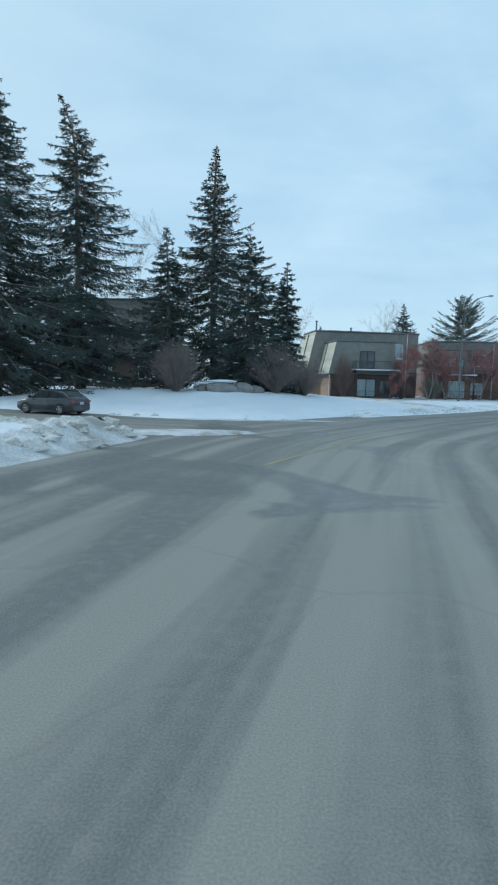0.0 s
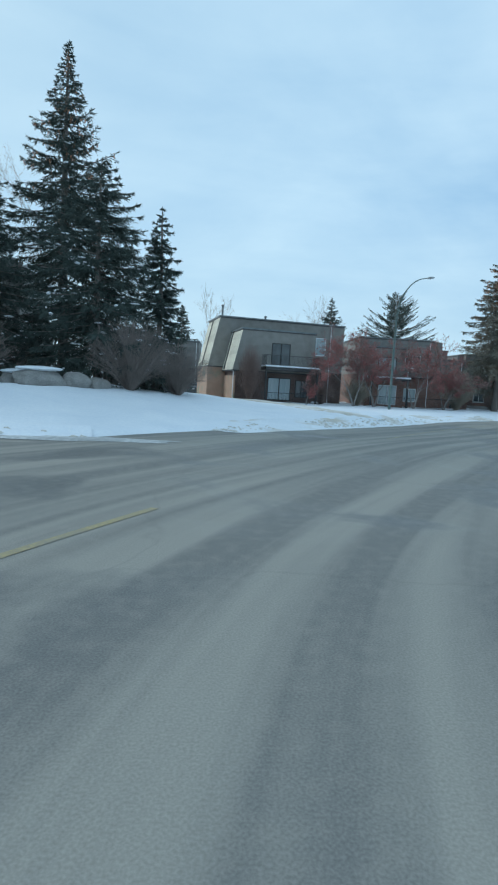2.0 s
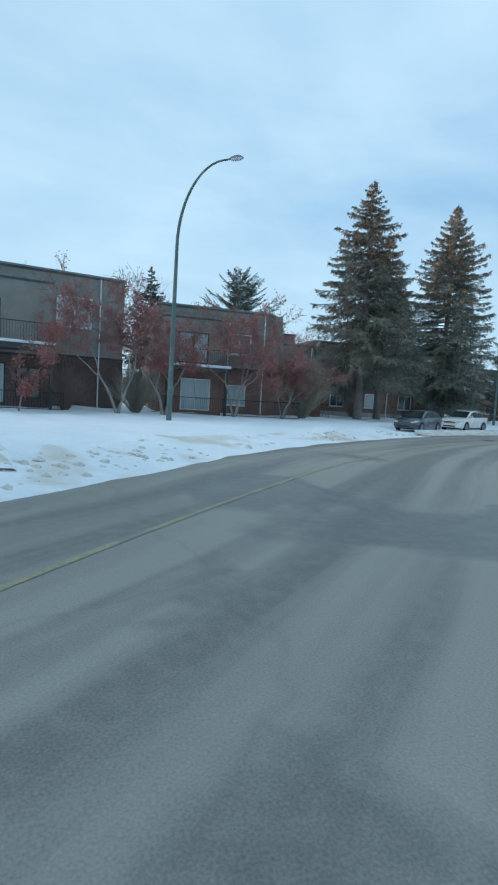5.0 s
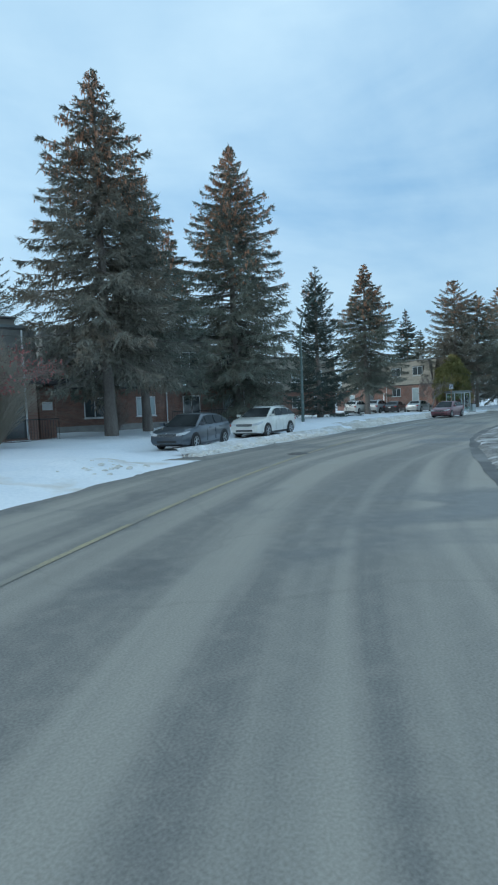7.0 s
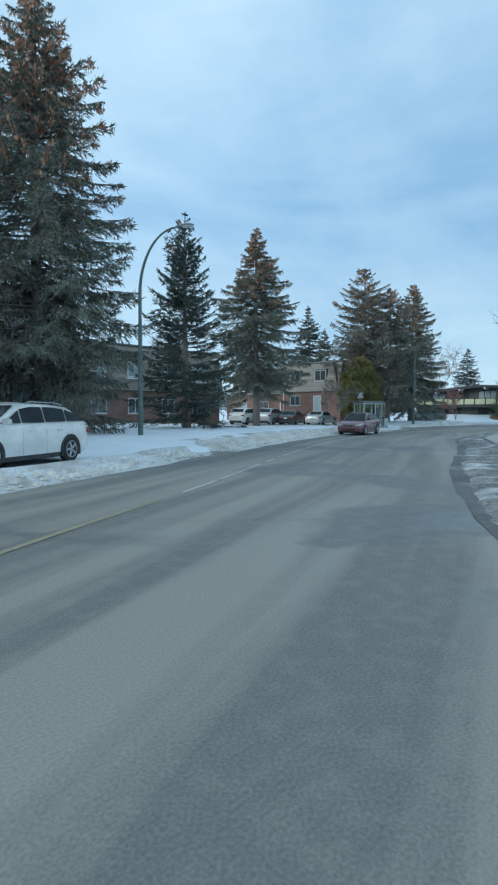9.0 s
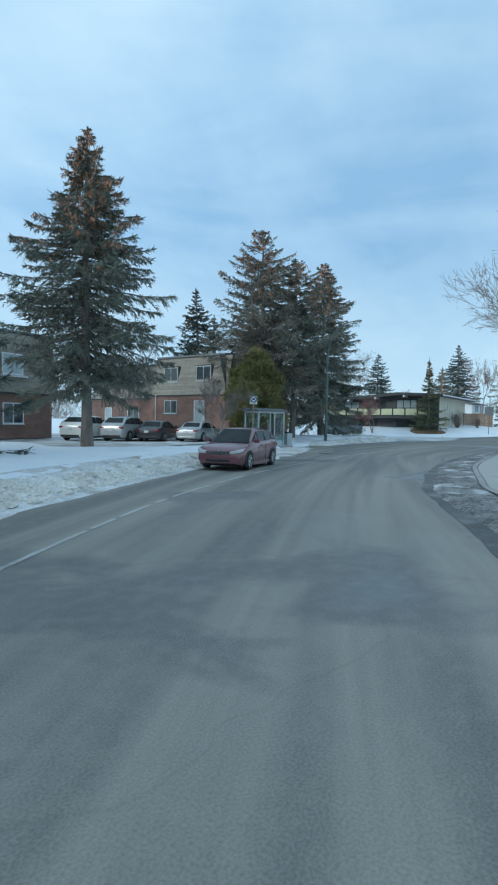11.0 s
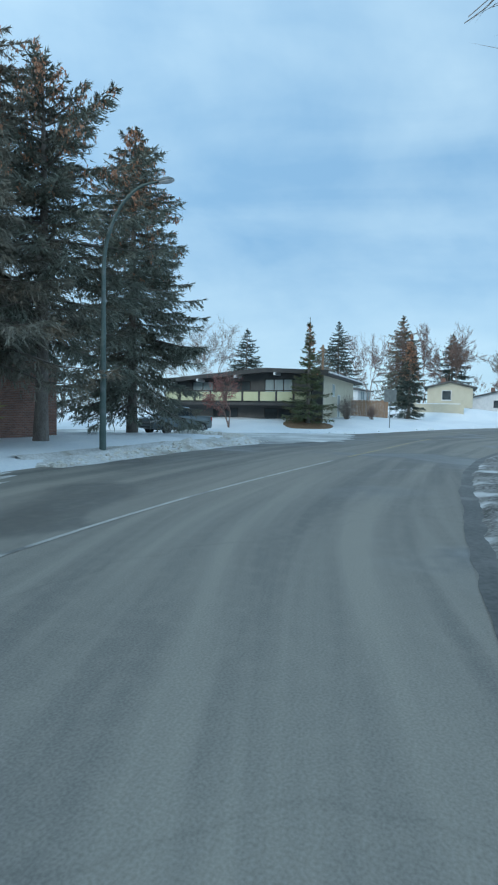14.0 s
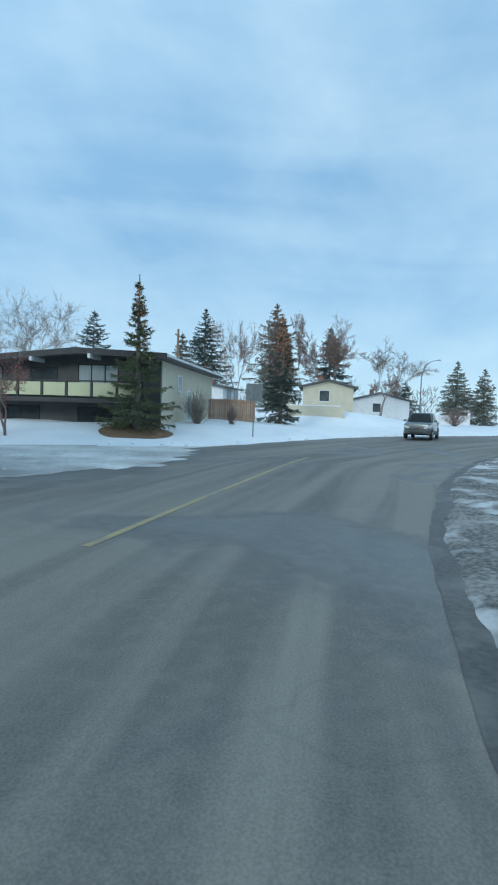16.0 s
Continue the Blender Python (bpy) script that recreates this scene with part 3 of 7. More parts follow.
def build_ground():
    def axis(lo, hi, step, far):
        core = list(np.arange(lo, hi + step, step))
        out, s, x = [], step, hi
        while x < far:
            s *= 1.35
            x += s
            out.append(x)
        neg, s, x = [], step, lo
        while x > -far:
            s *= 1.35
            x -= s
            neg.append(x)
        return np.array(neg[::-1] + core + out)
    xs, ys = axis(-42, 170, 0.7, 2600), axis(-25, 112, 0.7, 2600)
    X, Y = np.meshgrid(xs, ys)
    Z = ground(X.ravel(), Y.ravel())
    for i, (x, y) in enumerate(zip(X.ravel(), Y.ravel())):
        if Z[i] > rise(x) + 0.12 and -45 < x < 175 and -30 < y < 115:
            Z[i] += 0.05 * noise.noise((x * 0.9, y * 0.9, 0)) + 0.03 * noise.noise((x * 2.6, y * 2.6, 3))
    nx, ny = len(xs), len(ys)
    V = np.stack([X.ravel(), Y.ravel(), Z], 1)
    idx = np.arange(nx * ny).reshape(ny, nx)
    F = np.stack([idx[:-1, :-1], idx[:-1, 1:], idx[1:, 1:], idx[1:, :-1]], -1).reshape(-1, 4)
    me = bpy.data.meshes.new("ground")
    me.from_pydata(V.tolist(), [], F.tolist())
    me.materials.append(M_SNOW)
    me.polygons.foreach_set("use_smooth", [True] * len(me.polygons))
    tagged(new("ground", me), "snow-covered lawns and verges with soft drifts", "snow", kind="structure")


build_ground()


def ribbon(name, a, b, z, mat, label, nx=12, uvscale=1.0, crown=0.0):
    """A paved strip between two edge lines, with coordinates across and along it."""
    n = len(a)
    V, UV = [], []
    run = 0.0
    for i in range(n):
        if i:
            run += float(np.linalg.norm((a[i] + b[i]) / 2 - (a[i - 1] + b[i - 1]) / 2))
        w = float(np.linalg.norm(b[i] - a[i]))
        for k in range(nx + 1):
            t = k / nx
            p = a[i] * (1 - t) + b[i] * t
            V.append((p[0], p[1], z + float(rise(p[0])) + crown * 4 * t * (1 - t)))
            UV.append((t * w, run))
    F = [(i * (nx + 1) + k, i * (nx + 1) + k + 1, (i + 1) * (nx + 1) + k + 1, (i + 1) * (nx + 1) + k) for i in range(n - 1) for k in range(nx)]
    F = [f[::-1] for f in F]
    me = bpy.data.meshes.new(name)
    me.from_pydata(V, [], F)
    uv = me.uv_layers.new(name="UVMap")
    loops = np.zeros(len(me.loops), dtype=np.int32)
    me.loops.foreach_get("vertex_index", loops)
    uv.data.foreach_set("uv", np.array(UV)[loops].ravel())
    me.materials.append(mat)
    me.update()
    if me.polygons[0].normal.z < 0:
        me.flip_normals()
    return tagged(new(name, me), label, "road", kind="structure")


ribbon("road", LEFT, RIGHT, 0.0, M_ASPHALT, "salt-stained grey asphalt road with damp patches", 14)
# the side streets lie a little lower where they pass under the main road's edge
ribbon("side_street_1", np.array([(-1.5, 22.0), (-6.5, 21.2), (-11, 21.4), (-17, 23.4), (-45, 33.2), (-90, 49)], float),
       np.array([(-3, 9), (-9.0, 10.3), (-15, 13.4), (-24, 16.2), (-48, 24.5), (-93, 40.5)], float), -0.006, M_ASPHALT, "grey asphalt side street edged with ploughed snow", 8)
ribbon("side_street_2", np.array([(98.0, 72.5), (101.0, 77.4), (100.8, 81), (98.5, 87), (90, 105), (70, 140)], float),
       np.array([(117, 70.5), (111.5, 76.5), (108.6, 81.5), (106.6, 92), (99, 108.5), (79, 143)], float), -0.006, M_PACKED, "side street covered in packed grey snow", 8)


# ---------------------------------------------------------------- trees
def fast_mesh(name, V, F, mat):
    """A mesh from arrays of points and of equal-sized faces."""
    me = bpy.data.meshes.new(name)
    n, k = F.shape
    me.vertices.add(len(V))
    me.vertices.foreach_set("co", np.ascontiguousarray(V, dtype=np.float32).ravel())
    me.loops.add(n * k)
    me.loops.foreach_set("vertex_index", np.ascontiguousarray(F, dtype=np.int32).ravel())
    me.polygons.add(n)
    me.polygons.foreach_set("loop_start", np.arange(0, n * k, k, dtype=np.int32))
    me.materials.append(mat)
    me.update(calc_edges=True)
    return me


def leaf_cloud(name, P, D, U, L, W, mat):
    """Many slim sprays: P roots, D directions, U sideways, L lengths, W half widths."""
    n = len(P)
    V = np.stack([P + U * W[:, None], P - U * W[:, None], P + D * L[:, None]], 1).reshape(-1, 3)
    return fast_mesh(name, V, np.arange(n * 3).reshape(n, 3), mat)


def sticks(name, A, B, ra, rb, mat):
    """Many tapered three-sided twigs from A to B."""
    A, B = np.asarray(A, float), np.asarray(B, float)
    d = unit(B - A)
    ref = np.where(np.abs(d[:, 2:3]) < 0.9, np.array([[0, 0, 1.0]]), np.array([[1.0, 0, 0]]))
    u = unit(np.cross(d, ref))
    w = np.cross(d, u)
    ra, rb = np.asarray(ra)[:, None], np.asarray(rb)[:, None]
    rings = []
    for base, r in ((A, ra), (B, rb)):
        for k in range(3):
            c, q = math.cos(2.0944 * k), math.sin(2.0944 * k)
            rings.append(base + (u * c + w * q) * r)
    V = np.stack(rings, 1).reshape(-1, 3)
    i = np.arange(len(A))[:, None] * 6
    F = np.concatenate([i + np.array([[0, 1, 4, 3]]), i + np.array([[1, 2, 5, 4]]), i + np.array([[2, 0, 3, 5]])], 0)
    return fast_mesh(name, V, F, mat)


def unit(v):
    return v / (np.linalg.norm(v, axis=1, keepdims=True) + 1e-9)


def spruce(x, y, top, radius, seed, mat, label, clear=1.2, droop=0.35, density=1.0, cones=0.0, snow=0.0, crook=0.0, ragged=0.18, spray=1.0, gaps=0.10, shape=0.85,
           lift=0.0, whorl=0.62, base=0.62, group="spruces"):
    """A trunk with whorls of curved arms; every arm carries branchlets, and those the sprays of needles."""
    rng = np.random.default_rng(seed)
    z0 = gz(x, y)
    h = top - z0
    t = thing("spruce_tree", pose(x, y, z0 - 0.05), label, "tree", group)
    bend = rng.normal(0, 0.010 * h, 2)
    ks = np.linspace(0, 1, 11)
    pts = [(bend[0] * math.sin(3 * k) - crook * max(0.0, k - 0.86) / 0.14, bend[1] * math.sin(2.5 * k), h * k) for k in ks]
    tr = 0.014 * h + 0.05
    trunk = MB().tube([(0, 0, -0.1)] + pts, [tr * 1.7, tr * 1.25] + [tr * (1 - k) ** 0.8 + 0.014 for k in ks[1:]], 12)
    part("trunk", trunk, M_BARK, t, smooth=True)
    tz, tx, ty = (np.array([p[i] for p in pts]) for i in (2, 0, 1))
    grid = np.linspace(0, 1, 60)
    wide = lambda f: (1 - f) ** shape * (base + (1 - base) * smooth(f / 0.30))
    peak = wide(grid).max()
    ph = rng.random(3) * 6.3
    coarse = density <= 0.8
    reach = radius * 1.22
    arms = []
    z = clear
    while z < h - 0.25:
        f = (z - clear) / (h - clear)
        n = int(rng.integers(5, 8)) if f < 0.85 else 5
        a0 = rng.random() * 6.283
        for k in range(n + (6 if f < 0.8 else 2)):
            fill = k >= n
            az = a0 + 6.283 * k / n + rng.normal(0, 0.2) if not fill else rng.random() * 6.283
            zz = z + (rng.normal(0, 0.10) if not fill else rng.uniform(0.1, 0.9) * whorl)
            ff = min(max((zz - clear) / (h - clear), 0), 0.99)
            if rng.random() < gaps:
                continue
            lobe = 1 + ragged * math.sin(az * 2 + ph[0] + ff * 5) + 0.7 * ragged * math.sin(az * 3 + ph[1] + ff * 13)
            ln = reach * float(wide(ff)) / peak * lobe * (rng.uniform(0.80, 1.06) if not fill else rng.uniform(0.40, 0.85)) * (1 - 0.25 * smooth((ff - 0.75) / 0.2)) + 0.06
            arms.append((min(zz, h - 0.15), az, ln, ff))
        z += whorl * rng.uniform(0.75, 1.2) * (1 - 0.32 * f)
    P, D, L, W, C, wood = [], [], [], [], [], []
    per = 3.4 if coarse else 7.4
    for zb, az, ln, f in arms:
        o = np.array([math.cos(az), math.sin(az), 0.0])
        side = np.array([-math.sin(az), math.cos(az), 0.0])
        s0 = (0.50 + lift) * f - 0.16 - 0.30 * droop + 0.3 * lift + rng.normal(0, 0.06)
        sag = droop * (1 - 0.75 * f)
        root = np.array([np.interp(zb, tz, tx), np.interp(zb, tz, ty), zb])
        swing = rng.normal(0, 0.10)

        def axis(s):
            r = s * ln
            zz = s0 * r - sag * ln * s ** 1.6 * 0.75 + (0.42 * sag + 0.25 * lift + 0.05) * ln * s ** 3.5
            return root + o * r[:, None] + side * (swing * ln * s * s)[:, None] + np.stack([0 * s, 0 * s, zz], 1)

        m = int(ln * 16 * density) + 8
        s = rng.uniform(0.10, 1.02, m)
        tang = unit(axis(s + 0.03) - axis(s))
        P.append(axis(s)), D.append(tang + side * rng.normal(0, 0.6, m)[:, None] + np.array([0, 0, 1]) * rng.normal(0.05, 0.35, m)[:, None])
        L.append(rng.uniform(0.14, 0.34, m) * (1 - 0.45 * f ** 3)), W.append(rng.uniform(0.018, 0.034, m))
        m = max(4, int(ln / 0.19 * 2 * density))
        sb = rng.uniform(0.14, 0.98, m)
        sign = np.where(np.arange(m) % 2, 1.0, -1.0)
        lb = np.minimum((0.36 * ln * (1.02 - sb) ** 0.7 + 0.10) * rng.uniform(0.6, 1.15, m), 1.25)
        tang = unit(axis(sb + 0.03) - axis(sb))
        hang = rng.random(m) * (0.25 + 1.5 * droop) * (1.1 - f)
        b = unit(tang * 0.8 + side * (sign * rng.uniform(0.5, 1.0, m))[:, None] - np.array([0, 0, 1]) * (0.05 + hang)[:, None])
        q = max(2, int(per * density))
        u = rng.random((m, q))
        pos = axis(sb)[:, None, :] + b[:, None, :] * (lb[:, None] * u)[..., None]
        pos[..., 2] -= 0.16 * lb[:, None] * u ** 2
        d = b[:, None, :] + rng.normal(0, 0.34, (m, q, 3))
        d[..., 2] -= np.where(rng.random((m, q)) < 0.18 + 0.55 * droop * (1 - f), rng.uniform(0.6, 1.8, (m, q)), 0)
        P.append(pos.reshape(-1, 3)), D.append(d.reshape(-1, 3))
        L.append(rng.uniform(0.14, 0.36, m * q) * (1 - 0.45 * f ** 3)), W.append(rng.uniform(0.018, 0.036, m * q))
        if ln > 0.6:
            a = axis(np.array([0, 0.33, 0.66, 0.97]))
            rr = [0.014 + 0.011 * ln, 0.012 + 0.008 * ln, 0.010 + 0.004 * ln, 0.006]
            wood += [(a[k], a[k + 1], rr[k], rr[k + 1]) for k in range(3)]
        if cones and f > 0.38:
            k = rng.poisson(cones * (2.0 + 5.0 * ln) * min(1.0, ((f - 0.38) / 0.35)) ** 1.5)
            if k:
                C.append(np.repeat(axis(rng.uniform(0.30, 1.02, k)), 6, 0) + rng.normal(0, 0.085, (6 * k, 3)))
    n = 40
    P.append(np.stack([np.interp(h - 0.9 + 0.85 * np.linspace(0, 1, n), tz, tx), np.interp(h - 0.9 + 0.85 * np.linspace(0, 1, n), tz, ty), h - 0.9 + 0.85 * np.linspace(0, 1, n)], 1))
    D.append(rng.normal(0, 0.5, (n, 3)) + np.array([0, 0, 0.9])), L.append(rng.uniform(0.1, 0.24, n)), W.append(rng.uniform(0.014, 0.026, n))
    P, D, L, W = (np.concatenate(q) for q in (P, D, L, W))
    D = unit(D)
    U = unit(np.cross(D, rng.normal(0, 1, D.shape)))
    part("crown", leaf_cloud("crown", P, D, U, L * spray * (1.45 if coarse else 1.1), W * spray * (2.1 if coarse else 1.0), mat), mat, t, kind="stuff")
    A, B, ra, rb = zip(*wood)
    part("branchwork", sticks("branchwork", A, B, ra, rb, M_BARK), M_BARK, t, kind="stuff")
    if C:
        C = np.concatenate(C)
        n = len(C)
        C[:, 2] -= rng.uniform(0, 0.12, n)
        Dc = unit(np.stack([rng.normal(0, 0.3, n), rng.normal(0, 0.3, n), -np.ones(n)], 1))
        Uc = unit(np.cross(Dc, rng.normal(0, 1, (n, 3))))
        part("cone_crop", leaf_cloud("cone_crop", C, Dc, Uc, rng.uniform(0.12, 0.24, n), rng.uniform(0.030, 0.055, n), M_CONE), M_CONE, t, "clusters of brown cones", kind="stuff")
    if snow:
        rr = np.hypot(P[:, 0], P[:, 1])
        lim = np.percentile(rr, 55)
        pick = np.where((rng.random(len(P)) < snow * 0.0035) & (rr > lim * 0.6) & (P[:, 2] < 0.7 * h))[0]
        sb = MB()
        for k in pick:
            c, a = P[k] + np.array([0, 0, 0.06]), rng.random() * 3.1
            sx, sy, sz = rng.uniform(0.08, 0.34), rng.uniform(0.06, 0.16), rng.uniform(0.025, 0.06)
            ring = [(math.cos(q) * sx * math.cos(a) - math.sin(q) * sy * math.sin(a), math.cos(q) * sx * math.sin(a) + math.sin(q) * sy * math.cos(a)) for q in (0, 1.05, 2.1, 3.14, 4.2, 5.24)]
            sb.loft([[(c[0] + 0.6 * p[0], c[1] + 0.6 * p[1], c[2] - sz) for p in ring], [(c[0] + p[0], c[1] + p[1], c[2]) for p in ring],
                     [(c[0] + 0.5 * p[0], c[1] + 0.5 * p[1], c[2] + sz) for p in ring]])
        if sb.v:
            part("snow", sb, M_SNOW, t, "clumps of snow on the branches", kind="stuff")
    return t


def cedar(x, y, top, radius, seed, mat, label):
    """A rounded evergreen: many small billows of upright feathery sprays on a short trunk."""
    rng = np.random.default_rng(seed)
    z0 = gz(x, y)
    h = top - z0
    t = thing("cedar_tree", pose(x, y, z0 - 0.05), label, "tree", "cedars")
    part("trunk", MB().tube([(0, 0, 0), (0.05, 0.02, h * 0.35), (0, 0, h * 0.8)], [0.2, 0.14, 0.05], 8), M_BARK, t, smooth=True)
    P, D, L = [], [], []
    for k in range(130):
        f = rng.random() ** 0.9
        a = rng.random() * 6.283
        env = radius * (math.sin(math.pi * min(1, 0.22 + 0.78 * f)) ** 0.75) * (1 - 0.25 * f)
        q = env * math.sqrt(rng.uniform(0.25, 1.0)) * rng.uniform(0.8, 1.12)
        c = np.array([q * math.cos(a), q * math.sin(a), h * (0.16 + 0.78 * f)])
        b = rng.uniform(0.35, 0.75) * (1 - 0.4 * f)
        n = int(330 * b)
        d = unit(rng.normal(0, 1, (n, 3)) + np.array([0.5 * math.cos(a), 0.5 * math.sin(a), 0.45]))
        P.append(c + d * (b * rng.uniform(0.35, 1.0, n))[:, None])
        D.append(unit(d + rng.normal(0, 0.4, (n, 3)) + np.array([0, 0, 0.5])))
        L.append(rng.uniform(0.16, 0.42, n))
    P, D, L = np.concatenate(P), np.concatenate(D), np.concatenate(L)
    n = len(P)
    part("crown", leaf_cloud("crown", P, D, unit(np.cross(D, rng.normal(0, 1, (n, 3)))), L, rng.uniform(0.025, 0.06, n), mat), mat, t, kind="stuff")
    return t


def grow(rng, big, fine, p, d, length, rad, level, maxlevel, spread, up, tips, least, kids, shrink=0.80):
    """Limbs that fork again and again; thick ones into big, thin ones as (start, end, radius, radius) into fine."""
    seg = 4 if level < 4 else 2
    pts, rads, dirs = [p.copy()], [rad], [d]
    for k in range(seg):
        d = d + rng.normal(0, 0.13, 3) + np.array([0, 0, up])
        d /= np.linalg.norm(d)
        p = p + d * length / seg
        pts.append(p.copy())
        dirs.append(d)
        rads.append(max(least, rad * (1 - 0.45 * (k + 1) / seg)))
    if level <= 1:
        big.tube(pts, rads, 8 if level == 0 else 5, level == 0)
    else:
        fine += [(pts[k], pts[k + 1], rads[k], rads[k + 1]) for k in range(seg)]
    if level >= 2:
        tips += [(pts[k], d) for k in range(1, seg + 1)]
    if level >= maxlevel:
        return
    n = int(rng.integers(kids[0], kids[1] + 1)) + (1 if level else 0)
    for i in range(n):
        j = seg if i < 2 else int(rng.integers(2 if level == 0 else 1, seg + 1))
        q = np.cross(dirs[j], rng.normal(0, 1, 3))
        nd = dirs[j] + spread * (0.55 if i < 2 else 1.15) * rng.uniform(0.75, 1.25) * q / np.linalg.norm(q)
        nd /= np.linalg.norm(nd)
        grow(rng, big, fine, pts[j], nd, length * shrink * rng.uniform(0.8, 1.15) * (1.0 if i < 2 else 0.75), max(least, rads[j] * (0.78 if i < 2 else 0.5)), level + 1, maxlevel, spread, up, tips, least, kids, shrink)


def bare_tree(x, y, height, seed, label, category="tree", stems=1, levels=5, spread=0.72, up=0.05, rad=None, mat=None, twig=None, berries=0.0, kids=(2, 3), name="bare_tree", group="bare trees", lean=0.0, first=0.30, width=0.40, twigs=1.0):
    rng = np.random.default_rng(seed)
    z0 = gz(x, y)
    t = thing(name, pose(x, y, z0 - 0.06), label, category, group)
    big, fine, tips = MB(), [], []
    rad = rad or 0.011 * height + 0.03
    far = max(1.0, math.hypot(x - 60, y - 60) / 50)
    least = 0.0062 * far ** 0.7 * min(twigs, 1.4)
    for s in range(stems):
        a = 2 * math.pi * s / stems + rng.random()
        d = np.array([lean * math.cos(a), lean * math.sin(a), 1.0])
        grow(rng, big, fine, np.array([0.06 * math.cos(a), 0.06 * math.sin(a), 0.0]), d / np.linalg.norm(d), height * first * rng.uniform(0.85, 1.15), rad / stems ** 0.4, 0, levels, spread, up, tips, least, kids)
    A, B, ra, rb = (np.array(q) for q in zip(*fine))
    k = height / max(B[:, 2].max(), 0.1)
    q = width * height / (np.percentile(np.hypot(B[:, 0], B[:, 1]), 96) * k)

    def fit_crown(V):
        """Scale the crown to its height and spread, leaving the foot of the trunk as it is."""
        V = np.array(V) * k
        V[:, :2] *= (1 + (q - 1) * np.minimum(1, V[:, 2] / (0.25 * height)))[:, None]
        return V
    big.v = [tuple(v) for v in fit_crown(big.v)]
    part("trunk", big, mat or M_GREYBARK, t, smooth=True)
    part("branchwork", sticks("branchwork", fit_crown(A), fit_crown(B), ra, rb, twig or M_TWIG), twig or M_TWIG, t, kind="stuff")
    # short shoots along the outer limbs
    P = fit_crown([e[0] for e in tips])
    D = np.array([e[1] for e in tips])
    rep = int(np.clip(8000 * twigs / len(P), 1, 8))
    P, D = np.repeat(P, rep, 0), np.repeat(D, rep, 0)
    D = unit(D + rng.normal(0, 0.45, D.shape) + np.array([0, 0, 0.1]))
    if len(P) > 9000 * twigs:
        pick = rng.choice(len(P), int(9000 * twigs), False)
        P, D = P[pick], D[pick]
    n = len(P)
    P = P - D * (rng.uniform(0, 0.05, n) * height)[:, None]
    part("twigwork", leaf_cloud("twigwork", P, D, unit(np.cross(D, rng.normal(0, 1, (n, 3)))), rng.uniform(0.02, 0.06, n) * min(height, 12), np.full(n, least * 0.75), twig or M_TWIG), twig or M_TWIG, t, kind="stuff")
    if berries:
        P = fit_crown([e[0] for e in tips])
        rep = int(np.clip(berries * 9000 / len(P), 1, 40))
        P = np.repeat(P, rep, 0)
        n = len(P)
        P = P + rng.normal(0, 0.13, (n, 3))
        P = P[rng.random(n) < np.clip((noise_field(P) - 0.30) * 2, 0.12, 1)]
        n = len(P)
        D = unit(rng.normal(0, 1, (n, 3)) + np.array([0, 0, -0.8]))
        U = unit(np.cross(D, rng.normal(0, 1, (n, 3))))
        part("fruit", leaf_cloud("fruit", P, D, U, rng.uniform(0.06, 0.14, n), rng.uniform(0.022, 0.045, n), M_BERRY), M_BERRY, t, "clusters of dried red berries", kind="stuff")
    return t


def noise_field(P):
    return 0.5 + 0.5 * np.sin(P[:, 0] * 2.1 + P[:, 2] * 1.3) * np.sin(P[:, 1] * 1.9 + P[:, 2] * 1.7 + 1)


def shrub(x, y, height, radius, seed, label, stems=260, twig=None, base=0.18):
    """A bare multi-stemmed bush: fine stems fanning out of one clump."""
    rng = np.random.default_rng(seed)
    t = thing("shrub", pose(x, y, gz(x, y) - 0.03), label, "shrub", "bare shrubs")
    mb, core = [], MB()
    for i in range(stems):
        a, q = rng.random() * 2 * math.pi, rng.random() ** 0.55
        ex, ez = radius * q * rng.uniform(0.80, 1.05), height * (0.34 + 0.66 * math.sqrt(max(0.0, 1 - q * q))) * rng.uniform(0.72, 1.03)
        b = np.array([math.cos(a) * base * q, math.sin(a) * base * q, 0])
        e = np.array([math.cos(a) * ex, math.sin(a) * ex, ez])
        m = (b + e) / 2 + np.array([-math.cos(a), -math.sin(a), 0.4]) * 0.10 * radius * q + rng.normal(0, 0.07, 3)
        if i < 14:
            core.tube([b, m, e], [0.016, 0.007, 0.004], 4, False)
        else:
            mb += [(b, m, 0.009, 0.007), (m, e, 0.007, 0.004)]
        for j in range(8):
            f = rng.uniform(0.3, 0.98)
            s = m + (e - m) * max(0, (f - 0.5) * 2) if f > 0.5 else b + (m - b) * f * 2
            d = (e - m) / np.linalg.norm(e - m) + rng.normal(0, 0.5, 3)
            l = rng.uniform(0.12, 0.38)
            mb.append((s, s + d * l + np.array([0, 0, 0.03]), 0.006, 0.003))
    part("stem_clump", core, M_TWIG, t)
    A, B, ra, rb = zip(*mb)
    part("twigwork", sticks("twigwork", A, B, ra, rb, twig or M_TWIG), twig or M_TWIG, t, kind="stuff")
    return t


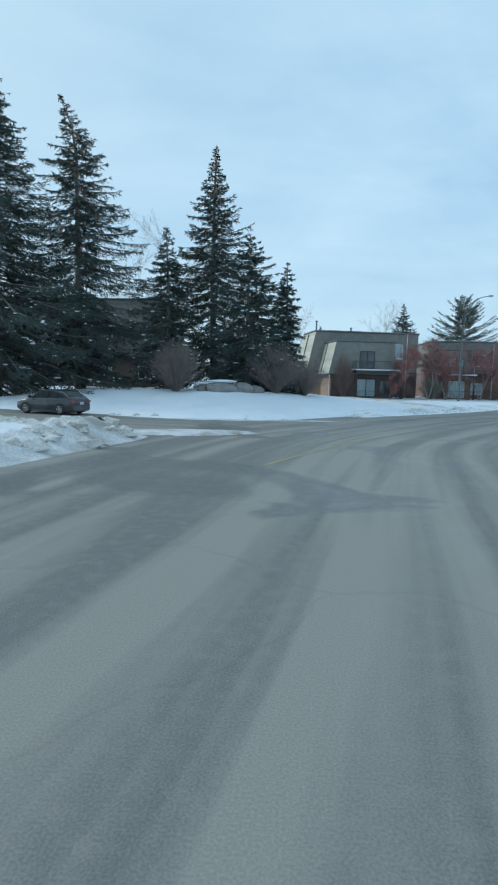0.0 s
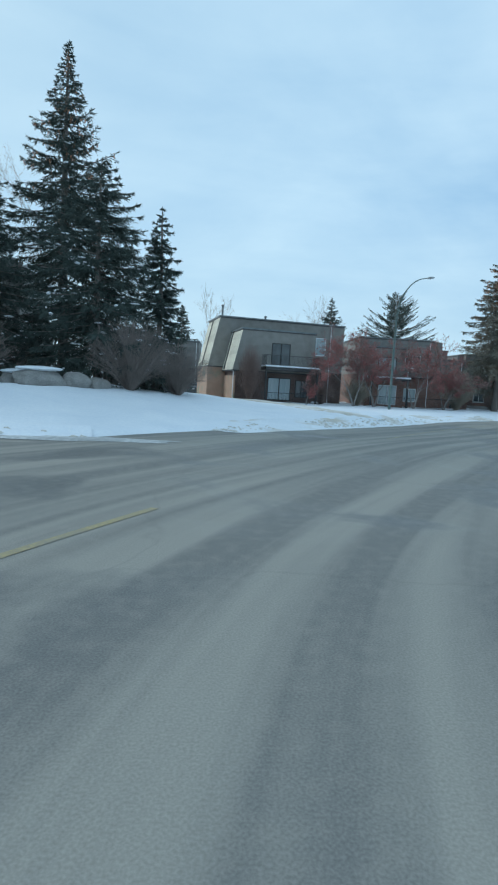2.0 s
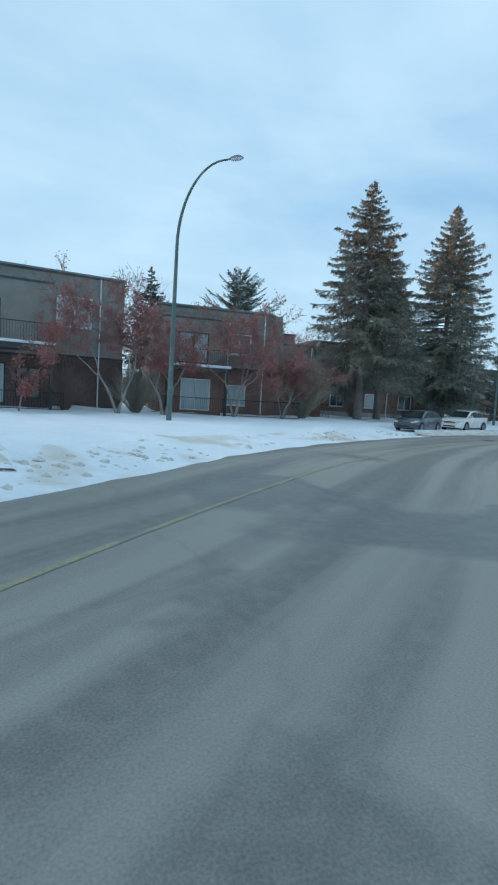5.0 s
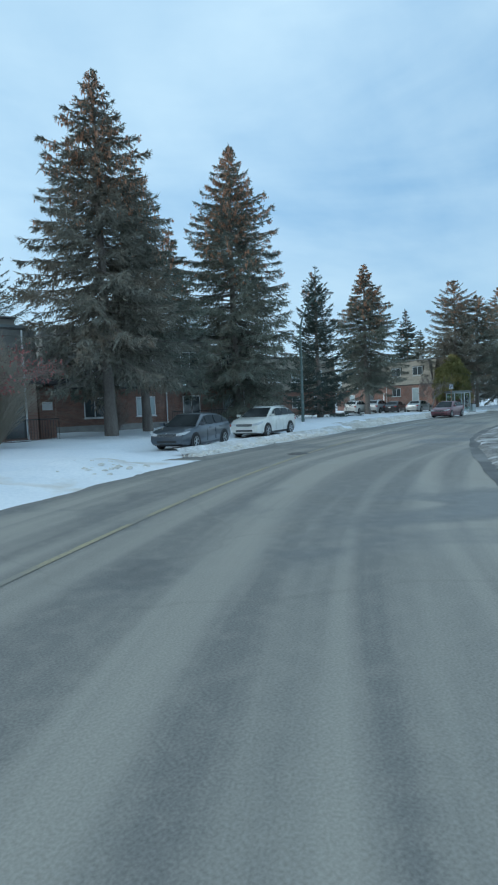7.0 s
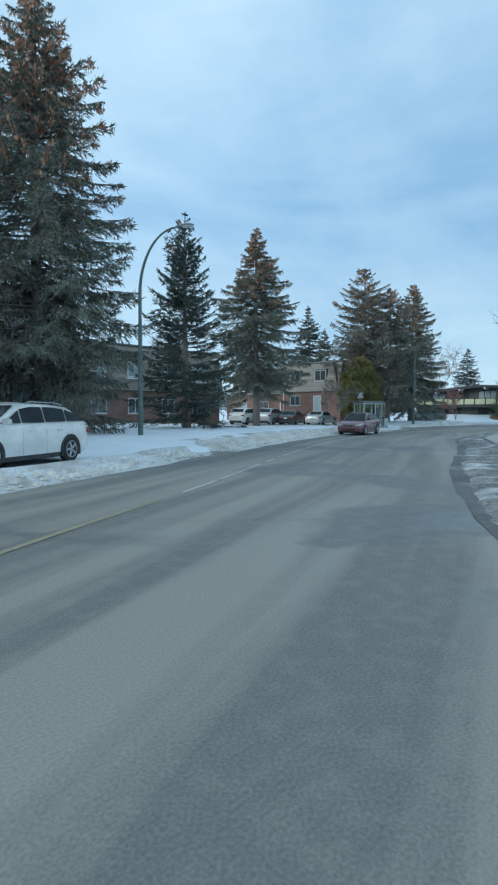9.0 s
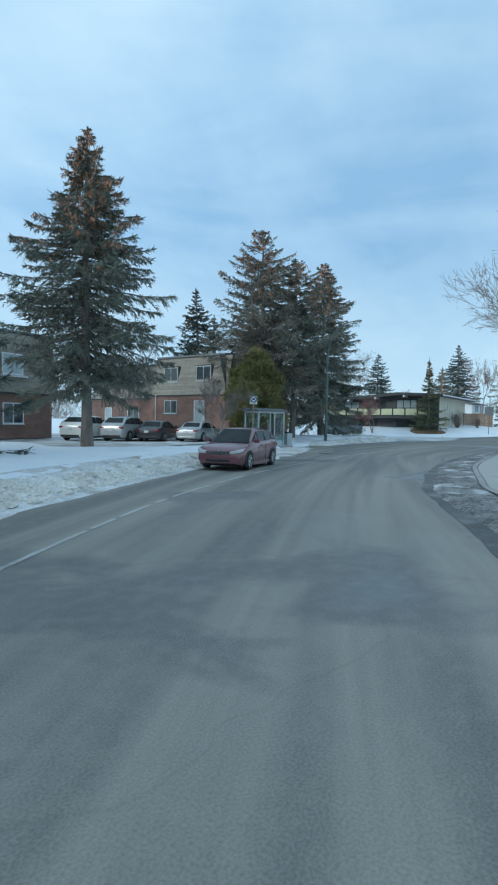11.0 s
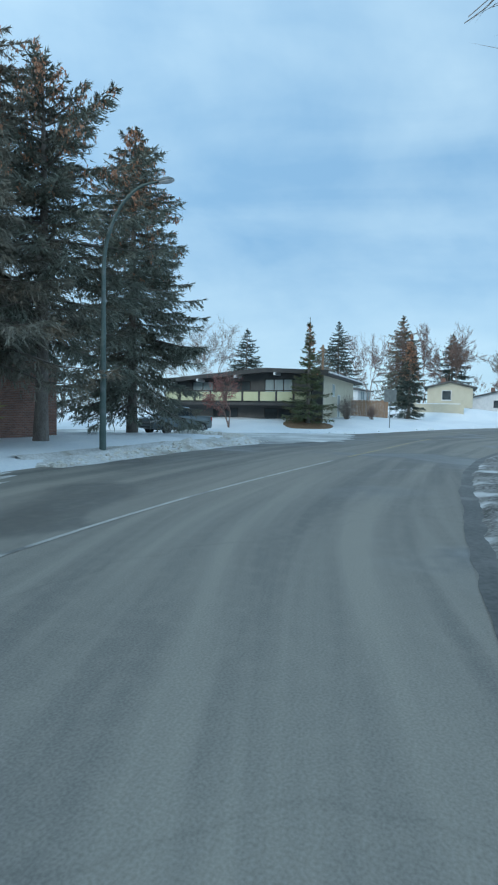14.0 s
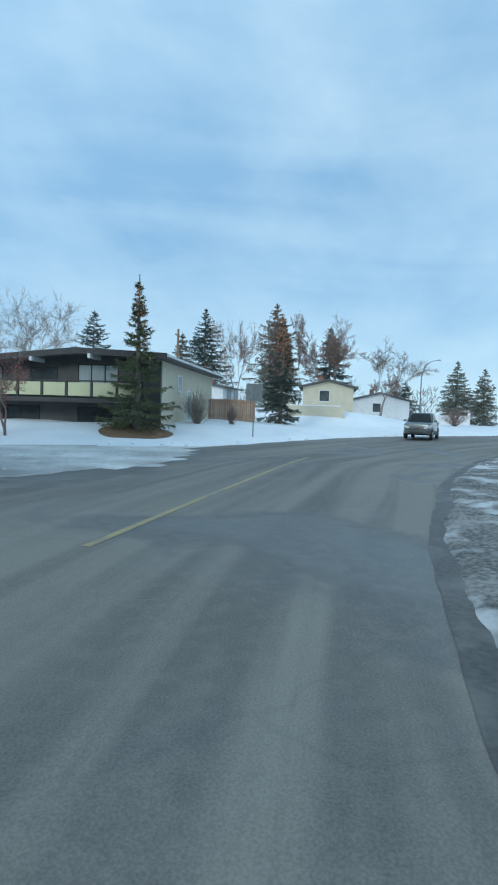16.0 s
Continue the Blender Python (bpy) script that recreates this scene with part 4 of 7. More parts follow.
# ---------------------------------------------------------------- street lamps
def street_lamp(x, y, dx, dy, label, mat, height=11.5, reach=2.9):
    z0 = gz(x, y)
    h = height - z0
    t = thing("street_lamp", pose(x, y, z0 - 0.05, 0, 0, math.degrees(math.atan2(dy, dx))), label, "street lamp", "street lamps")
    hp = h * 0.70
    pts, rads = [(0, 0, 0)], [0.125]
    for k in range(1, 7):
        pts.append((0.0, 0, hp * k / 6)), rads.append(0.125 - 0.05 * k / 6)
    for k in range(1, 15):
        a = k / 14 * math.pi / 2 * 0.97
        pts.append((reach * 0.72 * (1 - math.cos(a)), 0, hp + (h - hp) * math.sin(a)))
        rads.append(0.075 - 0.035 * k / 14)
    pts.append((reach * 0.84, 0, h + 0.01)), rads.append(0.038)
    part("pole", MB().tube(pts, rads, 12), mat, t, smooth=True)
    base = MB()
    base.box(-0.2, 0.2, -0.2, 0.2, -0.1, 0.05, 0.015)
    part("base_plate", base, M_STEEL, t)
    door = MB().box(-0.05, 0.05, -0.145, -0.10, 0.5, 0.85, 0.008)
    part("hand_hole_cover", door, mat, t)
    head, lens = MB(), MB()
    for mb, zs, top in ((head, 1, True), (lens, -1, False)):
        rings = []
        for u, w, zz in ((0.0, 0.05, 0.04), (0.12, 0.10, 0.07), (0.3, 0.15, 0.10), (0.5, 0.15, 0.09), (0.62, 0.10, 0.05), (0.66, 0.03, 0.02)):
            X = reach * 0.80 + u
            if top:
                rings.append([(X, w, h), (X, w * 0.7, h + zz), (X, 0, h + zz * 1.2), (X, -w * 0.7, h + zz), (X, -w, h), (X, 0, h - 0.01)])
            elif u > 0.1:
                rings.append([(X, w * 0.9, h - 0.012), (X, w * 0.6, h - zz * 0.7), (X, 0, h - zz * 0.9), (X, -w * 0.6, h - zz * 0.7), (X, -w * 0.9, h - 0.012)])
        mb.loft(rings)
    part("lamp_head", head, M_STEEL, t, "grey cobra lamp head", smooth=True)
    part("lens", lens, M_HEADLIGHT, t, smooth=True)
    return t


# ---------------------------------------------------------------- vehicles
def wheel_parts(t, x, y, r, w, side, rim_mat, spokes=5):
    tyre = MB().revolve([(r * 0.62, -w / 2 + 0.01), (r * 0.9, -w / 2), (r * 0.985, -w / 2 + 0.03), (r, -w * 0.2), (r, w * 0.2), (r * 0.985, w / 2 - 0.03), (r * 0.9, w / 2), (r * 0.62, w / 2 - 0.01)], 28, "y")
    wh = part("wheel", tyre, M_RUBBER, t, smooth=True)
    wh.matrix_basis = pose(x, y, r)
    rim = MB()
    o = side * (w / 2 + 0.004)
    rim.revolve([(r * 0.66, o - 0.03), (r * 0.66, o), (r * 0.60, o), (r * 0.58, o - side * 0.05), (r * 0.57, o - 0.03)], 24, "y")
    rim.revolve([(r * 0.16, o - 0.05), (r * 0.16, o - 0.008), (r * 0.05, o - 0.004)], 12, "y")
    for k in range(spokes):
        a = 2 * math.pi * k / spokes
        for da in (-0.16, 0.16):
            c, s = math.cos(a + da), math.sin(a + da)
            c2, s2 = math.cos(a + da * 0.6), math.sin(a + da * 0.6)
            rim.tube([(c * r * 0.12, o - side * 0.02, s * r * 0.12), (c2 * r * 0.63, o - side * 0.025, s2 * r * 0.63)], [0.032, 0.022], 5)
    part("rim", rim, rim_mat, wh, smooth=True)
    disc = MB().revolve([(r * 0.56, o - side * 0.09 - 0.01), (r * 0.56, o - side * 0.09 + 0.01)], 20, "y")
    part("brake_disc", disc, M_PLASTIC, wh)


def car(name, m, label, body_mat, L, Wd, H, kind="sedan", clearance=0.2, wr=0.33, category="car", group="cars", glassy=True):
    """x forward, y to the left, z up; origin on the ground at the middle."""
    t = thing(name, m, label, category, group)
    hw = Wd / 2
    # side outline: stations from nose to tail as fractions of the length: (x, top of the lower body)
    K = {
        "sedan": dict(deck=[(0.5, 0.40), (0.485, 0.46), (0.42, 0.55), (0.24, 0.62), (0.18, 0.63), (-0.30, 0.66), (-0.36, 0.66), (-0.46, 0.63), (-0.49, 0.56), (-0.5, 0.42)],
                      cab=[(0.20, 0.0), (0.04, 0.92), (-0.02, 1.0), (-0.16, 1.0), (-0.26, 0.86), (-0.37, 0.0)], pillars=(0.06, -0.08, -0.25)),
        "hatch": dict(deck=[(0.5, 0.38), (0.485, 0.45), (0.42, 0.55), (0.28, 0.61), (0.22, 0.63), (-0.40, 0.67), (-0.46, 0.66), (-0.485, 0.62), (-0.495, 0.52), (-0.5, 0.40)],
                      cab=[(0.27, 0.0), (0.07, 0.91), (-0.02, 1.0), (-0.17, 0.97), (-0.32, 0.80), (-0.455, 0.0)], pillars=(0.08, -0.10, -0.27)),
        "suv": dict(deck=[(0.5, 0.38), (0.496, 0.45), (0.475, 0.525), (0.42, 0.585), (0.32, 0.635), (0.26, 0.655), (-0.42, 0.68), (-0.47, 0.67), (-0.488, 0.62), (-0.496, 0.52), (-0.5, 0.40)],
                    cab=[(0.285, 0.0), (0.08, 0.90), (-0.01, 1.0), (-0.17, 0.985), (-0.33, 0.84), (-0.468, 0.0)], pillars=(0.09, -0.09, -0.27)),
        "pickup": dict(deck=[(0.5, 0.42), (0.492, 0.54), (0.45, 0.60), (0.30, 0.635), (0.24, 0.645), (-0.12, 0.65), (-0.14, 0.645), (-0.47, 0.645), (-0.495, 0.635), (-0.5, 0.40)],
                       cab=[(0.25, 0.0), (0.14, 0.93), (0.09, 1.0), (-0.06, 1.0), (-0.105, 0.95), (-0.125, 0.0)], pillars=(0.13, 0.0, -0.115)),
    }[kind]
    bot = clearance
    body = MB()
    rings = []
    for fx, fz in K["deck"]:
        X, Z = fx * L, fz * H
        e = max(0.0, (abs(fx) - 0.36) / 0.14)
        w = hw * (1 - 0.16 * e * e)
        b = bot + 0.10 * e * e
        rings.append([(X, w * 0.90, b), (X, w * 0.985, b + 0.10), (X, w, (b + Z) * 0.5), (X, w * 0.985, Z - 0.12 * (Z - b)), (X, w * 0.93, Z - 0.01), (X, w * 0.80, Z + 0.012), (X, 0, Z + 0.03),
                      (X, -w * 0.80, Z + 0.012), (X, -w * 0.93, Z - 0.01), (X, -w * 0.985, Z - 0.12 * (Z - b)), (X, -w, (b + Z) * 0.5), (X, -w * 0.985, b + 0.10), (X, -w * 0.90, b)])
    body.loft(rings)
    # cabin
    deckx = [d[0] for d in K["deck"]][::-1]
    deckz = [d[1] for d in K["deck"]][::-1]
    zat = lambda fx: float(np.interp(fx, deckx, deckz)) * H
    cabr = []
    belt_w, roof_w = hw * 0.93, hw * 0.74
    prof = []
    for fx, q in K["cab"]:
        zb = zat(fx) - 0.03
        Z = zb + (H - zb) * q
        w = belt_w + (roof_w - belt_w) * q
        prof.append((fx * L, Z, w, zb))
    for X, Z, w, zb in prof:
        cabr.append([(X, belt_w * 0.99, zb), (X, w + 0.012, max(zb, Z - 0.07) if Z - zb > 0.1 else Z), (X, w * 0.86, Z), (X, 0, Z + 0.02), (X, -w * 0.86, Z), (X, -w - 0.012, max(zb, Z - 0.07) if Z - zb > 0.1 else Z), (X, -belt_w * 0.99, zb)])
    body.loft(cabr)
    part("body", body, body_mat, t, smooth=True)
    if kind == "pickup":
        bed = MB()
        bed.box(-0.475 * L, -0.145 * L, -hw * 0.80, hw * 0.80, 0.60 * H, 0.665 * H)
        part("bed_cover", bed, M_PLASTIC, t, "black soft cover over the bed")
        rail = MB()
        for s in (-1, 1):
            rail.box(-0.485 * L, -0.135 * L, s * hw * 0.88 - 0.06, s * hw * 0.88 + 0.06, 0.64 * H, 0.675 * H, 0.015)
        part("bed_rail", rail, body_mat, t)
    # glass
    def pane(nm, pts, off):
        mb = MB()
        n = Vector((Vector(pts[1]) - Vector(pts[0])).cross(Vector(pts[2]) - Vector(pts[0]))).normalized()
        if n.dot(Vector(off)) < 0:
            n = -n
        mb.loft([[Vector(p) + n * 0.004 for p in pts], [Vector(p) + n * 0.016 for p in pts]])
        part(nm, mb, M_CARGLASS, t)
    (x0, z0, w0, b0), (x1, z1, w1, b1) = prof[0], prof[1]
    lerp = lambda a, b, k: a + (b - a) * k
    pane("windshield", [(lerp(x0, x1, 0.08), lerp(w0, w1, 0.08) * 0.90, lerp(z0, z1, 0.08) + 0.02), (lerp(x0, x1, 0.96), lerp(w0, w1, 0.96) * 0.84, lerp(z0, z1, 0.96) + 0.01),
                        (lerp(x0, x1, 0.96), -lerp(w0, w1, 0.96) * 0.84, lerp(z0, z1, 0.96) + 0.01), (lerp(x0, x1, 0.08), -lerp(w0, w1, 0.08) * 0.90, lerp(z0, z1, 0.08) + 0.02)], (1, 0, 0.6))
    (x0, z0, w0, b0), (x1, z1, w1, b1) = prof[-1], prof[-2]
    pane("rear_window", [(lerp(x0, x1, 0.30), lerp(w0, w1, 0.30) * 0.82, lerp(z0, z1, 0.30) + 0.012), (lerp(x0, x1, 0.93), lerp(w0, w1, 0.93) * 0.80, lerp(z0, z1, 0.93) + 0.012),
                         (lerp(x0, x1, 0.93), -lerp(w0, w1, 0.93) * 0.80, lerp(z0, z1, 0.93) + 0.012), (lerp(x0, x1, 0.30), -lerp(w0, w1, 0.30) * 0.82, lerp(z0, z1, 0.30) + 0.012)], (-1, 0, 0.6))
    px = [p[0] for p in prof][::-1]
    pz = [p[1] for p in prof][::-1]
    roofz = lambda X: float(np.interp(X, px, pz))
    cuts = [K["cab"][0][0] - 0.035] + list(K["pillars"]) + [K["cab"][-1][0] + 0.03]
    wat = lambda z, zb: belt_w + (roof_w - belt_w) * (z - zb) / (H - zb)
    for s in (1, -1):
        for a, b in zip(cuts[:-1], cuts[1:]):
            xa, xb = a * L - 0.035, b * L + 0.035
            if xa - xb < 0.12:
                continue
            zbelt = zat((a + b) / 2) + 0.05
            pts = []
            for X in (xa, (xa + xb) / 2, xb):
                zt = max(zbelt + 0.005, roofz(X) - 0.085)
                pts.append((X, s * (wat(zt, zbelt) + 0.016), zt))
            lo = [(X, s * (belt_w * 0.99 + 0.012), zbelt) for X in (xb, (xa + xb) / 2, xa)]
            mb = MB()
            ring = pts + lo
            mb.loft([[(p[0], p[1], p[2]) for p in ring], [(p[0], p[1] + s * 0.010, p[2]) for p in ring]])
            part("side_window", mb, M_CARGLASS, t)
        for a in K["pillars"][:2]:
            X = a * L
            hb = MB().box(X - 0.62 if a != K["pillars"][0] else X - 0.42, X - 0.44 if a != K["pillars"][0] else X - 0.24, s * hw * 0.99 - 0.018, s * hw * 0.99 + 0.022, 0.56 * H, 0.575 * H + 0.012, 0.01)
            part("door_handle", hb, body_mat, t)
            seam = MB().box(X - 0.003, X + 0.003, min(s * hw * 0.97, s * (hw + 0.0015)), max(s * hw * 0.97, s * (hw + 0.0015)), bot + 0.14, zat(a) - 0.10 * H)
            part("door_seam", seam, body_mat, t)
        mx = K["cab"][0][0] * L - 0.28
        mir = MB().box(mx - 0.07, mx + 0.07, s * (hw + 0.10) - 0.10, s * (hw + 0.10) + 0.10, zat(0.2) + 0.02, zat(0.2) + 0.17, 0.045)
        part("wing_mirror", mir, body_mat, t, smooth=True)
        # lamps
        tall = 0.02 if kind == "pickup" else 0.0
        hl = MB().loft([[(fx * L + 0.012, s * (fy * hw + 0.006), z0 * H), (fx * L + 0.012, s * (fy * hw + 0.006), z1 * H), (fx * L - 0.09, s * (fy * hw - 0.03), z1 * H + 0.005), (fx * L - 0.09, s * (fy * hw - 0.03), z0 * H)]
                        for fx, fy, z0, z1 in ((0.499, 0.50, 0.405, 0.450 + tall), (0.499, 0.68, 0.410, 0.472 + tall), (0.495, 0.82, 0.418, 0.492 + tall), (0.478, 0.895, 0.432, 0.508 + tall), (0.445, 0.955, 0.462, 0.522 + tall), (0.412, 0.985, 0.500, 0.528 + tall))])
        part("headlight", hl, M_HEADLIGHT, t, smooth=True)
        part("fog_light", MB().box(0.47 * L, 0.499 * L, s * hw * 0.70 - 0.07, s * hw * 0.70 + 0.07, 0.225 * H, 0.27 * H, 0.02), M_HEADLIGHT, t, smooth=True)
        tl = MB().box(-0.496 * L, -0.462 * L, s * hw * 0.76 - 0.16, s * hw * 0.76 + 0.13, 0.50 * H, 0.585 * H if kind != "pickup" else 0.63 * H, 0.03)
        part("tail_light", tl, M_TAIL, t, smooth=True)
        for X in (0.305 * L, -0.295 * L):
            arch = MB()
            n = 14
            ra = wr + 0.055
            ring0 = [(X + ra * math.cos(math.pi * k / n), s * (hw * 0.90), wr + ra * math.sin(math.pi * k / n)) for k in range(n + 1)] + [(X - ra, s * hw * 0.90, bot - 0.01), (X + ra, s * hw * 0.90, bot - 0.01)]
            ring1 = [(p[0], s * (hw * 1.004), p[2]) for p in ring0]
            arch.loft([ring0, ring1])
            part("wheel_arch", arch, M_PLASTIC, t)
            wheel_parts(t, X, s * (hw - 0.085), wr, 0.21, s, M_RIM)
        sill = MB().box(-0.20 * L, 0.21 * L, s * hw * 0.95 - 0.03, s * hw * 0.95 + 0.03, bot - 0.02, bot + 0.10, 0.02)
        part("sill", sill, M_PLASTIC if kind in ("suv", "pickup") else body_mat, t)
    gr = MB()
    gr.box(0.470 * L, 0.501 * L, -hw * 0.49, hw * 0.49, (0.35 if kind == 'pickup' else 0.375) * H, 0.455 * H, 0.02)
    part("grille", gr, M_PLASTIC, t)
    bar = MB()
    for k in range(3):
        bar.box(0.495 * L, 0.504 * L, -hw * 0.47, hw * 0.47, (0.385 + 0.025 * k) * H, (0.393 + 0.025 * k) * H)
    part("grille_bars", bar, M_RIM, t, "bright grille bars")
    lo = MB().box(0.47 * L, 0.5015 * L, -hw * 0.52, hw * 0.52, bot + 0.13, bot + 0.23, 0.02)
    part("lower_intake", lo, M_PLASTIC, t)
    rb = MB().box(-0.503 * L, -0.475 * L, -hw * 0.74, hw * 0.74, bot + 0.07, bot + 0.22, 0.03)
    part("rear_bumper", rb, M_PLASTIC if kind in ("suv", "pickup") else body_mat, t)
    part("number_plate", MB().box(-0.508 * L, -0.498 * L, -0.15, 0.15, 0.42 * H, 0.42 * H + 0.15), M_PLATE, t, "plain pale plate")
    part("emblem", MB().revolve([(0.0, 0.0), (0.045, 0.0), (0.045, 0.012), (0.0, 0.012)], 14, "y"), M_RIM, t, "plain oval badge").matrix_basis = pose(0.498 * L, 0, 0.45 * H, 0, 0, 90)
    for k in (-1, 1):
        wp = MB().tube([(prof[0][0] - 0.02, 0.35 * k, prof[0][1] + 0.045), (prof[0][0] - 0.16, 0.35 * k + 0.40, prof[0][1] + 0.13)], 0.012, 5)
        part("wiper", wp, M_PLASTIC, t)
    if kind == "suv":
        for s in (1, -1):
            rr = MB().tube([(0.0 * L, s * roof_w * 0.88, H - 0.01), (-0.03 * L, s * roof_w * 0.88, H + 0.045), (-0.24 * L, s * roof_w * 0.88, H + 0.03), (-0.30 * L, s * roof_w * 0.88, H - 0.03)], 0.016, 6)
            part("roof_rail", rr, M_RIM, t)
    under = MB().box(-0.42 * L, 0.40 * L, -hw * 0.82, hw * 0.82, bot - 0.03, bot + 0.08)
    part("underbody", under, M_PLASTIC, t)
    return t


# ---------------------------------------------------------------- buildings
def window(parent, o, u, n, w, h, mats=(None, None), mull=1, sill=True, name="window", curtain=False, rise=None):
    """A framed window at o (lower left corner, on the wall's face), u along, n outwards, rise upwards."""
    up = rise or Vector((0, 0, 1))
    fm, gm = mats[0] or M_WHITEPAINT, mats[1] or (M_CURTAIN if curtain else M_WINDOW)

    def bar(mb, a0, a1, b0, b1, d0, d1):
        c = [o + u * a + up * b + n * d for d in (d0, d1) for b in (b0, b1) for a in (a0, a1)]
        mb.add(c, [(0, 2, 3, 1), (4, 5, 7, 6), (0, 1, 5, 4), (1, 3, 7, 5), (3, 2, 6, 7), (2, 0, 4, 6)])
    f = 0.07
    fr = MB()
    bar(fr, 0, w, 0, f, -0.04, 0.05), bar(fr, 0, w, h - f, h, -0.04, 0.05)
    bar(fr, 0, f, f, h - f, -0.04, 0.05), bar(fr, w - f, w, f, h - f, -0.04, 0.05)
    for k in range(mull):
        x = w * (k + 1) / (mull + 1)
        bar(fr, x - 0.03, x + 0.03, f, h - f, -0.04, 0.04)
    win = part(name, fr, fm, parent)
    for k in range(mull + 1):
        a0, a1 = w * k / (mull + 1) + 0.05, w * (k + 1) / (mull + 1) - 0.05
        g = MB()
        bar(g, a0, a1, f - 0.01, h - f + 0.01, -0.02, 0.030)
        part("pane", g, gm, win)
    if sill:
        s = MB()
        bar(s, -0.06, w + 0.06, -0.06, -0.002, -0.04, 0.11)
        part("sill", s, fm, win)
    return win


def slab(o, u, n, w, h, d0, d1, up=None):
    up = up or Vector((0, 0, 1))
    c = [o + u * a + up * b + n * d for d in (d0, d1) for b in (0, h) for a in (0, w)]
    return MB().add(c, [(0, 2, 3, 1), (4, 5, 7, 6), (0, 1, 5, 4), (1, 3, 7, 5), (3, 2, 6, 7), (2, 0, 4, 6)])


def shingle_courses(parent, p0, p1, z0, z1, lean, n, mat, rows, seed, rough=0.0, piece=0.9):
    """Courses of lapped shingles over a leaning face: each row is a set of lapped strips of its own."""
    rng = random.Random(seed)
    u = (Vector(p1) - Vector(p0))
    L = u.length
    u.normalize()
    n = Vector(n).normalized()
    up = (Vector((0, 0, z1 - z0)) - n * lean)
    hh = up.length
    up.normalize()
    face_n = u.cross(up)
    if face_n.dot(n) < 0:
        face_n = -face_n
    rh = hh / rows
    for r in range(rows):
        mb = MB()
        a = -rng.random() * piece
        while a < L:
            b = min(L, a + piece * rng.uniform(0.7, 1.3))
            a0 = max(0, a)
            if b - a0 > 0.03:
                o = Vector((p0[0], p0[1], z0)) + up * (r * rh) + u * a0
                lift = 0.028 + rng.uniform(0, 0.012) + rough * rng.random()
                c = [o + face_n * lift, o + u * (b - a0 - 0.008) + face_n * lift, o + u * (b - a0 - 0.008) + up * rh * 1.12 + face_n * 0.006, o + up * rh * 1.12 + face_n * 0.006]
                c2 = [q - face_n * (lift * 0.9) for q in c[:2]] + [q - face_n * 0.02 for q in c[2:]]
                mb.add(c + c2, [(0, 1, 2, 3), (4, 5, 1, 0), (5, 6, 2, 1), (7, 4, 0, 3)])
            a = b
        part("shingle_course", mb, mat, parent)


def rail(parent, p0, p1, z, h, mat, gap=0.13, name="railing"):
    p0, p1 = Vector(p0), Vector(p1)
    L = (p1 - p0).length
    u = (p1 - p0).normalized()
    r = part(name, MB().tube([p0 + Vector((0, 0, z + h)), p1 + Vector((0, 0, z + h))], 0.022, 5), mat, parent)
    part("bottom_rail", MB().tube([p0 + Vector((0, 0, z + 0.08)), p1 + Vector((0, 0, z + 0.08))], 0.018, 5), mat, r)
    n = max(1, int(L / gap))
    bm = MB().box(-0.008, 0.008, -0.008, 0.008, 0.08, h)
    me = bm.mesh("baluster", mat)
    for k in range(n + 1):
        p = p0 + u * (L * k / n)
        share("baluster", me, r, Matrix.Translation((p.x, p.y, z)))
    return r


def downspout(parent, x, y, z0, z1, mat=None, kick=(0, -0.15)):
    mb = MB().tube([(x, y, z1), (x, y, z0 + 0.35), (x + kick[0], y + kick[1], z0 + 0.05)], 0.045, 6)
    part("downspout", mb, mat or M_WHITEPAINT, parent)


def wall_box(parent, x0, x1, y0, y1, z0, z1, mat, name="wall", t=0.25):
    """Four walls with thickness, each a part."""
    for nm, b in (("a", (x0, x1, y0, y0 + t)), ("b", (x0, x1, y1 - t, y1)), ("c", (x0, x0 + t, y0 + t, y1 - t)), ("d", (x1 - t, x1, y0 + t, y1 - t))):
        part(name, MB().box(*b, z0, z1), mat, parent)


X, Y, Z = Vector((1, 0, 0)), Vector((0, 1, 0)), Vector((0, 0, 1))


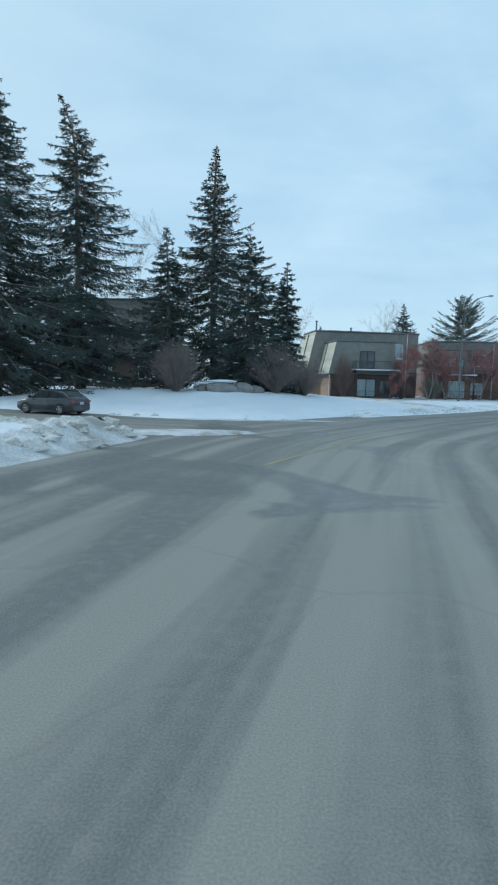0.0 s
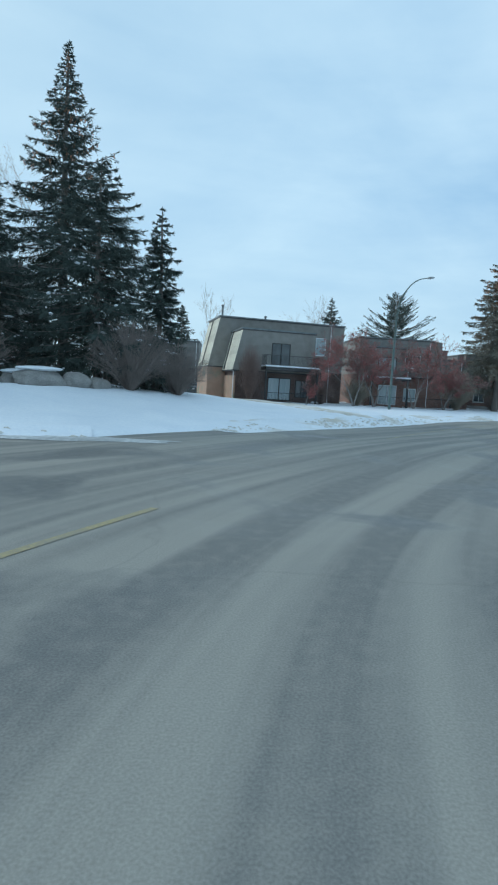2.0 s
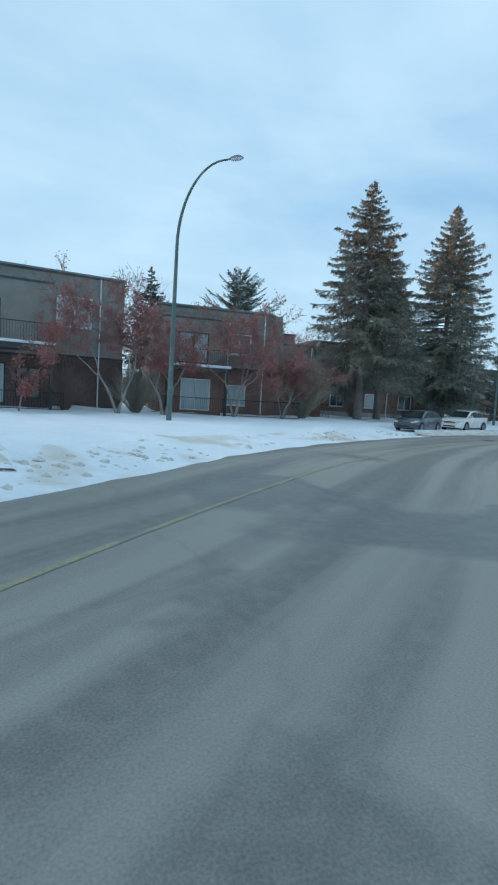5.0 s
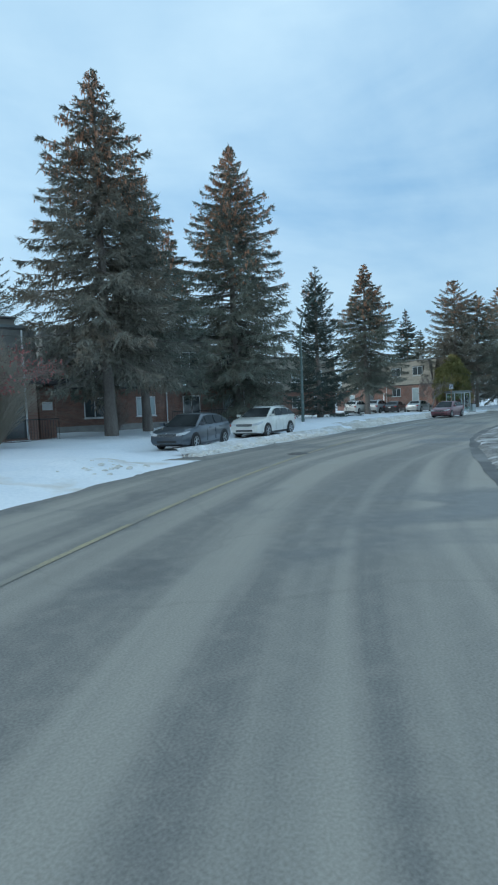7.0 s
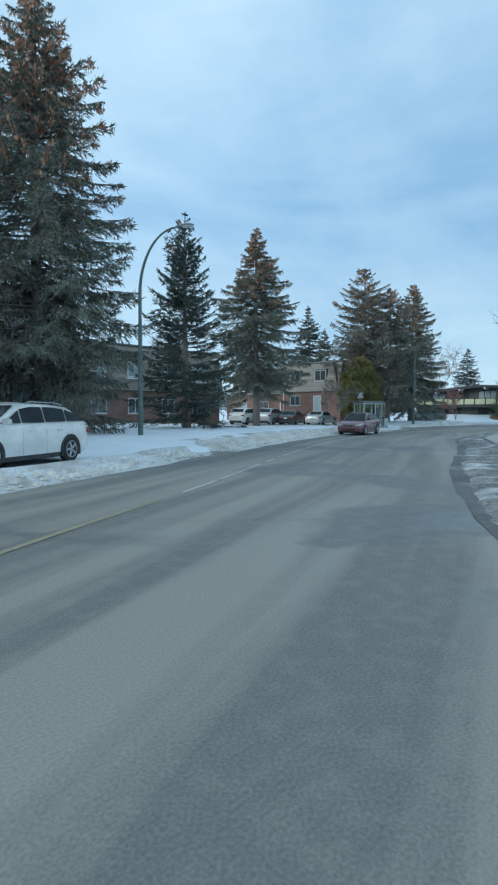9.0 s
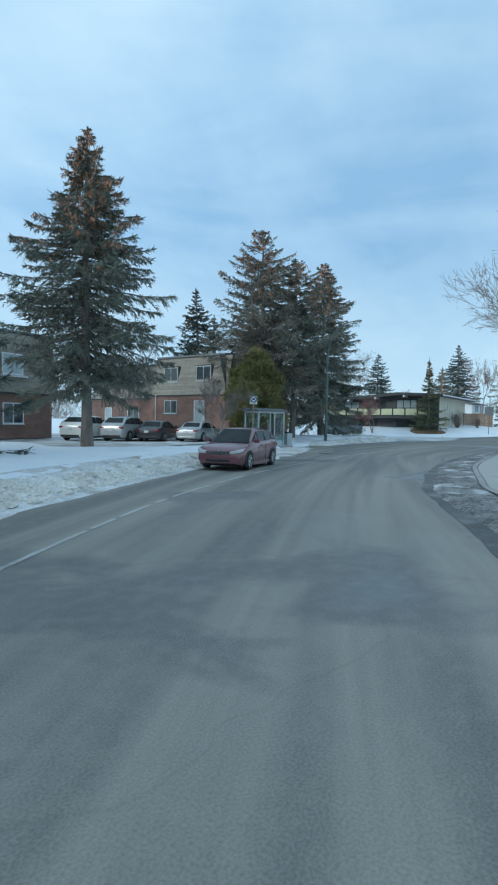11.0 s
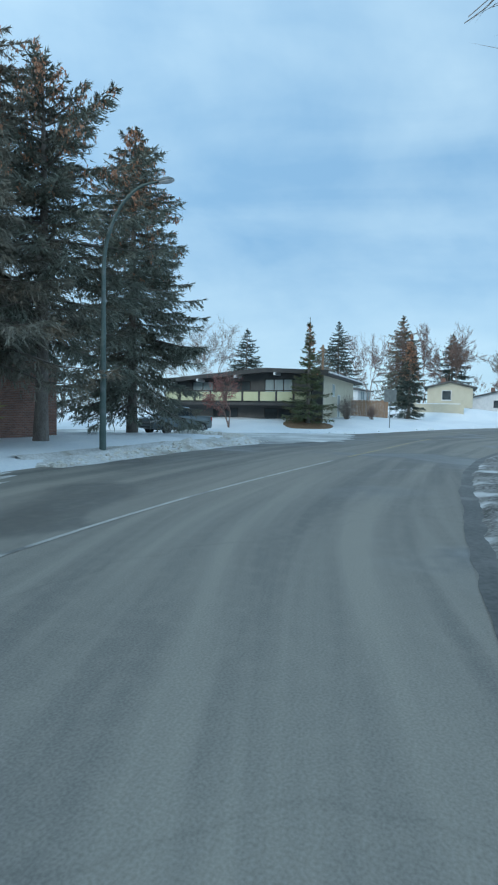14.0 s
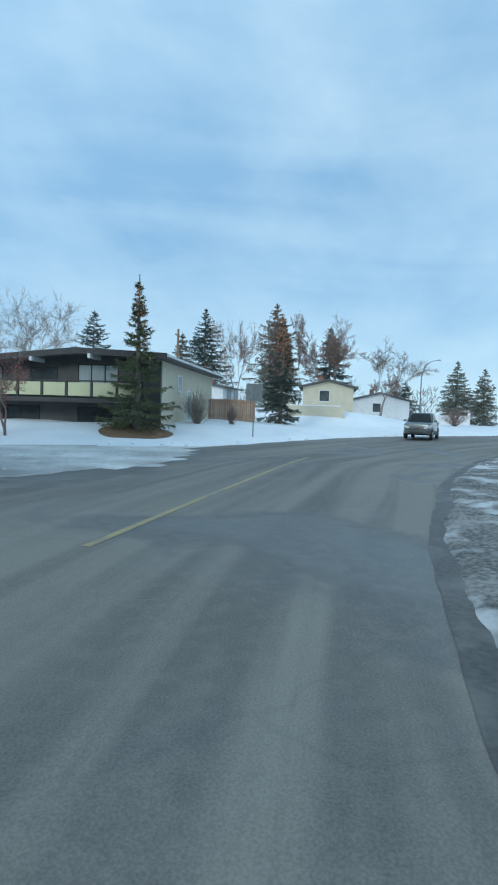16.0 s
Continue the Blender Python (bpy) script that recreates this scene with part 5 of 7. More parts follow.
def block_mansard(t, x0, x1, y0, y1, zm, zt, flare, mats, sides, seed, rows=10):
    """An upper storey whose marked sides lean in; sides: w e s n -> lean."""
    lw, le, ls, ln = (flare if s in sides else 0.0 for s in "wesn")
    core = MB()
    b = [(x0 - lw, y0 - ls, zm), (x1 + le, y0 - ls, zm), (x1 + le, y1 + ln, zm), (x0 - lw, y1 + ln, zm)]
    tp = [(x0, y0, zt), (x1, y0, zt), (x1, y1, zt), (x0, y1, zt)]
    core.loft([b, tp])
    part("upper_storey", core, mats[0], t)
    part("roof", MB().box(x0 - 0.05, x1 + 0.05, y0 - 0.05, y1 + 0.05, zt, zt + 0.14, 0.02), M_ROOFING, t)
    cap = MB()
    for bx in ((x0 - 0.1, x1 + 0.1, y0 - 0.1, y0 + 0.12), (x0 - 0.1, x1 + 0.1, y1 - 0.12, y1 + 0.1), (x0 - 0.1, x0 + 0.12, y0 + 0.12, y1 - 0.12), (x1 - 0.12, x1 + 0.1, y0 + 0.12, y1 - 0.12)):
        cap.box(*bx, zt + 0.1, zt + 0.22)
    part("parapet_cap", cap, M_STEEL, t, "pale metal parapet flashing")
    k = seed
    for s, p0, p1, n in (("w", (x0 - lw, y0 - ls), (x0 - lw, y1 + ln), (-1, 0, 0)), ("e", (x1 + le, y0 - ls), (x1 + le, y1 + ln), (1, 0, 0)),
                         ("s", (x0 - lw, y0 - ls), (x1 + le, y0 - ls), (0, -1, 0)), ("n", (x0 - lw, y1 + ln), (x1 + le, y1 + ln), (0, 1, 0))):
        if s in sides.lower():
            k += 1
            # only the west end takes the third material; the tan one has sunlight coloured in
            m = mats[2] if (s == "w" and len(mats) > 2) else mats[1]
            shingle_courses(t, (*p0, 0), (*p1, 0), zm, zt, flare, n, m, rows, k)
    soffit = MB().box(x0 - lw - 0.02, x1 + le + 0.02, y0 - ls - 0.02, y1 + ln + 0.02, zm - 0.12, zm - 0.002)
    part("soffit", soffit, M_DARKWOOD, t)


def townhouse_west():
    """Two brick townhouses with shingled mansard storeys beside the first lamp."""
    g = 0.25
    t = thing("townhouse", Matrix.Translation((1.3, 57.0, 0)) @ Matrix.Rotation(radians(12), 4, "Z") @ Matrix.Translation((-1.3, -57.0, 0)), "two-storey grey townhouse with tan-shingled end panels toned as sunlit and a brick base", "house", "townhouses")
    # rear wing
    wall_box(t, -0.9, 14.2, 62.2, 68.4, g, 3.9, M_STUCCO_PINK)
    block_mansard(t, 0.2, 14.2, 62.0, 68.4, 3.7, 8.7, 1.1, (M_SIDING, M_SIDING, M_SHINGLE_TAN_SUNLIT), "w", 3, 12)
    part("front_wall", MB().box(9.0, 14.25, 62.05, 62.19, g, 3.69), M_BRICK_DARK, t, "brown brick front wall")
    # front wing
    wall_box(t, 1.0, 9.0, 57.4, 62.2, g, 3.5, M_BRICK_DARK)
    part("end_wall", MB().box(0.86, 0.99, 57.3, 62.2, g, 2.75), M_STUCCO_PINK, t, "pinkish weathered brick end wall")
    block_mansard(t, 1.5, 9.0, 57.2, 62.0, 3.3, 7.15, 0.85, (M_SIDING, M_SIDING, M_SHINGLE_TAN_SUNLIT), "w", 9, 10)
    part("divider", slab(Vector((0.35, 59.4, 3.35)), Y, Vector((-1, 0, 0)), 0.12, 3.9, 0.03, 0.12, Vector((0.22, 0, 1)).normalized()), M_DARKWOOD, t)
    part("divider", slab(Vector((-0.95, 65.0, 3.8)), Y, Vector((-1, 0, 0)), 0.14, 4.9, 0.03, 0.12, Vector((0.22, 0, 1)).normalized()), M_DARKWOOD, t)
    # balcony with sliding doors above and below
    part("balcony", MB().box(3.5, 8.9, 55.5, 57.2, 3.45, 3.75, 0.02), M_DARKWOOD, t)
    part("snow", MB().box(3.45, 8.95, 55.45, 57.15, 3.752, 3.90, 0.05), M_SNOW, t, "snow along the balcony edge")
    rail(t, (3.55, 55.55, 0), (8.85, 55.55, 0), 3.8, 1.05, M_BLACK)
    rail(t, (3.55, 55.6, 0), (3.55, 57.1, 0), 3.8, 1.05, M_BLACK)
    rail(t, (8.85, 55.6, 0), (8.85, 57.1, 0), 3.8, 1.05, M_BLACK)
    for px in (3.6, 8.8):
        part("post", MB().box(px - 0.07, px + 0.07, 55.6, 55.74, g, 3.46), M_DARKWOOD, t)
    window(t, Vector((4.5, 57.2, 3.9)), X, -Y, 1.9, 2.2, (M_BLACK, None), 1, False, "sliding_door")
    window(t, Vector((4.3, 57.4, 0.55)), X, -Y, 2.4, 2.2, (M_BLACK, M_CURTAIN), 1, False, "sliding_door")
    window(t, Vector((7.2, 57.4, 0.9)), X, -Y, 1.3, 1.7, (M_BLACK, None), 1, False)
    rail(t, (3.0, 55.3, 0), (9.4, 55.3, 0), 0.35, 0.95, M_BLACK, 0.14, "garden_rail")
    # rear wing openings
    window(t, Vector((9.9, 62.0, 5.5)), X, -Y, 2.2, 1.9, (None, M_CURTAIN), 1)
    window(t, Vector((10.2, 62.2, 1.0)), X, -Y, 2.0, 1.6, (None, None), 1)
    downspout(t, 12.6, 61.85, 0.3, 8.7)
    for bx in ((2.2, 62.9, 1.6), (4.8, 62.9, 1.7)):
        sk = MB().box(bx[0], bx[0] + bx[2], bx[1], bx[1] + 1.0, 8.7, 9.05, 0.03)
        part("skylight", sk, M_CURTAIN, t, "low roof light")
    for vx, vy, vh in ((0.9, 64.5, 1.5), (6.2, 66.0, 0.9)):
        part("vent_pipe", MB().tube([(vx, vy, 8.7), (vx, vy, 8.7 + vh)], 0.11, 8), M_STEEL, t)
        part("vent_cap", MB().revolve([(0.18, 8.7 + vh), (0.18, 8.78 + vh), (0.04, 8.9 + vh)], 10, "z", (vx, vy, 0)), M_STEEL, t)
    downspout(t, 0.75, 57.25, 0.3, 3.2)


def townhouse_middle():
    g = 0.3
    t = thing("townhouse", pose(0, 0, 0), "two-storey brick townhouse with grey mansard and snowy balcony", "house", "townhouses")
    wall_box(t, 15.2, 25.0, 66.6, 76, g, 3.9, M_BRICK)
    block_mansard(t, 15.4, 24.2, 67.2, 76, 3.8, 8.0, 0.9, (M_SIDING, M_SHINGLE, M_SHINGLE), "es", 20, 11)
    wall_box(t, 15.2, 19.4, 62.6, 66.6, g, 3.4, M_BRICK)
    block_mansard(t, 15.3, 19.3, 62.6, 66.6, 3.4, 6.6, 0.25, (M_SIDING, M_SIDING), "s", 33, 9)
    part("balcony", MB().box(15.3, 19.6, 61.2, 62.6, 3.2, 3.42, 0.02), M_DARKWOOD, t)
    part("snow", MB().box(15.25, 19.65, 61.15, 62.5, 3.422, 3.6, 0.05), M_SNOW, t, "snow along the balcony edge")
    rail(t, (15.35, 61.25, 0), (19.55, 61.25, 0), 3.5, 1.05, M_BLACK)
    for px in (15.5, 19.4):
        part("post", MB().box(px - 0.08, px + 0.08, 61.3, 61.46, g, 3.21), M_DARKWOOD, t)
    window(t, Vector((16.3, 62.35, 3.7)), X, -Y, 2.0, 2.0, (M_BLACK, M_CURTAIN), 1, False, "sliding_door")
    window(t, Vector((16.6, 62.6, 0.6)), X, -Y, 2.0, 2.1, (M_WHITEPAINT, M_CURTAIN), 1, False, "sliding_door")
    window(t, Vector((20.6, 66.6, 1.0)), X, -Y, 1.6, 1.5, (None, M_CURTAIN), 1)
    window(t, Vector((20.6, 66.45, 4.8)), X, -Y, 1.8, 1.5, (None, None), 1)
    rail(t, (14.6, 60.6, 0), (24.4, 60.6, 0), 0.35, 1.1, M_BLACK, 0.13, "iron_fence")
    downspout(t, 19.7, 62.45, 0.4, 6.6)
    downspout(t, 23.4, 66.3, 0.4, 7.8)
    part("vent_pipe", MB().tube([(25.6, 72, 6.0), (25.6, 72, 8.4)], 0.13, 8), M_STEEL, t)
    # lower annexe
    wall_box(t, 24.4, 28.5, 67.9, 75, g, 3.4, M_BRICK)
    block_mansard(t, 24.5, 28.3, 68.2, 75, 3.4, 6.0, 0.35, (M_SIDING, M_SHINGLE), "se", 44, 8)
    part("upper_step", MB().box(25.0, 29.2, 75.2, 79, 2.0, 7.7, 0.03), M_SIDING, t)
    part("step_cap", MB().box(24.9, 29.3, 75.1, 79.1, 7.702, 7.82, 0.01), M_ROOFING, t)
    part("entry_pier", MB().box(29.0, 29.85, 69.6, 70.4, g - 0.2, 3.25, 0.01), M_BRICK, t, "brick entry pier")
    part("canopy", MB().box(27.0, 29.9, 67.0, 70.5, 3.26, 3.46, 0.02), M_DARKWOOD, t)
    window(t, Vector((26.9, 67.9, 0.5)), X, -Y, 1.0, 2.1, (M_DARKWOOD, M_WINDOW), 0, False, "door")
    rail(t, (24.4, 66.0, 0), (29.0, 66.0, 0), 0.35, 1.1, M_BLACK, 0.13, "iron_fence")
    part("wall_sign", MB().box(29.15, 29.7, 69.55, 69.59, 1.9, 2.35, 0.01), M_WHITEPAINT, t, "small plain white plate")
    downspout(t, 27.9, 67.65, 0.4, 5.9)


def townhouse_brick():
    g = 0.3
    t = thing("townhouse", pose(0, 0, 0), "long brick townhouse with a concrete footing behind spruces", "house", "townhouses")
    wall_box(t, 31.6, 47.5, 75.6, 86, g + 0.5, 3.4, M_BRICK)
    part("footing", MB().box(31.5, 47.6, 75.5, 86.1, g - 0.2, g + 0.5), M_CONCRETE, t)
    block_mansard(t, 31.9, 47.2, 76.2, 85.6, 3.4, 7.4, 0.9, (M_SHINGLE, M_SHINGLE), "swe", 55, 11)
    for k, xx in enumerate((33.4, 37.2, 41.0, 44.6)):
        window(t, Vector((xx, 75.6, 1.3)), X, -Y, 1.5, 1.4, (None, M_CURTAIN if k % 2 else None), 1)
        window(t, Vector((xx, 75.65, 4.6)), X, -Y, 1.5, 1.4, (None, None), 1)
    downspout(t, 39.6, 75.45, 0.4, 3.4)
    downspout(t, 46.6, 75.45, 0.4, 3.4)


def townhouse_far():
    g = 0.3
    t = thing("townhouse", pose(0, 0, 0), "pale grey townhouse with a shingled upper storey and snowy ledges", "house", "townhouses")
    wall_box(t, 52, 72, 91, 100, g, 3.4, M_BRICK)
    block_mansard(t, 52.4, 71.6, 91.6, 99.6, 3.4, 7.4, 0.8, (M_SHINGLE_BROWN, M_SHINGLE_BROWN), "swe", 66, 11)
    for k in range(5):
        xx = 53.5 + 3.7 * k
        window(t, Vector((xx, 91, 1.3)), X, -Y, 1.5, 1.4, (None, None), 1)
        window(t, Vector((xx, 91.05, 4.6)), X, -Y, 1.5, 1.4, (None, M_CURTAIN), 1)
        part("snow", MB().box(xx - 0.2, xx + 1.7, 90.75, 91.0, 4.42, 4.5, 0.02), M_SNOW, t, "snow on a ledge")


def townhouse_stop():
    """The townhouse behind the bus stop: front towards the car park, a darker mansard towards the road."""
    g = 0.3
    t = thing("townhouse", pose(0, -1.5, -0.1), "brick townhouse with a tall brown-shingled mansard storey", "house", "townhouses")
    W = Vector((-1, 0, 0))
    wall_box(t, 83.0, 92, 84.9, 93.6, g, 4.0, M_BRICK)
    block_mansard(t, 83.75, 91.4, 86.0, 93.6, 4.0, 7.2, 0.8, (M_SHINGLE_BROWN, M_SHINGLE, M_SHINGLE_BROWN), "ws", 77, 13)
    for yy in (87.1, 90.8):
        window(t, Vector((83.28, yy, 5.15)), Y, W, 1.6, 1.25, (M_ALU, M_WINDOW), 1, True, "dormer_window")
        part("cheek", MB().box(83.30, 84.4, yy - 0.05, yy + 1.65, 6.42, 6.50), M_DARKWOOD, t)
        part("cheek", MB().box(83.30, 84.3, yy - 0.09, yy - 0.01, 5.0, 6.42), M_DARKWOOD, t)
        part("cheek", MB().box(83.30, 84.3, yy + 1.61, yy + 1.69, 5.0, 6.42), M_DARKWOOD, t)
    window(t, Vector((83.0, 87.5, 0.75)), Y, W, 1.15, 2.75, (M_WHITEPAINT, M_CURTAIN), 0, False, "door")
    window(t, Vector((83.0, 90.6, 2.4)), Y, W, 1.5, 1.15, (M_ALU, M_WINDOW), 1)
    downspout(t, 82.8, 93.0, 0.4, 4.0, None, (-0.15, 0))
    part("chimney", MB().box(87, 87.5, 90, 90.5, 7.34, 8.2, 0.02), M_STEEL, t)
    # the next unit stands back
    wall_box(t, 85.6, 92, 93.6, 106, g, 3.9, M_BRICK)
    block_mansard(t, 86.3, 91.4, 93.7, 105, 3.9, 7.0, 0.8, (M_SHINGLE_BROWN, M_SHINGLE, M_SHINGLE_BROWN), "w", 78, 12)
    window(t, Vector((85.6, 95.0, 0.7)), Y, W, 1.05, 2.3, (M_WHITEPAINT, M_WHITEPAINT), 0, False, "door")
    window(t, Vector((85.6, 98.0, 1.7)), Y, W, 1.7, 1.3, (M_WHITEPAINT, None), 1)
    window(t, Vector((85.6, 102.0, 0.7)), Y, W, 1.05, 2.3, (M_WHITEPAINT, M_CURTAIN), 0, False, "door")


def townhouse_back():
    """Townhouses across the car park behind the first one."""
    g = 0.4
    t = thing("townhouse", pose(0, 0, 0), "dark two-storey townhouse beyond a snowy yard", "house", "townhouses")
    wall_box(t, -6.9, -3.8, 80.3, 88, g, 3.75, M_BRICK_DARK)
    block_mansard(t, -6.4, -3.75, 80.6, 88, 3.75, 7.35, 0.5, (M_SIDING, M_SHINGLE, M_SHINGLE_TAN_SUNLIT), "ws", 91, 10)
    downspout(t, -4.1, 80.1, 0.4, 7.2)
    wall_box(t, -17.5, -6.95, 83.4, 91, g, 3.75, M_BRICK_DARK)
    block_mansard(t, -17.3, -7.4, 83.6, 91, 3.75, 7.45, 0.4, (M_SIDING, M_SHINGLE), "s", 93, 10)
    part("balcony", MB().box(-10.4, -7.0, 81.8, 83.3, 3.45, 3.7, 0.02), M_DARKWOOD, t)
    rail(t, (-10.4, 81.85, 0), (-7.05, 81.85, 0), 3.7, 1.05, M_BLACK)
    for px in (-10.3, -7.1):
        part("post", MB().box(px - 0.08, px + 0.08, 81.9, 82.06, g, 3.45), M_DARKWOOD, t)
    window(t, Vector((-13.6, 83.2, 4.6)), X, -Y, 1.7, 1.6, (M_WHITEPAINT, M_CURTAIN), 1)
    window(t, Vector((-9.8, 83.4, 0.6)), X, -Y, 1.9, 2.1, (M_BLACK, None), 1, False, "sliding_door")
    window(t, Vector((-13.4, 83.4, 1.3)), X, -Y, 1.6, 1.4, (None, M_CURTAIN), 1)
    part("roof_step", MB().box(-12, -7.6, 86, 90, 7.6, 8.2, 0.02), M_SIDING, t)
    f = thing("flag", pose(-9.6, 81.7, 4.6, 0, 0, 0), "red and white flag hung from a balcony rail", "flag")
    part("pole", MB().tube([(0, 0, 0), (0.75, -0.35, 1.7)], 0.02, 6), M_WHITEPAINT, f)
    for k, m in ((0, M_TAIL), (1, M_WHITEPAINT), (2, M_TAIL)):
        rings = [[(0.75 - 0.42 * u, -0.35 + 0.1 * math.sin(u * 5) + dy, 1.68 - 0.35 * u - w) for w, dy in ((0, 0), (1.0, 0.05), (1.0, 0.062), (0, 0.012))] for u in (0.6 * k, 0.6 * k + 0.3, 0.6 * k + 0.58)]
        part("cloth", MB().loft(rings), m, f)


def townhouse_hill():
    """A tall dark house on the rise behind the snowy spruces."""
    g = 1.2
    t = thing("townhouse", pose(0, 0, 0), "tall dark-roofed townhouse half hidden behind spruces", "house", "townhouses")
    wall_box(t, -42, -17.5, 50.6, 60, g, 4.7, M_BRICK_DARK)
    block_mansard(t, -41.8, -18.2, 51.4, 59.6, 4.6, 10.9, 1.0, (M_SHINGLE, M_SHINGLE), "se", 97, 13)
    for k in range(5):
        window(t, Vector((-39.5 + 4.6 * k, 50.6, 2.2)), X, -Y, 1.6, 1.4, (None, M_CURTAIN if k % 2 else None), 1)


def split_level():
    """A wide low-gabled house on the far corner, its gable and long balcony towards the side street."""
    t = thing("house", pose(0, 0, 0), "low-gabled charcoal house with a yellow-panelled balcony and cream side wall", "house")
    x0, x1, y0, y1, yr = 117.0, 130.0, 76.6, 92.0, 81.5
    g = 0.85
    roof = lambda y: 5.45 - 0.085 * abs(y - yr) if y > yr else 5.45 - 0.05 * (yr - y)
    wall_w = MB().add([(x0, y0, g), (x0, y1, g), (x0, y1, roof(y1)), (x0, yr, roof(yr)), (x0, y0, roof(y0)),
                       (x0 + 0.25, y0, g), (x0 + 0.25, y1, g), (x0 + 0.25, y1, roof(y1)), (x0 + 0.25, yr, roof(yr)), (x0 + 0.25, y0, roof(y0))],
                      [(0, 4, 3, 2, 1), (5, 6, 7, 8, 9), (0, 1, 6, 5), (1, 2, 7, 6), (2, 3, 8, 7), (3, 4, 9, 8), (4, 0, 5, 9)])
    part("front_wall", wall_w, M_CHARCOAL, t, "charcoal board siding")
    part("side_wall", MB().box(x0 + 0.25, x1, y0, y0 + 0.25, g, roof(y0)), M_CREAM, t, "cream stucco side wall")
    part("side_wall", MB().box(x0 + 0.25, x1, y1 - 0.25, y1, g, roof(y1)), M_CREAM, t)
    part("back_wall", MB().box(x1 - 0.25, x1, y0 + 0.25, y1 - 0.25, g, 4.6), M_CREAM, t)
    # siding boards
    for k in range(1, 17):
        z = g + 0.27 * k
        if z < 5.0:
            part("siding_board", MB().box(x0 - 0.018, x0 - 0.001, y0 + 0.02, y1 - 0.02, z - 0.03, z + 0.0), M_CHARCOAL, t)
    ov = 1.3
    rf = MB()
    a = [(x0 - ov, y0 - 0.8), (x0 - ov, yr), (x0 - ov, y1 + 0.8)]
    top = [(p[0], p[1], roof(p[1]) + 0.30) for p in a]
    low = [(p[0], p[1], roof(p[1])) for p in a]
    rf.loft([top + low[::-1], [(x1 + 0.8, p[1], p[2]) for p in top + low[::-1]]])
    part("roof", rf, M_ROOFING, t)
    fas = MB()
    for p, q in ((a[0], a[1]), (a[1], a[2])):
        zs = [roof(p[1]), roof(q[1])]
        fas.add([(p[0] - 0.04, p[1], zs[0] - 0.03), (q[0] - 0.04, q[1], zs[1] - 0.03), (q[0] - 0.04, q[1], zs[1] + 0.34), (p[0] - 0.04, p[1], zs[0] + 0.34),
                 (p[0] - 0.002, p[1], zs[0] - 0.03), (q[0] - 0.002, q[1], zs[1] - 0.03), (q[0] - 0.002, q[1], zs[1] + 0.34), (p[0] - 0.002, p[1], zs[0] + 0.34)],
                [(0, 3, 2, 1), (4, 5, 6, 7), (0, 1, 5, 4), (3, 7, 6, 2), (0, 4, 7, 3), (1, 2, 6, 5)])
    part("fascia", fas, M_DARKWOOD, t)
    part("gutter", MB().tube([(x0 - ov, y0 - 0.86, roof(y0) + 0.14), (x1 + 0.8, y0 - 0.86, roof(y0) + 0.14)], 0.075, 8), M_WHITEPAINT, t)
    for yy in (77.4, 80.6, 84.4, 88.2, 91.2):
        part("rafter_end", MB().box(x0 - ov - 0.16, x0, yy - 0.09, yy + 0.09, roof(yy) - 0.26, roof(yy) - 0.005), M_WHITEPAINT, t)
    # balcony
    bz = 2.75
    bx = x0 - 1.55
    part("balcony", MB().box(bx, x0 - 0.02, 77.0, 91.6, bz - 0.28, bz, 0.02), M_DARKWOOD, t)
    yy = 77.1
    while yy < 91.3:
        part("post", MB().box(bx, bx + 0.12, yy, yy + 0.12, bz, bz + 1.0), M_DARKWOOD, t)
        if yy < 90:
            part("balcony_panel", MB().box(bx + 0.03, bx + 0.07, yy + 0.17, yy + 1.56, bz + 0.12, bz + 0.92), M_PANEL, t)
        yy += 1.6
    part("handrail", MB().box(bx - 0.02, bx + 0.14, 77.0, 91.5, bz + 0.98, bz + 1.06), M_DARKWOOD, t)
    W = Vector((-1, 0, 0))
    window(t, Vector((x0, 79.3, bz + 0.05)), Y, W, 2.7, 2.1, (M_BLACK, M_CURTAIN), 2, False, "patio_door")
    window(t, Vector((x0, 83.4, bz + 0.25)), Y, W, 1.9, 1.7, (M_BLACK, M_WINDOW), 1)
    window(t, Vector((x0, 87.2, bz + 0.25)), Y, W, 2.2, 1.7, (M_BLACK, M_CURTAIN), 1)
    window(t, Vector((x0, 79.4, 1.15)), Y, W, 2.6, 1.1, (M_BLACK, M_WINDOW), 1)
    window(t, Vector((x0, 84.6, 1.15)), Y, W, 2.6, 1.1, (M_BLACK, M_WINDOW), 1)
    window(t, Vector((120.4, y0, 3.5)), X, -Y, 0.9, 1.1, (M_WHITEPAINT, M_CURTAIN), 0)
    window(t, Vector((122.6, y0, 1.5)), X, -Y, 1.0, 2.2, (M_WHITEPAINT, M_CURTAIN), 0, False, "side_door")


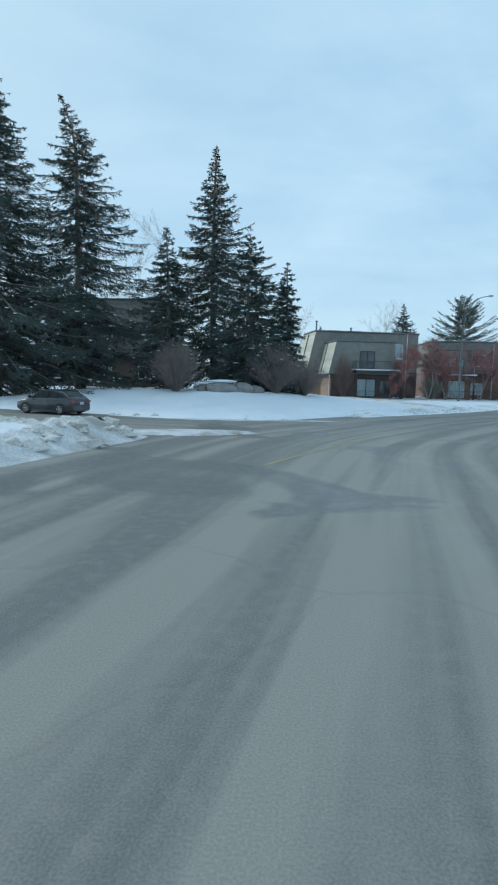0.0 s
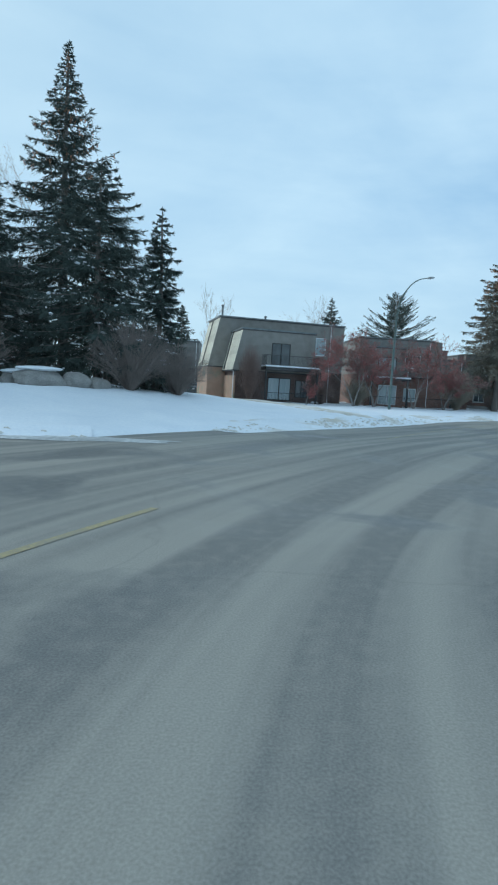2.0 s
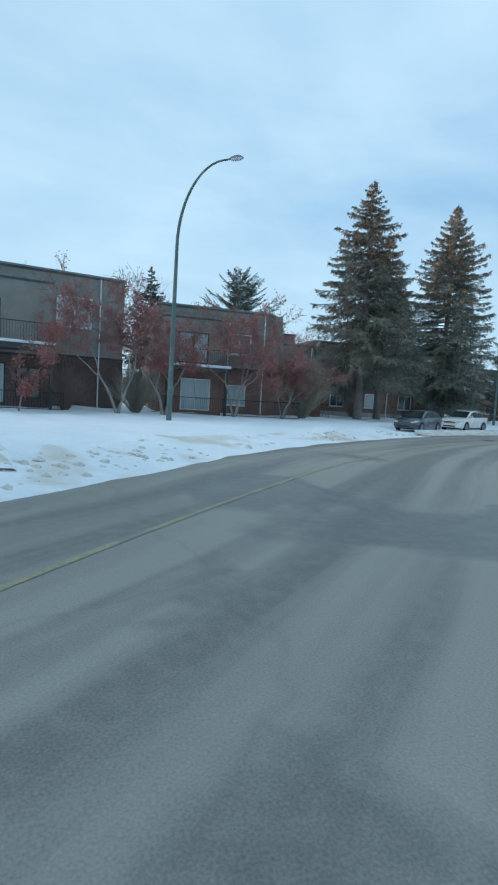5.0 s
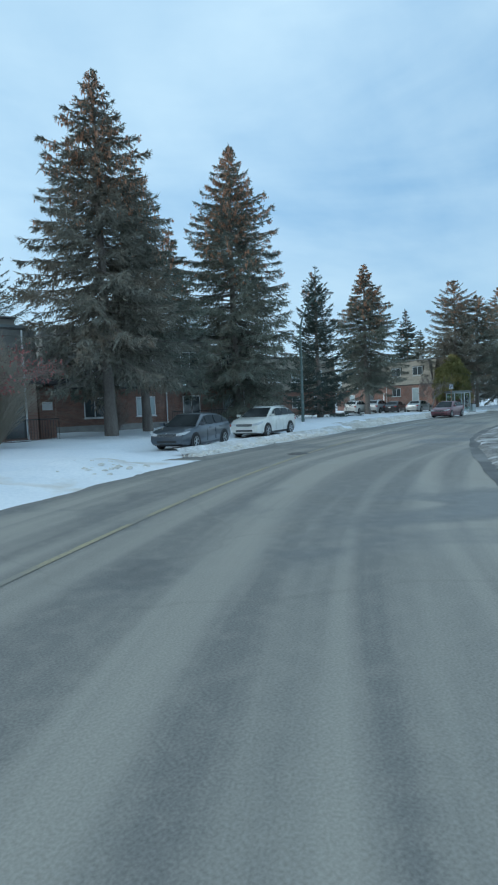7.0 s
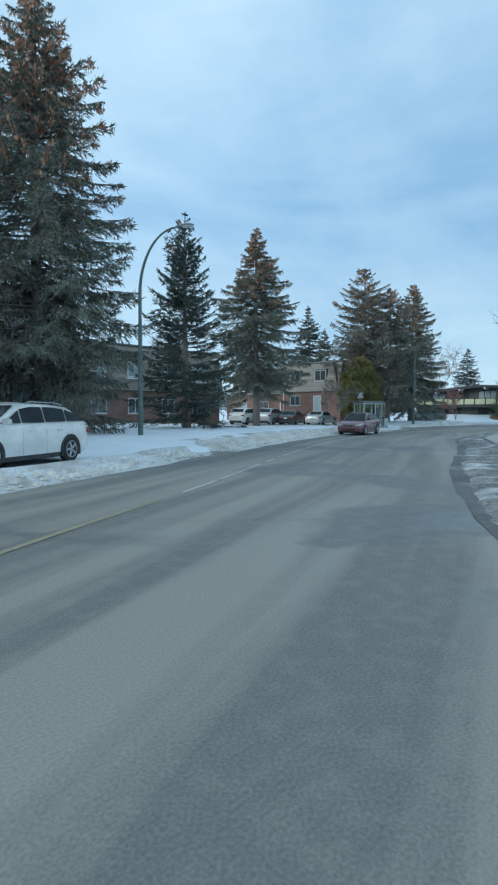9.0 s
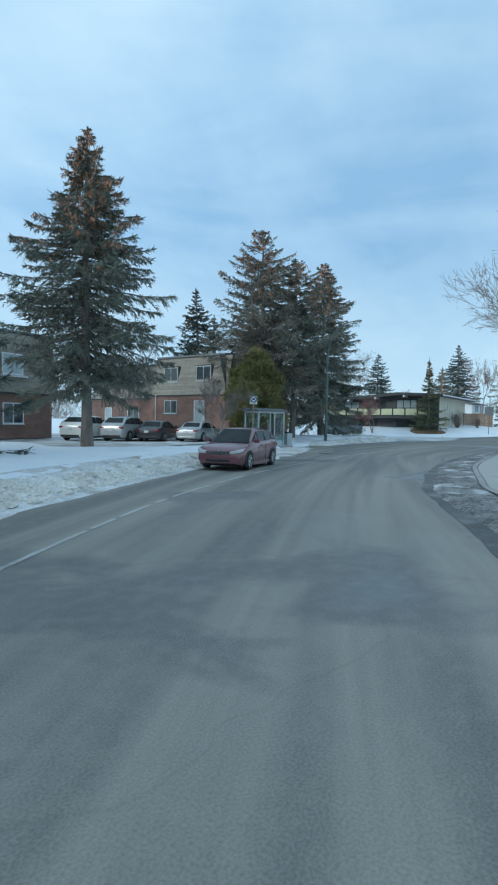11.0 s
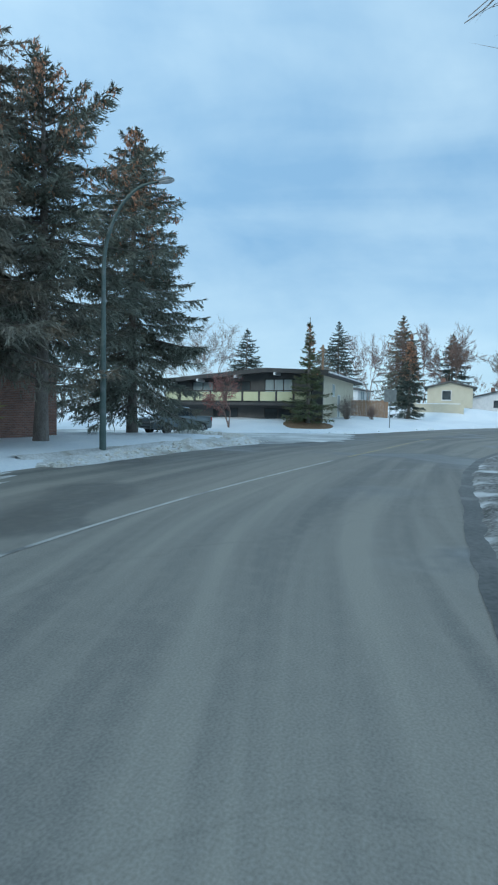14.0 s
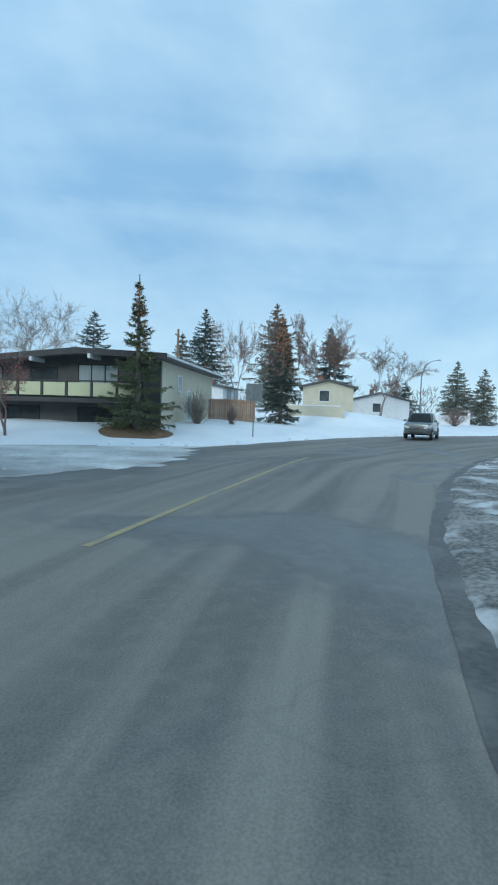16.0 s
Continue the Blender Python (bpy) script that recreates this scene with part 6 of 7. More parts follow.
def cedar_fence(p0, p1, h, label, mat, plank=0.16):
    p0, p1 = Vector((*p0, 0)), Vector((*p1, 0))
    L = (p1 - p0).length
    u = (p1 - p0).normalized()
    z0 = gz(p0.x, p0.y)
    t = thing("wooden_fence", Matrix.Translation((p0.x, p0.y, z0)) @ Matrix.Rotation(math.atan2(u.y, u.x), 4, "Z"), label, "fence")
    n = int(L / plank)
    me = MB().box(0, plank - 0.012, -0.012, 0.012, -0.3, h, 0.004).mesh("board", mat)
    for k in range(n):
        share("board", me, t, Matrix.Translation((k * plank, 0, 0.02 * math.sin(k * 1.7))))
    k = 0.0
    while k <= L:
        part("post", MB().box(k - 0.05, k + 0.05, 0.012, 0.11, -0.4, h + 0.05), mat, t)
        k += 2.4
    for zz in (0.3, h - 0.3):
        part("rail", MB().box(0, L, 0.013, 0.055, zz, zz + 0.09), mat, t)
    return t


def far_bungalow(x, y, rz, label, w=9.0, d=8.0, h=2.9, rise=1.2, wall=None):
    t = thing("bungalow", pose(x, y, gz(x, y) - 0.1, 0, 0, rz), label, "house", "far houses")
    wall = wall or M_CREAM
    g = MB()
    g.add([(-w / 2, -d / 2, 0), (w / 2, -d / 2, 0), (w / 2, d / 2, 0), (-w / 2, d / 2, 0), (-w / 2, -d / 2, h), (w / 2, -d / 2, h), (w / 2, d / 2, h), (-w / 2, d / 2, h), (-w / 2, 0, h + rise), (w / 2, 0, h + rise)],
          [(0, 1, 5, 4), (2, 3, 7, 6), (1, 2, 6, 9, 5), (3, 0, 4, 8, 7)])
    part("wall", g, wall, t)
    for s in (-1, 1):
        r = MB()
        e = 0.5
        sl = rise / (d / 2)
        pts = [(-w / 2 - e, 0, h + rise + 0.05), (w / 2 + e, 0, h + rise + 0.05), (w / 2 + e, s * (d / 2 + e), h - sl * e + 0.05), (-w / 2 - e, s * (d / 2 + e), h - sl * e + 0.05)]
        r.loft([pts, [(p[0], p[1], p[2] + 0.18) for p in pts]])
        part("roof", r, M_ROOFING, t)
    window(t, Vector((-w / 2, 1.0, 1.0)), Vector((0, -1, 0)), Vector((-1, 0, 0)), 1.2, 1.3, (M_WHITEPAINT, None), 0)
    for xx in (-w / 2 + 1, 0.8):
        window(t, Vector((xx, -d / 2, 1.0)), X, -Y, 1.6, 1.3, (M_WHITEPAINT, M_CURTAIN), 1)
    part("chimney", MB().box(0.6, 1.2, 0.6, 1.2, h, h + rise + 0.9, 0.02), M_BRICK, t)
    return t


# ---------------------------------------------------------------- street furniture
def bus_shelter():
    a = math.degrees(math.atan2(-1.2, 2.62))
    t = thing("bus_shelter", pose(78.05, 78.3, 0.12, 0, 0, -14.0), "aluminium and glass bus shelter on the snowy kerb", "bus shelter")
    w, d, h = 2.3, 1.35, 2.28
    for px, py in ((0, 0), (w, 0), (0, -d), (w, -d), (w / 2, 0), (w * 0.62, -d)):
        part("post", MB().box(px - 0.04, px + 0.04, py - 0.04, py + 0.04, 0, h, 0.008), M_ALU, t)
    for b in ((-0.04, w + 0.04, -0.035, 0.035), (-0.04, w + 0.04, -d - 0.035, -d + 0.035), (-0.035, 0.035, -d, 0), (w - 0.035, w + 0.035, -d, 0)):
        part("beam", MB().box(*b, h - 0.09, h, 0.006), M_ALU, t)
    rf = MB()
    rings = []
    for k in range(9):
        u = k / 8
        yy = 0.18 + (-d - 0.36) * u
        zz = h + 0.02 + 0.16 * math.sin(math.pi * u)
        rings.append([(-0.2, yy, zz), (w + 0.2, yy, zz), (w + 0.2, yy, zz + 0.05), (-0.2, yy, zz + 0.05)])
    rf.loft(rings)
    part("roof", rf, M_STEEL, t, "curved grey roof")
    for b in ((0.05, w / 2 - 0.05, -0.008, 0.008), (w / 2 + 0.05, w - 0.05, -0.008, 0.008), (w * 0.62 + 0.05, w - 0.05, -d - 0.008, -d + 0.008)):
        part("pane", MB().box(*b, 0.22, h - 0.12), M_CLEAR, t).visible_shadow = False
    for px in (0, w):
        part("pane", MB().box(px - 0.008, px + 0.008, -d + 0.06, -0.06, 0.22, h - 0.12), M_CLEAR, t).visible_shadow = False
    for zz in (0.2, 1.0):
        part("rail", MB().box(0.04, w - 0.04, -0.02, 0.02, zz - 0.03, zz + 0.02), M_ALU, t)
    part("bench", MB().box(0.3, 1.8, -0.5, -0.15, 0.43, 0.49, 0.02), M_STEEL, t)
    for px in (0.45, 1.6):
        part("bench_leg", MB().box(px, px + 0.06, -0.45, -0.2, 0, 0.43), M_STEEL, t)
    part("notice_board", MB().box(w - 0.07, w - 0.02, -1.05, -0.35, 0.8, 1.9, 0.01), M_PLASTIC, t, "dark timetable panel")
    part("slab", MB().box(-0.4, w + 0.4, -d - 0.5, 0.3, -0.25, 0.0, 0.02), M_CONCRETE, t)
    b = thing("litter_bin", pose(80.75, 76.6, 0.1, 0, 0, -14), "grey metal litter bin beside the bus shelter", "bin")
    part("bin", MB().box(-0.25, 0.25, -0.25, 0.25, 0, 0.85, 0.04), M_ALU, b)
    part("lid", MB().box(-0.28, 0.28, -0.28, 0.28, 0.852, 0.95, 0.03), M_PLASTIC, b)
    s = thing("bus_stop_sign", pose(77.3, 77.15, gz(77.3, 77.15) - 0.05, 0, 0, -40), "blue and white bus stop sign on a brown post", "sign")
    part("post", MB().box(-0.035, 0.035, -0.03, 0.03, 0, 3.15, 0.006), M_WOODFENCE, s)
    part("plate", MB().box(-0.24, 0.24, -0.05, -0.031, 2.62, 3.15, 0.01), M_WHITEPAINT, s)
    part("panel", MB().box(-0.21, 0.21, -0.056, -0.051, 2.78, 3.12), M_BLUE, s, "blue panel")
    part("disc", MB().revolve([(0.0, 0.0), (0.145, 0.0), (0.145, 0.004), (0.0, 0.004)], 24, "y", (0, -0.060, 2.95)), M_WHITEPAINT, s, "white disc")
    part("bus_symbol", MB().box(-0.085, 0.085, -0.066, -0.061, 2.89, 3.01, 0.0), M_BLUE, s, "navy bus pictogram")
    part("bar", MB().box(-0.17, 0.17, -0.055, -0.051, 2.68, 2.73), M_PLASTIC, s)


def street_sign(x, y, rz, h, w, hh, label, mat=None):
    t = thing("street_sign", pose(x, y, gz(x, y) - 0.05, 0, 0, rz), label, "sign")
    part("post", MB().tube([(0, 0, 0), (0, 0, h)], 0.035, 8), M_STEEL, t)
    part("plate", MB().box(0.036, 0.048, -w / 2, w / 2, h - hh, h, 0.004), mat or M_ALU, t)
    for z in (h - 0.25, h - hh + 0.25):
        part("bracket", MB().box(-0.03, 0.036, -0.06, 0.06, z - 0.03, z + 0.03), M_STEEL, t)
    return t


# ---------------------------------------------------------------- place the buildings
townhouse_west()
townhouse_middle()
townhouse_brick()
townhouse_far()
townhouse_stop()
townhouse_back()
townhouse_hill()
split_level()
cedar_fence((128.8, 77.6), (130.2, 72.8), 1.7, "weathered cedar board fence beside the cream house", M_WOODFENCE)
far_bungalow(150.5, 67.4, 2, "cream bungalow with a low gable roof and white window", 8.0, 5.6, 2.6, 0.7)
far_bungalow(167.0, 60.5, 0, "pale grey bungalow behind bare trees", 9, 8, 2.6, 1.0, M_WHITEPAINT)
far_bungalow(150.0, 81.0, -10, "small white-roofed shed behind the fence", 5, 4, 2.3, 0.4, M_WHITEPAINT)

# ---------------------------------------------------------------- lamps and signs
street_lamp(14.36, 51.15, 2.2, -1.85, "tall curved street lamp with green pole in snow", M_LAMPGREEN)
street_lamp(48.3, 70.15, 1.2, -2.6, "tall curved street lamp beside the parked white car", M_LAMPGREEN, 9.7, 2.6)
street_lamp(87.3, 77.0, 0.1, -2.9, "tall curved street lamp near the bus shelter", M_LAMPGREEN, 9.6, 2.7)
street_lamp(166, 54.6, -1.5, -2.4, "far curved street lamp along the road", M_STEEL, 10.9, 2.7)
bus_shelter()
street_sign(118.2, 71.0, 10, 3.4, 1.0, 1.05, "plain grey back of a square road sign on a steel post", M_STEEL)

# ---------------------------------------------------------------- vehicles
car("hatchback", pose(33.0, 59.75, 0.03, 0, 0, 212), "dark grey hatchback parked against the snow bank", P_GREY, 4.50, 1.76, 1.46, "hatch", 0.17, 0.32)
car("crossover", pose(39.6, 63.35, 0.03, 0, 0, 206), "pearl white crossover parked in ploughed snow", P_WHITE, 4.80, 1.90, 1.61, "suv", 0.2, 0.36)
car("sedan", pose(78.9, 82.9, 0.235, 0, 0, 14), "silver sedan parked beside the bare crab tree", P_SILVER, 4.7, 1.8, 1.42, "sedan", 0.17, 0.32)
car("sedan", pose(76.7, 84.9, 0.235, 0, 0, 22), "black sedan parked in the car park row", P_BLACK, 4.7, 1.82, 1.43, "sedan", 0.17, 0.32)
car("crossover", pose(74.8, 86.2, 0.235, 0, 0, 20), "silver crossover parked in the car park row", P_SILVER, 4.65, 1.85, 1.68, "suv", 0.2, 0.35)
car("crossover", pose(72.9, 88.0, 0.235, 0, 0, 20), "white crossover parked at the end of the row", P_WHITE, 4.6, 1.85, 1.68, "suv", 0.2, 0.35)
car("hatchback", pose(65.3, 69.35, 0.02, 0, 0, 195), "dusty maroon hatchback standing in the oncoming lane", P_RED, 4.4, 1.74, 1.46, "hatch", 0.16, 0.32)
car("pickup_truck", pose(105.0, 84.2, 0.18, 0, 0, 163), "slate grey pickup truck parked behind the big spruce", P_TRUCK, 5.7, 1.98, 1.92, "pickup", 0.32, 0.40, "truck")
car("hatchback", pose(-18.6, 22.5, 0.0, 0, 0, 161), "dark hatchback parked on the side street", P_BLACK, 4.3, 1.78, 1.46, "hatch", 0.16, 0.32)
car("sedan", pose(-7.0, 76.0, 0.35, 0, 0, 100), "blue car parked beside the townhouse", P_BLUE, 4.5, 1.78, 1.45, "hatch", 0.17, 0.32)
car("sedan", pose(-4.3, 75.0, 0.35, 0, 0, 100), "grey car parked beside the townhouse", P_TEAL, 4.5, 1.78, 1.45, "hatch", 0.17, 0.32)
car("pickup_truck", pose(127.9, 59.6, float(rise(127.9)), 0, 0, 164), "grey-green pickup truck standing in the oncoming lane", P_TEAL, 5.6, 1.98, 1.95, "pickup", 0.34, 0.41, "truck")

# ---------------------------------------------------------------- trees
spruce(-28.5, 34.0, 27.0, 6.6, 1, M_NEEDLE_DARK, "huge dark spruce with snow on its drooping branches", 0.6, 0.42, 1.0, 0, 1.0, ragged=0.25, gaps=0.2)
spruce(-23.0, 38.2, 26.0, 5.5, 2, M_NEEDLE_DARK, "tall dark spruce with a crooked bare tip", 1.8, 0.42, 1.0, 0.1, 1.0, crook=1.4, gaps=0.2)
spruce(-15.7, 40.4, 15.8, 3.0, 3, M_NEEDLE_DARK, "small dark spruce between two taller ones", 0.8, 0.35, 1.0, 0, 1.0, gaps=0.2)
spruce(-11.8, 44.6, 24.5, 4.7, 4, M_NEEDLE_DARK, "tall narrow dark spruce with upswept branches", 1.6, 0.30, 1.0, 0.1, 1.0, shape=0.95, gaps=0.2)
spruce(-7.9, 38.2, 14.6, 3.9, 5, M_NEEDLE_DARK, "dense dark spruce on the snowy rise", 1.2, 0.35, 1.1, 0, 1.0, gaps=0.16, shape=0.75)
spruce(-4.75, 41.1, 13.0, 1.9, 6, M_NEEDLE_DARK, "slender dark spruce with snowy low branches", 0.3, 0.4, 1.2, 0, 1.6, ragged=0.3, gaps=0.12, shape=0.8)
spruce(32.1, 67.2, 19.5, 4.3, 7, M_NEEDLE_GREY, "large grey-green spruce with a bare lower trunk", 4.0, 0.34, 1.1, 0.5, 0.1, ragged=0.16, shape=0.80, gaps=0.10, base=0.85)
spruce(35.6, 70.2, 16.8, 3.1, 8, M_NEEDLE, "spruce crowded between two larger ones", 3.8, 0.36, 1.0, 0.4, 0.1, shape=0.75, gaps=0.1, base=0.85)
spruce(41.5, 77.5, 16.0, 2.8, 9, M_NEEDLE, "spruce standing behind the parked cars", 3.4, 0.36, 1.0, 0.6, 0.1, shape=0.8, gaps=0.2)
spruce(45.9, 75.3, 22.3, 4.9, 10, M_NEEDLE, "tall spruce heavy with brown cones", 1.6, 0.36, 1.1, 0.95, 0.1, shape=0.85, gaps=0.08, lift=0.08)
spruce(57.1, 77.8, 14.8, 3.4, 11, M_NEEDLE_DARK, "medium dark spruce with upswept tip", 0.9, 0.15, 1.0, 0.05, 0.2, shape=0.85, gaps=0.06, lift=0.35, whorl=0.66, base=0.9)
spruce(67.2, 80.9, 17.0, 3.7, 12, M_NEEDLE, "spruce with a brown cone-laden top", 3.6, 0.30, 1.2, 0.8, 0.1, shape=0.8, gaps=0.06, ragged=0.14, base=0.6)
spruce(96.6, 99.4, 17.1, 3.4, 13, M_NEEDLE_DARK, "dark spruce behind the townhouse", 1.0, 0.35, 0.8, 0.1)
spruce(85.5, 82.3, 17.3, 4.5, 14, M_NEEDLE_GREY, "broad ragged spruce behind the bus shelter", 3.4, 0.30, 1.15, 0.55, ragged=0.20, shape=0.66, gaps=0.12, lift=0.16, whorl=0.8)
spruce(87.9, 80.5, 15.2, 3.9, 34, M_NEEDLE, "ragged spruce crowding a broader one", 4.2, 0.30, 1.1, 0.45, ragged=0.22, shape=0.6, gaps=0.12, lift=0.14, whorl=0.75)
spruce(97.5, 82.8, 17.7, 3.7, 15, M_NEEDLE, "dense spruce with cones at its tip", 1.9, 0.34, 1.1, 0.6, shape=0.58, gaps=0.08, whorl=0.66, base=0.85)
spruce(91.5, 92.0, 12.5, 2.2, 16, M_NEEDLE, "smaller spruce behind the broad one", 1.0, 0.35, 0.8)
spruce(115.0, 77.3, 9.9, 2.0, 17, M_NEEDLE_GREEN, "young green spruce on a mulch bed", 0.25, 0.10, 1.15, 0.2, spray=0.8, shape=1.25, gaps=0.12, whorl=0.62, lift=0.12, base=1.0, group="young spruces")
spruce(131.6, 70.9, 10.9, 1.9, 18, M_NEEDLE_DARK, "slim spruce with a brown dead top by the kerb", 0.2, 0.2, 1.15, 0.9, spray=0.85, shape=1.15, whorl=0.6, base=1.0, group="young spruces")
spruce(17.7, 97.6, 17.5, 3.2, 21, M_NEEDLE_DARK, "dark spruce far behind the townhouses", 1.0, 0.35, 0.7)
spruce(31.5, 105.5, 19.9, 5.0, 22, M_NEEDLE_DARK, "round-topped dark pine behind the townhouses", 5.0, 0.05, 1.0, ragged=0.30, shape=0.42, gaps=0.08, lift=0.30, whorl=0.8)
spruce(-7.5, 96.0, 14.5, 3.6, 23, M_NEEDLE_DARK, "dark spruce beyond the car park", 1.0, 0.35, 0.7)
spruce(3.0, 116.0, 15.0, 2.6, 24, M_NEEDLE_DARK, "far dark spruce behind the roofs", 1.0, 0.35, 0.5)
spruce(167, 87, 18.6, 4.0, 25, M_NEEDLE_DARK, "dark spruce behind the cream house", 1.0, 0.3, 0.7)
spruce(159.9, 75.3, 17.8, 3.6, 26, M_NEEDLE, "tall spruce behind bare birches", 1.0, 0.35, 0.8, 0.3)
spruce(161, 67.5, 14.8, 2.8, 27, M_NEEDLE_DARK, "dark spruce among bare birches", 1.0, 0.35, 0.7, 0.2)
spruce(158, 101, 16.5, 4.0, 28, M_NEEDLE_DARK, "dark spruce behind the split-level house", 1.0, 0.35, 0.7)
spruce(183.7, 46.2, 13.0, 2.9, 29, M_NEEDLE, "far spruce along the road", 0.4, 0.35, 0.8)
spruce(182.8, 41.8, 11.6, 2.4, 30, M_NEEDLE, "far spruce along the road", 0.4, 0.35, 0.8)
spruce(186, 54.5, 9.6, 2.0, 31, M_NEEDLE_DARK, "far dark spruce behind shrubs", 1.0, 0.35, 0.7)
spruce(152, 86, 12.5, 2.2, 32, M_NEEDLE_GREY, "grey-green spruce behind the fence", 1.0, 0.35, 0.7)
cedar(82.2, 80.4, 7.4, 2.5, 33, M_NEEDLE_OLIVE, "rounded olive-green cedar behind the bus shelter")

bare_tree(12.3, 55.6, 7.7, 41, "crab apple tree with clusters of red berries", levels=6, kids=(2, 2), width=0.56, spread=0.95, twig=M_REDTWIG, twigs=1.35, berries=1.7, name="crab_apple_tree", group="crab apple trees", stems=2, lean=0.25, first=0.26)
bare_tree(19.7, 59.9, 7.6, 42, "crab apple tree thick with red berries", levels=6, kids=(2, 2), width=0.62, spread=1.0, twig=M_REDTWIG, twigs=1.35, berries=2.0, name="crab_apple_tree", group="crab apple trees", stems=3, lean=0.3, first=0.25)
bare_tree(23.2, 60.6, 5.2, 43, "low crab apple tree with dull red berries", levels=6, kids=(2, 2), width=0.60, spread=0.95, twig=M_REDTWIG, twigs=1.35, berries=1.3, name="crab_apple_tree", group="crab apple trees", stems=3, lean=0.4, first=0.22)
bare_tree(7.6, 55.0, 2.9, 44, "small young crab tree by the balcony", levels=4, twig=M_REDTWIG, berries=0.25, name="crab_apple_tree", group="crab apple trees", first=0.35)
bare_tree(15.0, 58.2, 6.4, 45, "crab apple tree by the iron fence", levels=6, kids=(2, 2), width=0.58, spread=0.95, twig=M_REDTWIG, twigs=1.35, berries=1.4, name="crab_apple_tree", group="crab apple trees", stems=2, lean=0.3, first=0.25)
bare_tree(76.3, 79.2, 4.8, 46, "bare spreading crab tree beside the silver sedan", levels=5, kids=(2, 3), width=0.5, stems=2, lean=0.3, first=0.22)
bare_tree(84.3, 97.0, 10.8, 47, "bare upright tree in front of the brick townhouse", levels=6, kids=(2, 2), first=0.22, spread=0.4, stems=3, lean=0.2, width=0.28)
bare_tree(78.6, 90.2, 7.6, 64, "bare twiggy tree beside the parked cars", levels=6, kids=(2, 2), first=0.22, spread=0.6, stems=2, lean=0.25, width=0.42)
bare_tree(110.5, 82.6, 5.0, 48, "small reddish bare tree before the balcony", levels=5, kids=(2, 3), width=0.5, twig=M_REDTWIG, berries=0.3, stems=2, lean=0.3, first=0.22, mat=M_REDTWIG)
bare_tree(80.8, 60.2, 15.5, 49, "tall bare tree with pale branches over the road", levels=6, kids=(2, 3), spread=0.72, first=0.15, width=0.335, up=0.07, stems=3, lean=0.45, rad=0.30, twigs=1.3)
bare_tree(139.5, 102, 14.0, 50, "large bare tree behind the split-level house", levels=6, spread=0.75, kids=(2, 2), width=0.46, first=0.22)
bare_tree(147.5, 102, 16.2, 51, "large bare tree behind the split-level house", levels=6, spread=0.7, kids=(2, 2), width=0.40, first=0.24)
bare_tree(17, 126, 23.5, 52, "bare tree above the townhouse roofs", levels=5, kids=(2, 3), spread=0.6)
bare_tree(-6, 112, 20.5, 53, "bare tree beyond the car park", levels=5, kids=(2, 3), spread=0.6)
bare_tree(-23.5, 63, 23, 54, "bare tree behind the dark spruces", levels=5, kids=(2, 3), spread=0.6)
bare_tree(156, 71.5, 13.0, 55, "brownish bare birch beside spruces", levels=6, spread=0.6, twig=M_REDTWIG, mat=M_REDTWIG, twigs=1.7, stems=2, lean=0.25, kids=(2, 2), width=0.42)
bare_tree(155, 67.0, 13.3, 56, "brownish bare birch beside spruces", levels=6, spread=0.6, twig=M_REDTWIG, mat=M_REDTWIG, twigs=1.7, stems=2, lean=0.25, kids=(2, 2), width=0.42)
bare_tree(148, 78, 11, 57, "brownish bare tree behind the fence", levels=5, spread=0.45, twig=M_REDTWIG, stems=2, lean=0.2, kids=(2, 3))
bare_tree(156.5, 60.8, 9.8, 58, "spreading bare tree along the road", levels=6, spread=0.75, kids=(2, 2), width=0.6, first=0.2)
bare_tree(172, 56.5, 8, 59, "far reddish bare tree beside the road", levels=5, spread=0.6, twig=M_REDTWIG, kids=(2, 3))
bare_tree(170, 59.5, 8.5, 60, "far reddish bare tree by the road", levels=5, spread=0.6, twig=M_REDTWIG, kids=(2, 3))
bare_tree(120, 108, 14, 61, "bare tree behind the split-level roof", levels=5, kids=(2, 3), spread=0.6)
bare_tree(56, 110, 14, 62, "bare tree behind the far townhouse", levels=5, kids=(2, 3), spread=0.6)
bare_tree(76, 104, 11, 63, "bare tree by the car park", levels=5, kids=(2, 3), spread=0.5)

shrub(-13.05, 32.1, 4.1, 2.5, 71, "round bare multi-stemmed bush in snow", 620)
shrub(-5.4, 35.2, 4.2, 2.8, 72, "grey bare bush under the spruces", 520)
shrub(-3.0, 37.6, 3.3, 2.4, 73, "grey bare bush under the spruces", 420)
shrub(25.3, 62.4, 4.6, 2.1, 74, "tall dense bare bush beside the brick entry", 1100, M_TANTWIG)
shrub(9.6, 58.2, 2.6, 1.6, 75, "bare bush before the brown brick wall", 200, M_REDTWIG)
shrub(2.3, 56.0, 5.4, 1.5, 76, "tall bare bush against the brown brick wall", 420, M_REDTWIG)
shrub(13.5, 59.5, 2.9, 1.8, 77, "bare hedge bush by the fence", 420, M_TANTWIG)
shrub(120.5, 75.2, 2.2, 1.3, 78, "bare bush at the house corner", 140)
shrub(123.5, 73.4, 1.3, 0.6, 79, "small bush in the snow mound", 60, M_REDTWIG)
shrub(172.5, 48.4, 3.2, 2.9, 80, "far round tan bush by the road", 260, M_REDTWIG)
shrub(34.8, 73.6, 2.6, 1.4, 81, "bare bush against the brick wall", 120)
shrub(43.5, 74.5, 1.6, 1.2, 82, "low dark bush by the footing", 120)


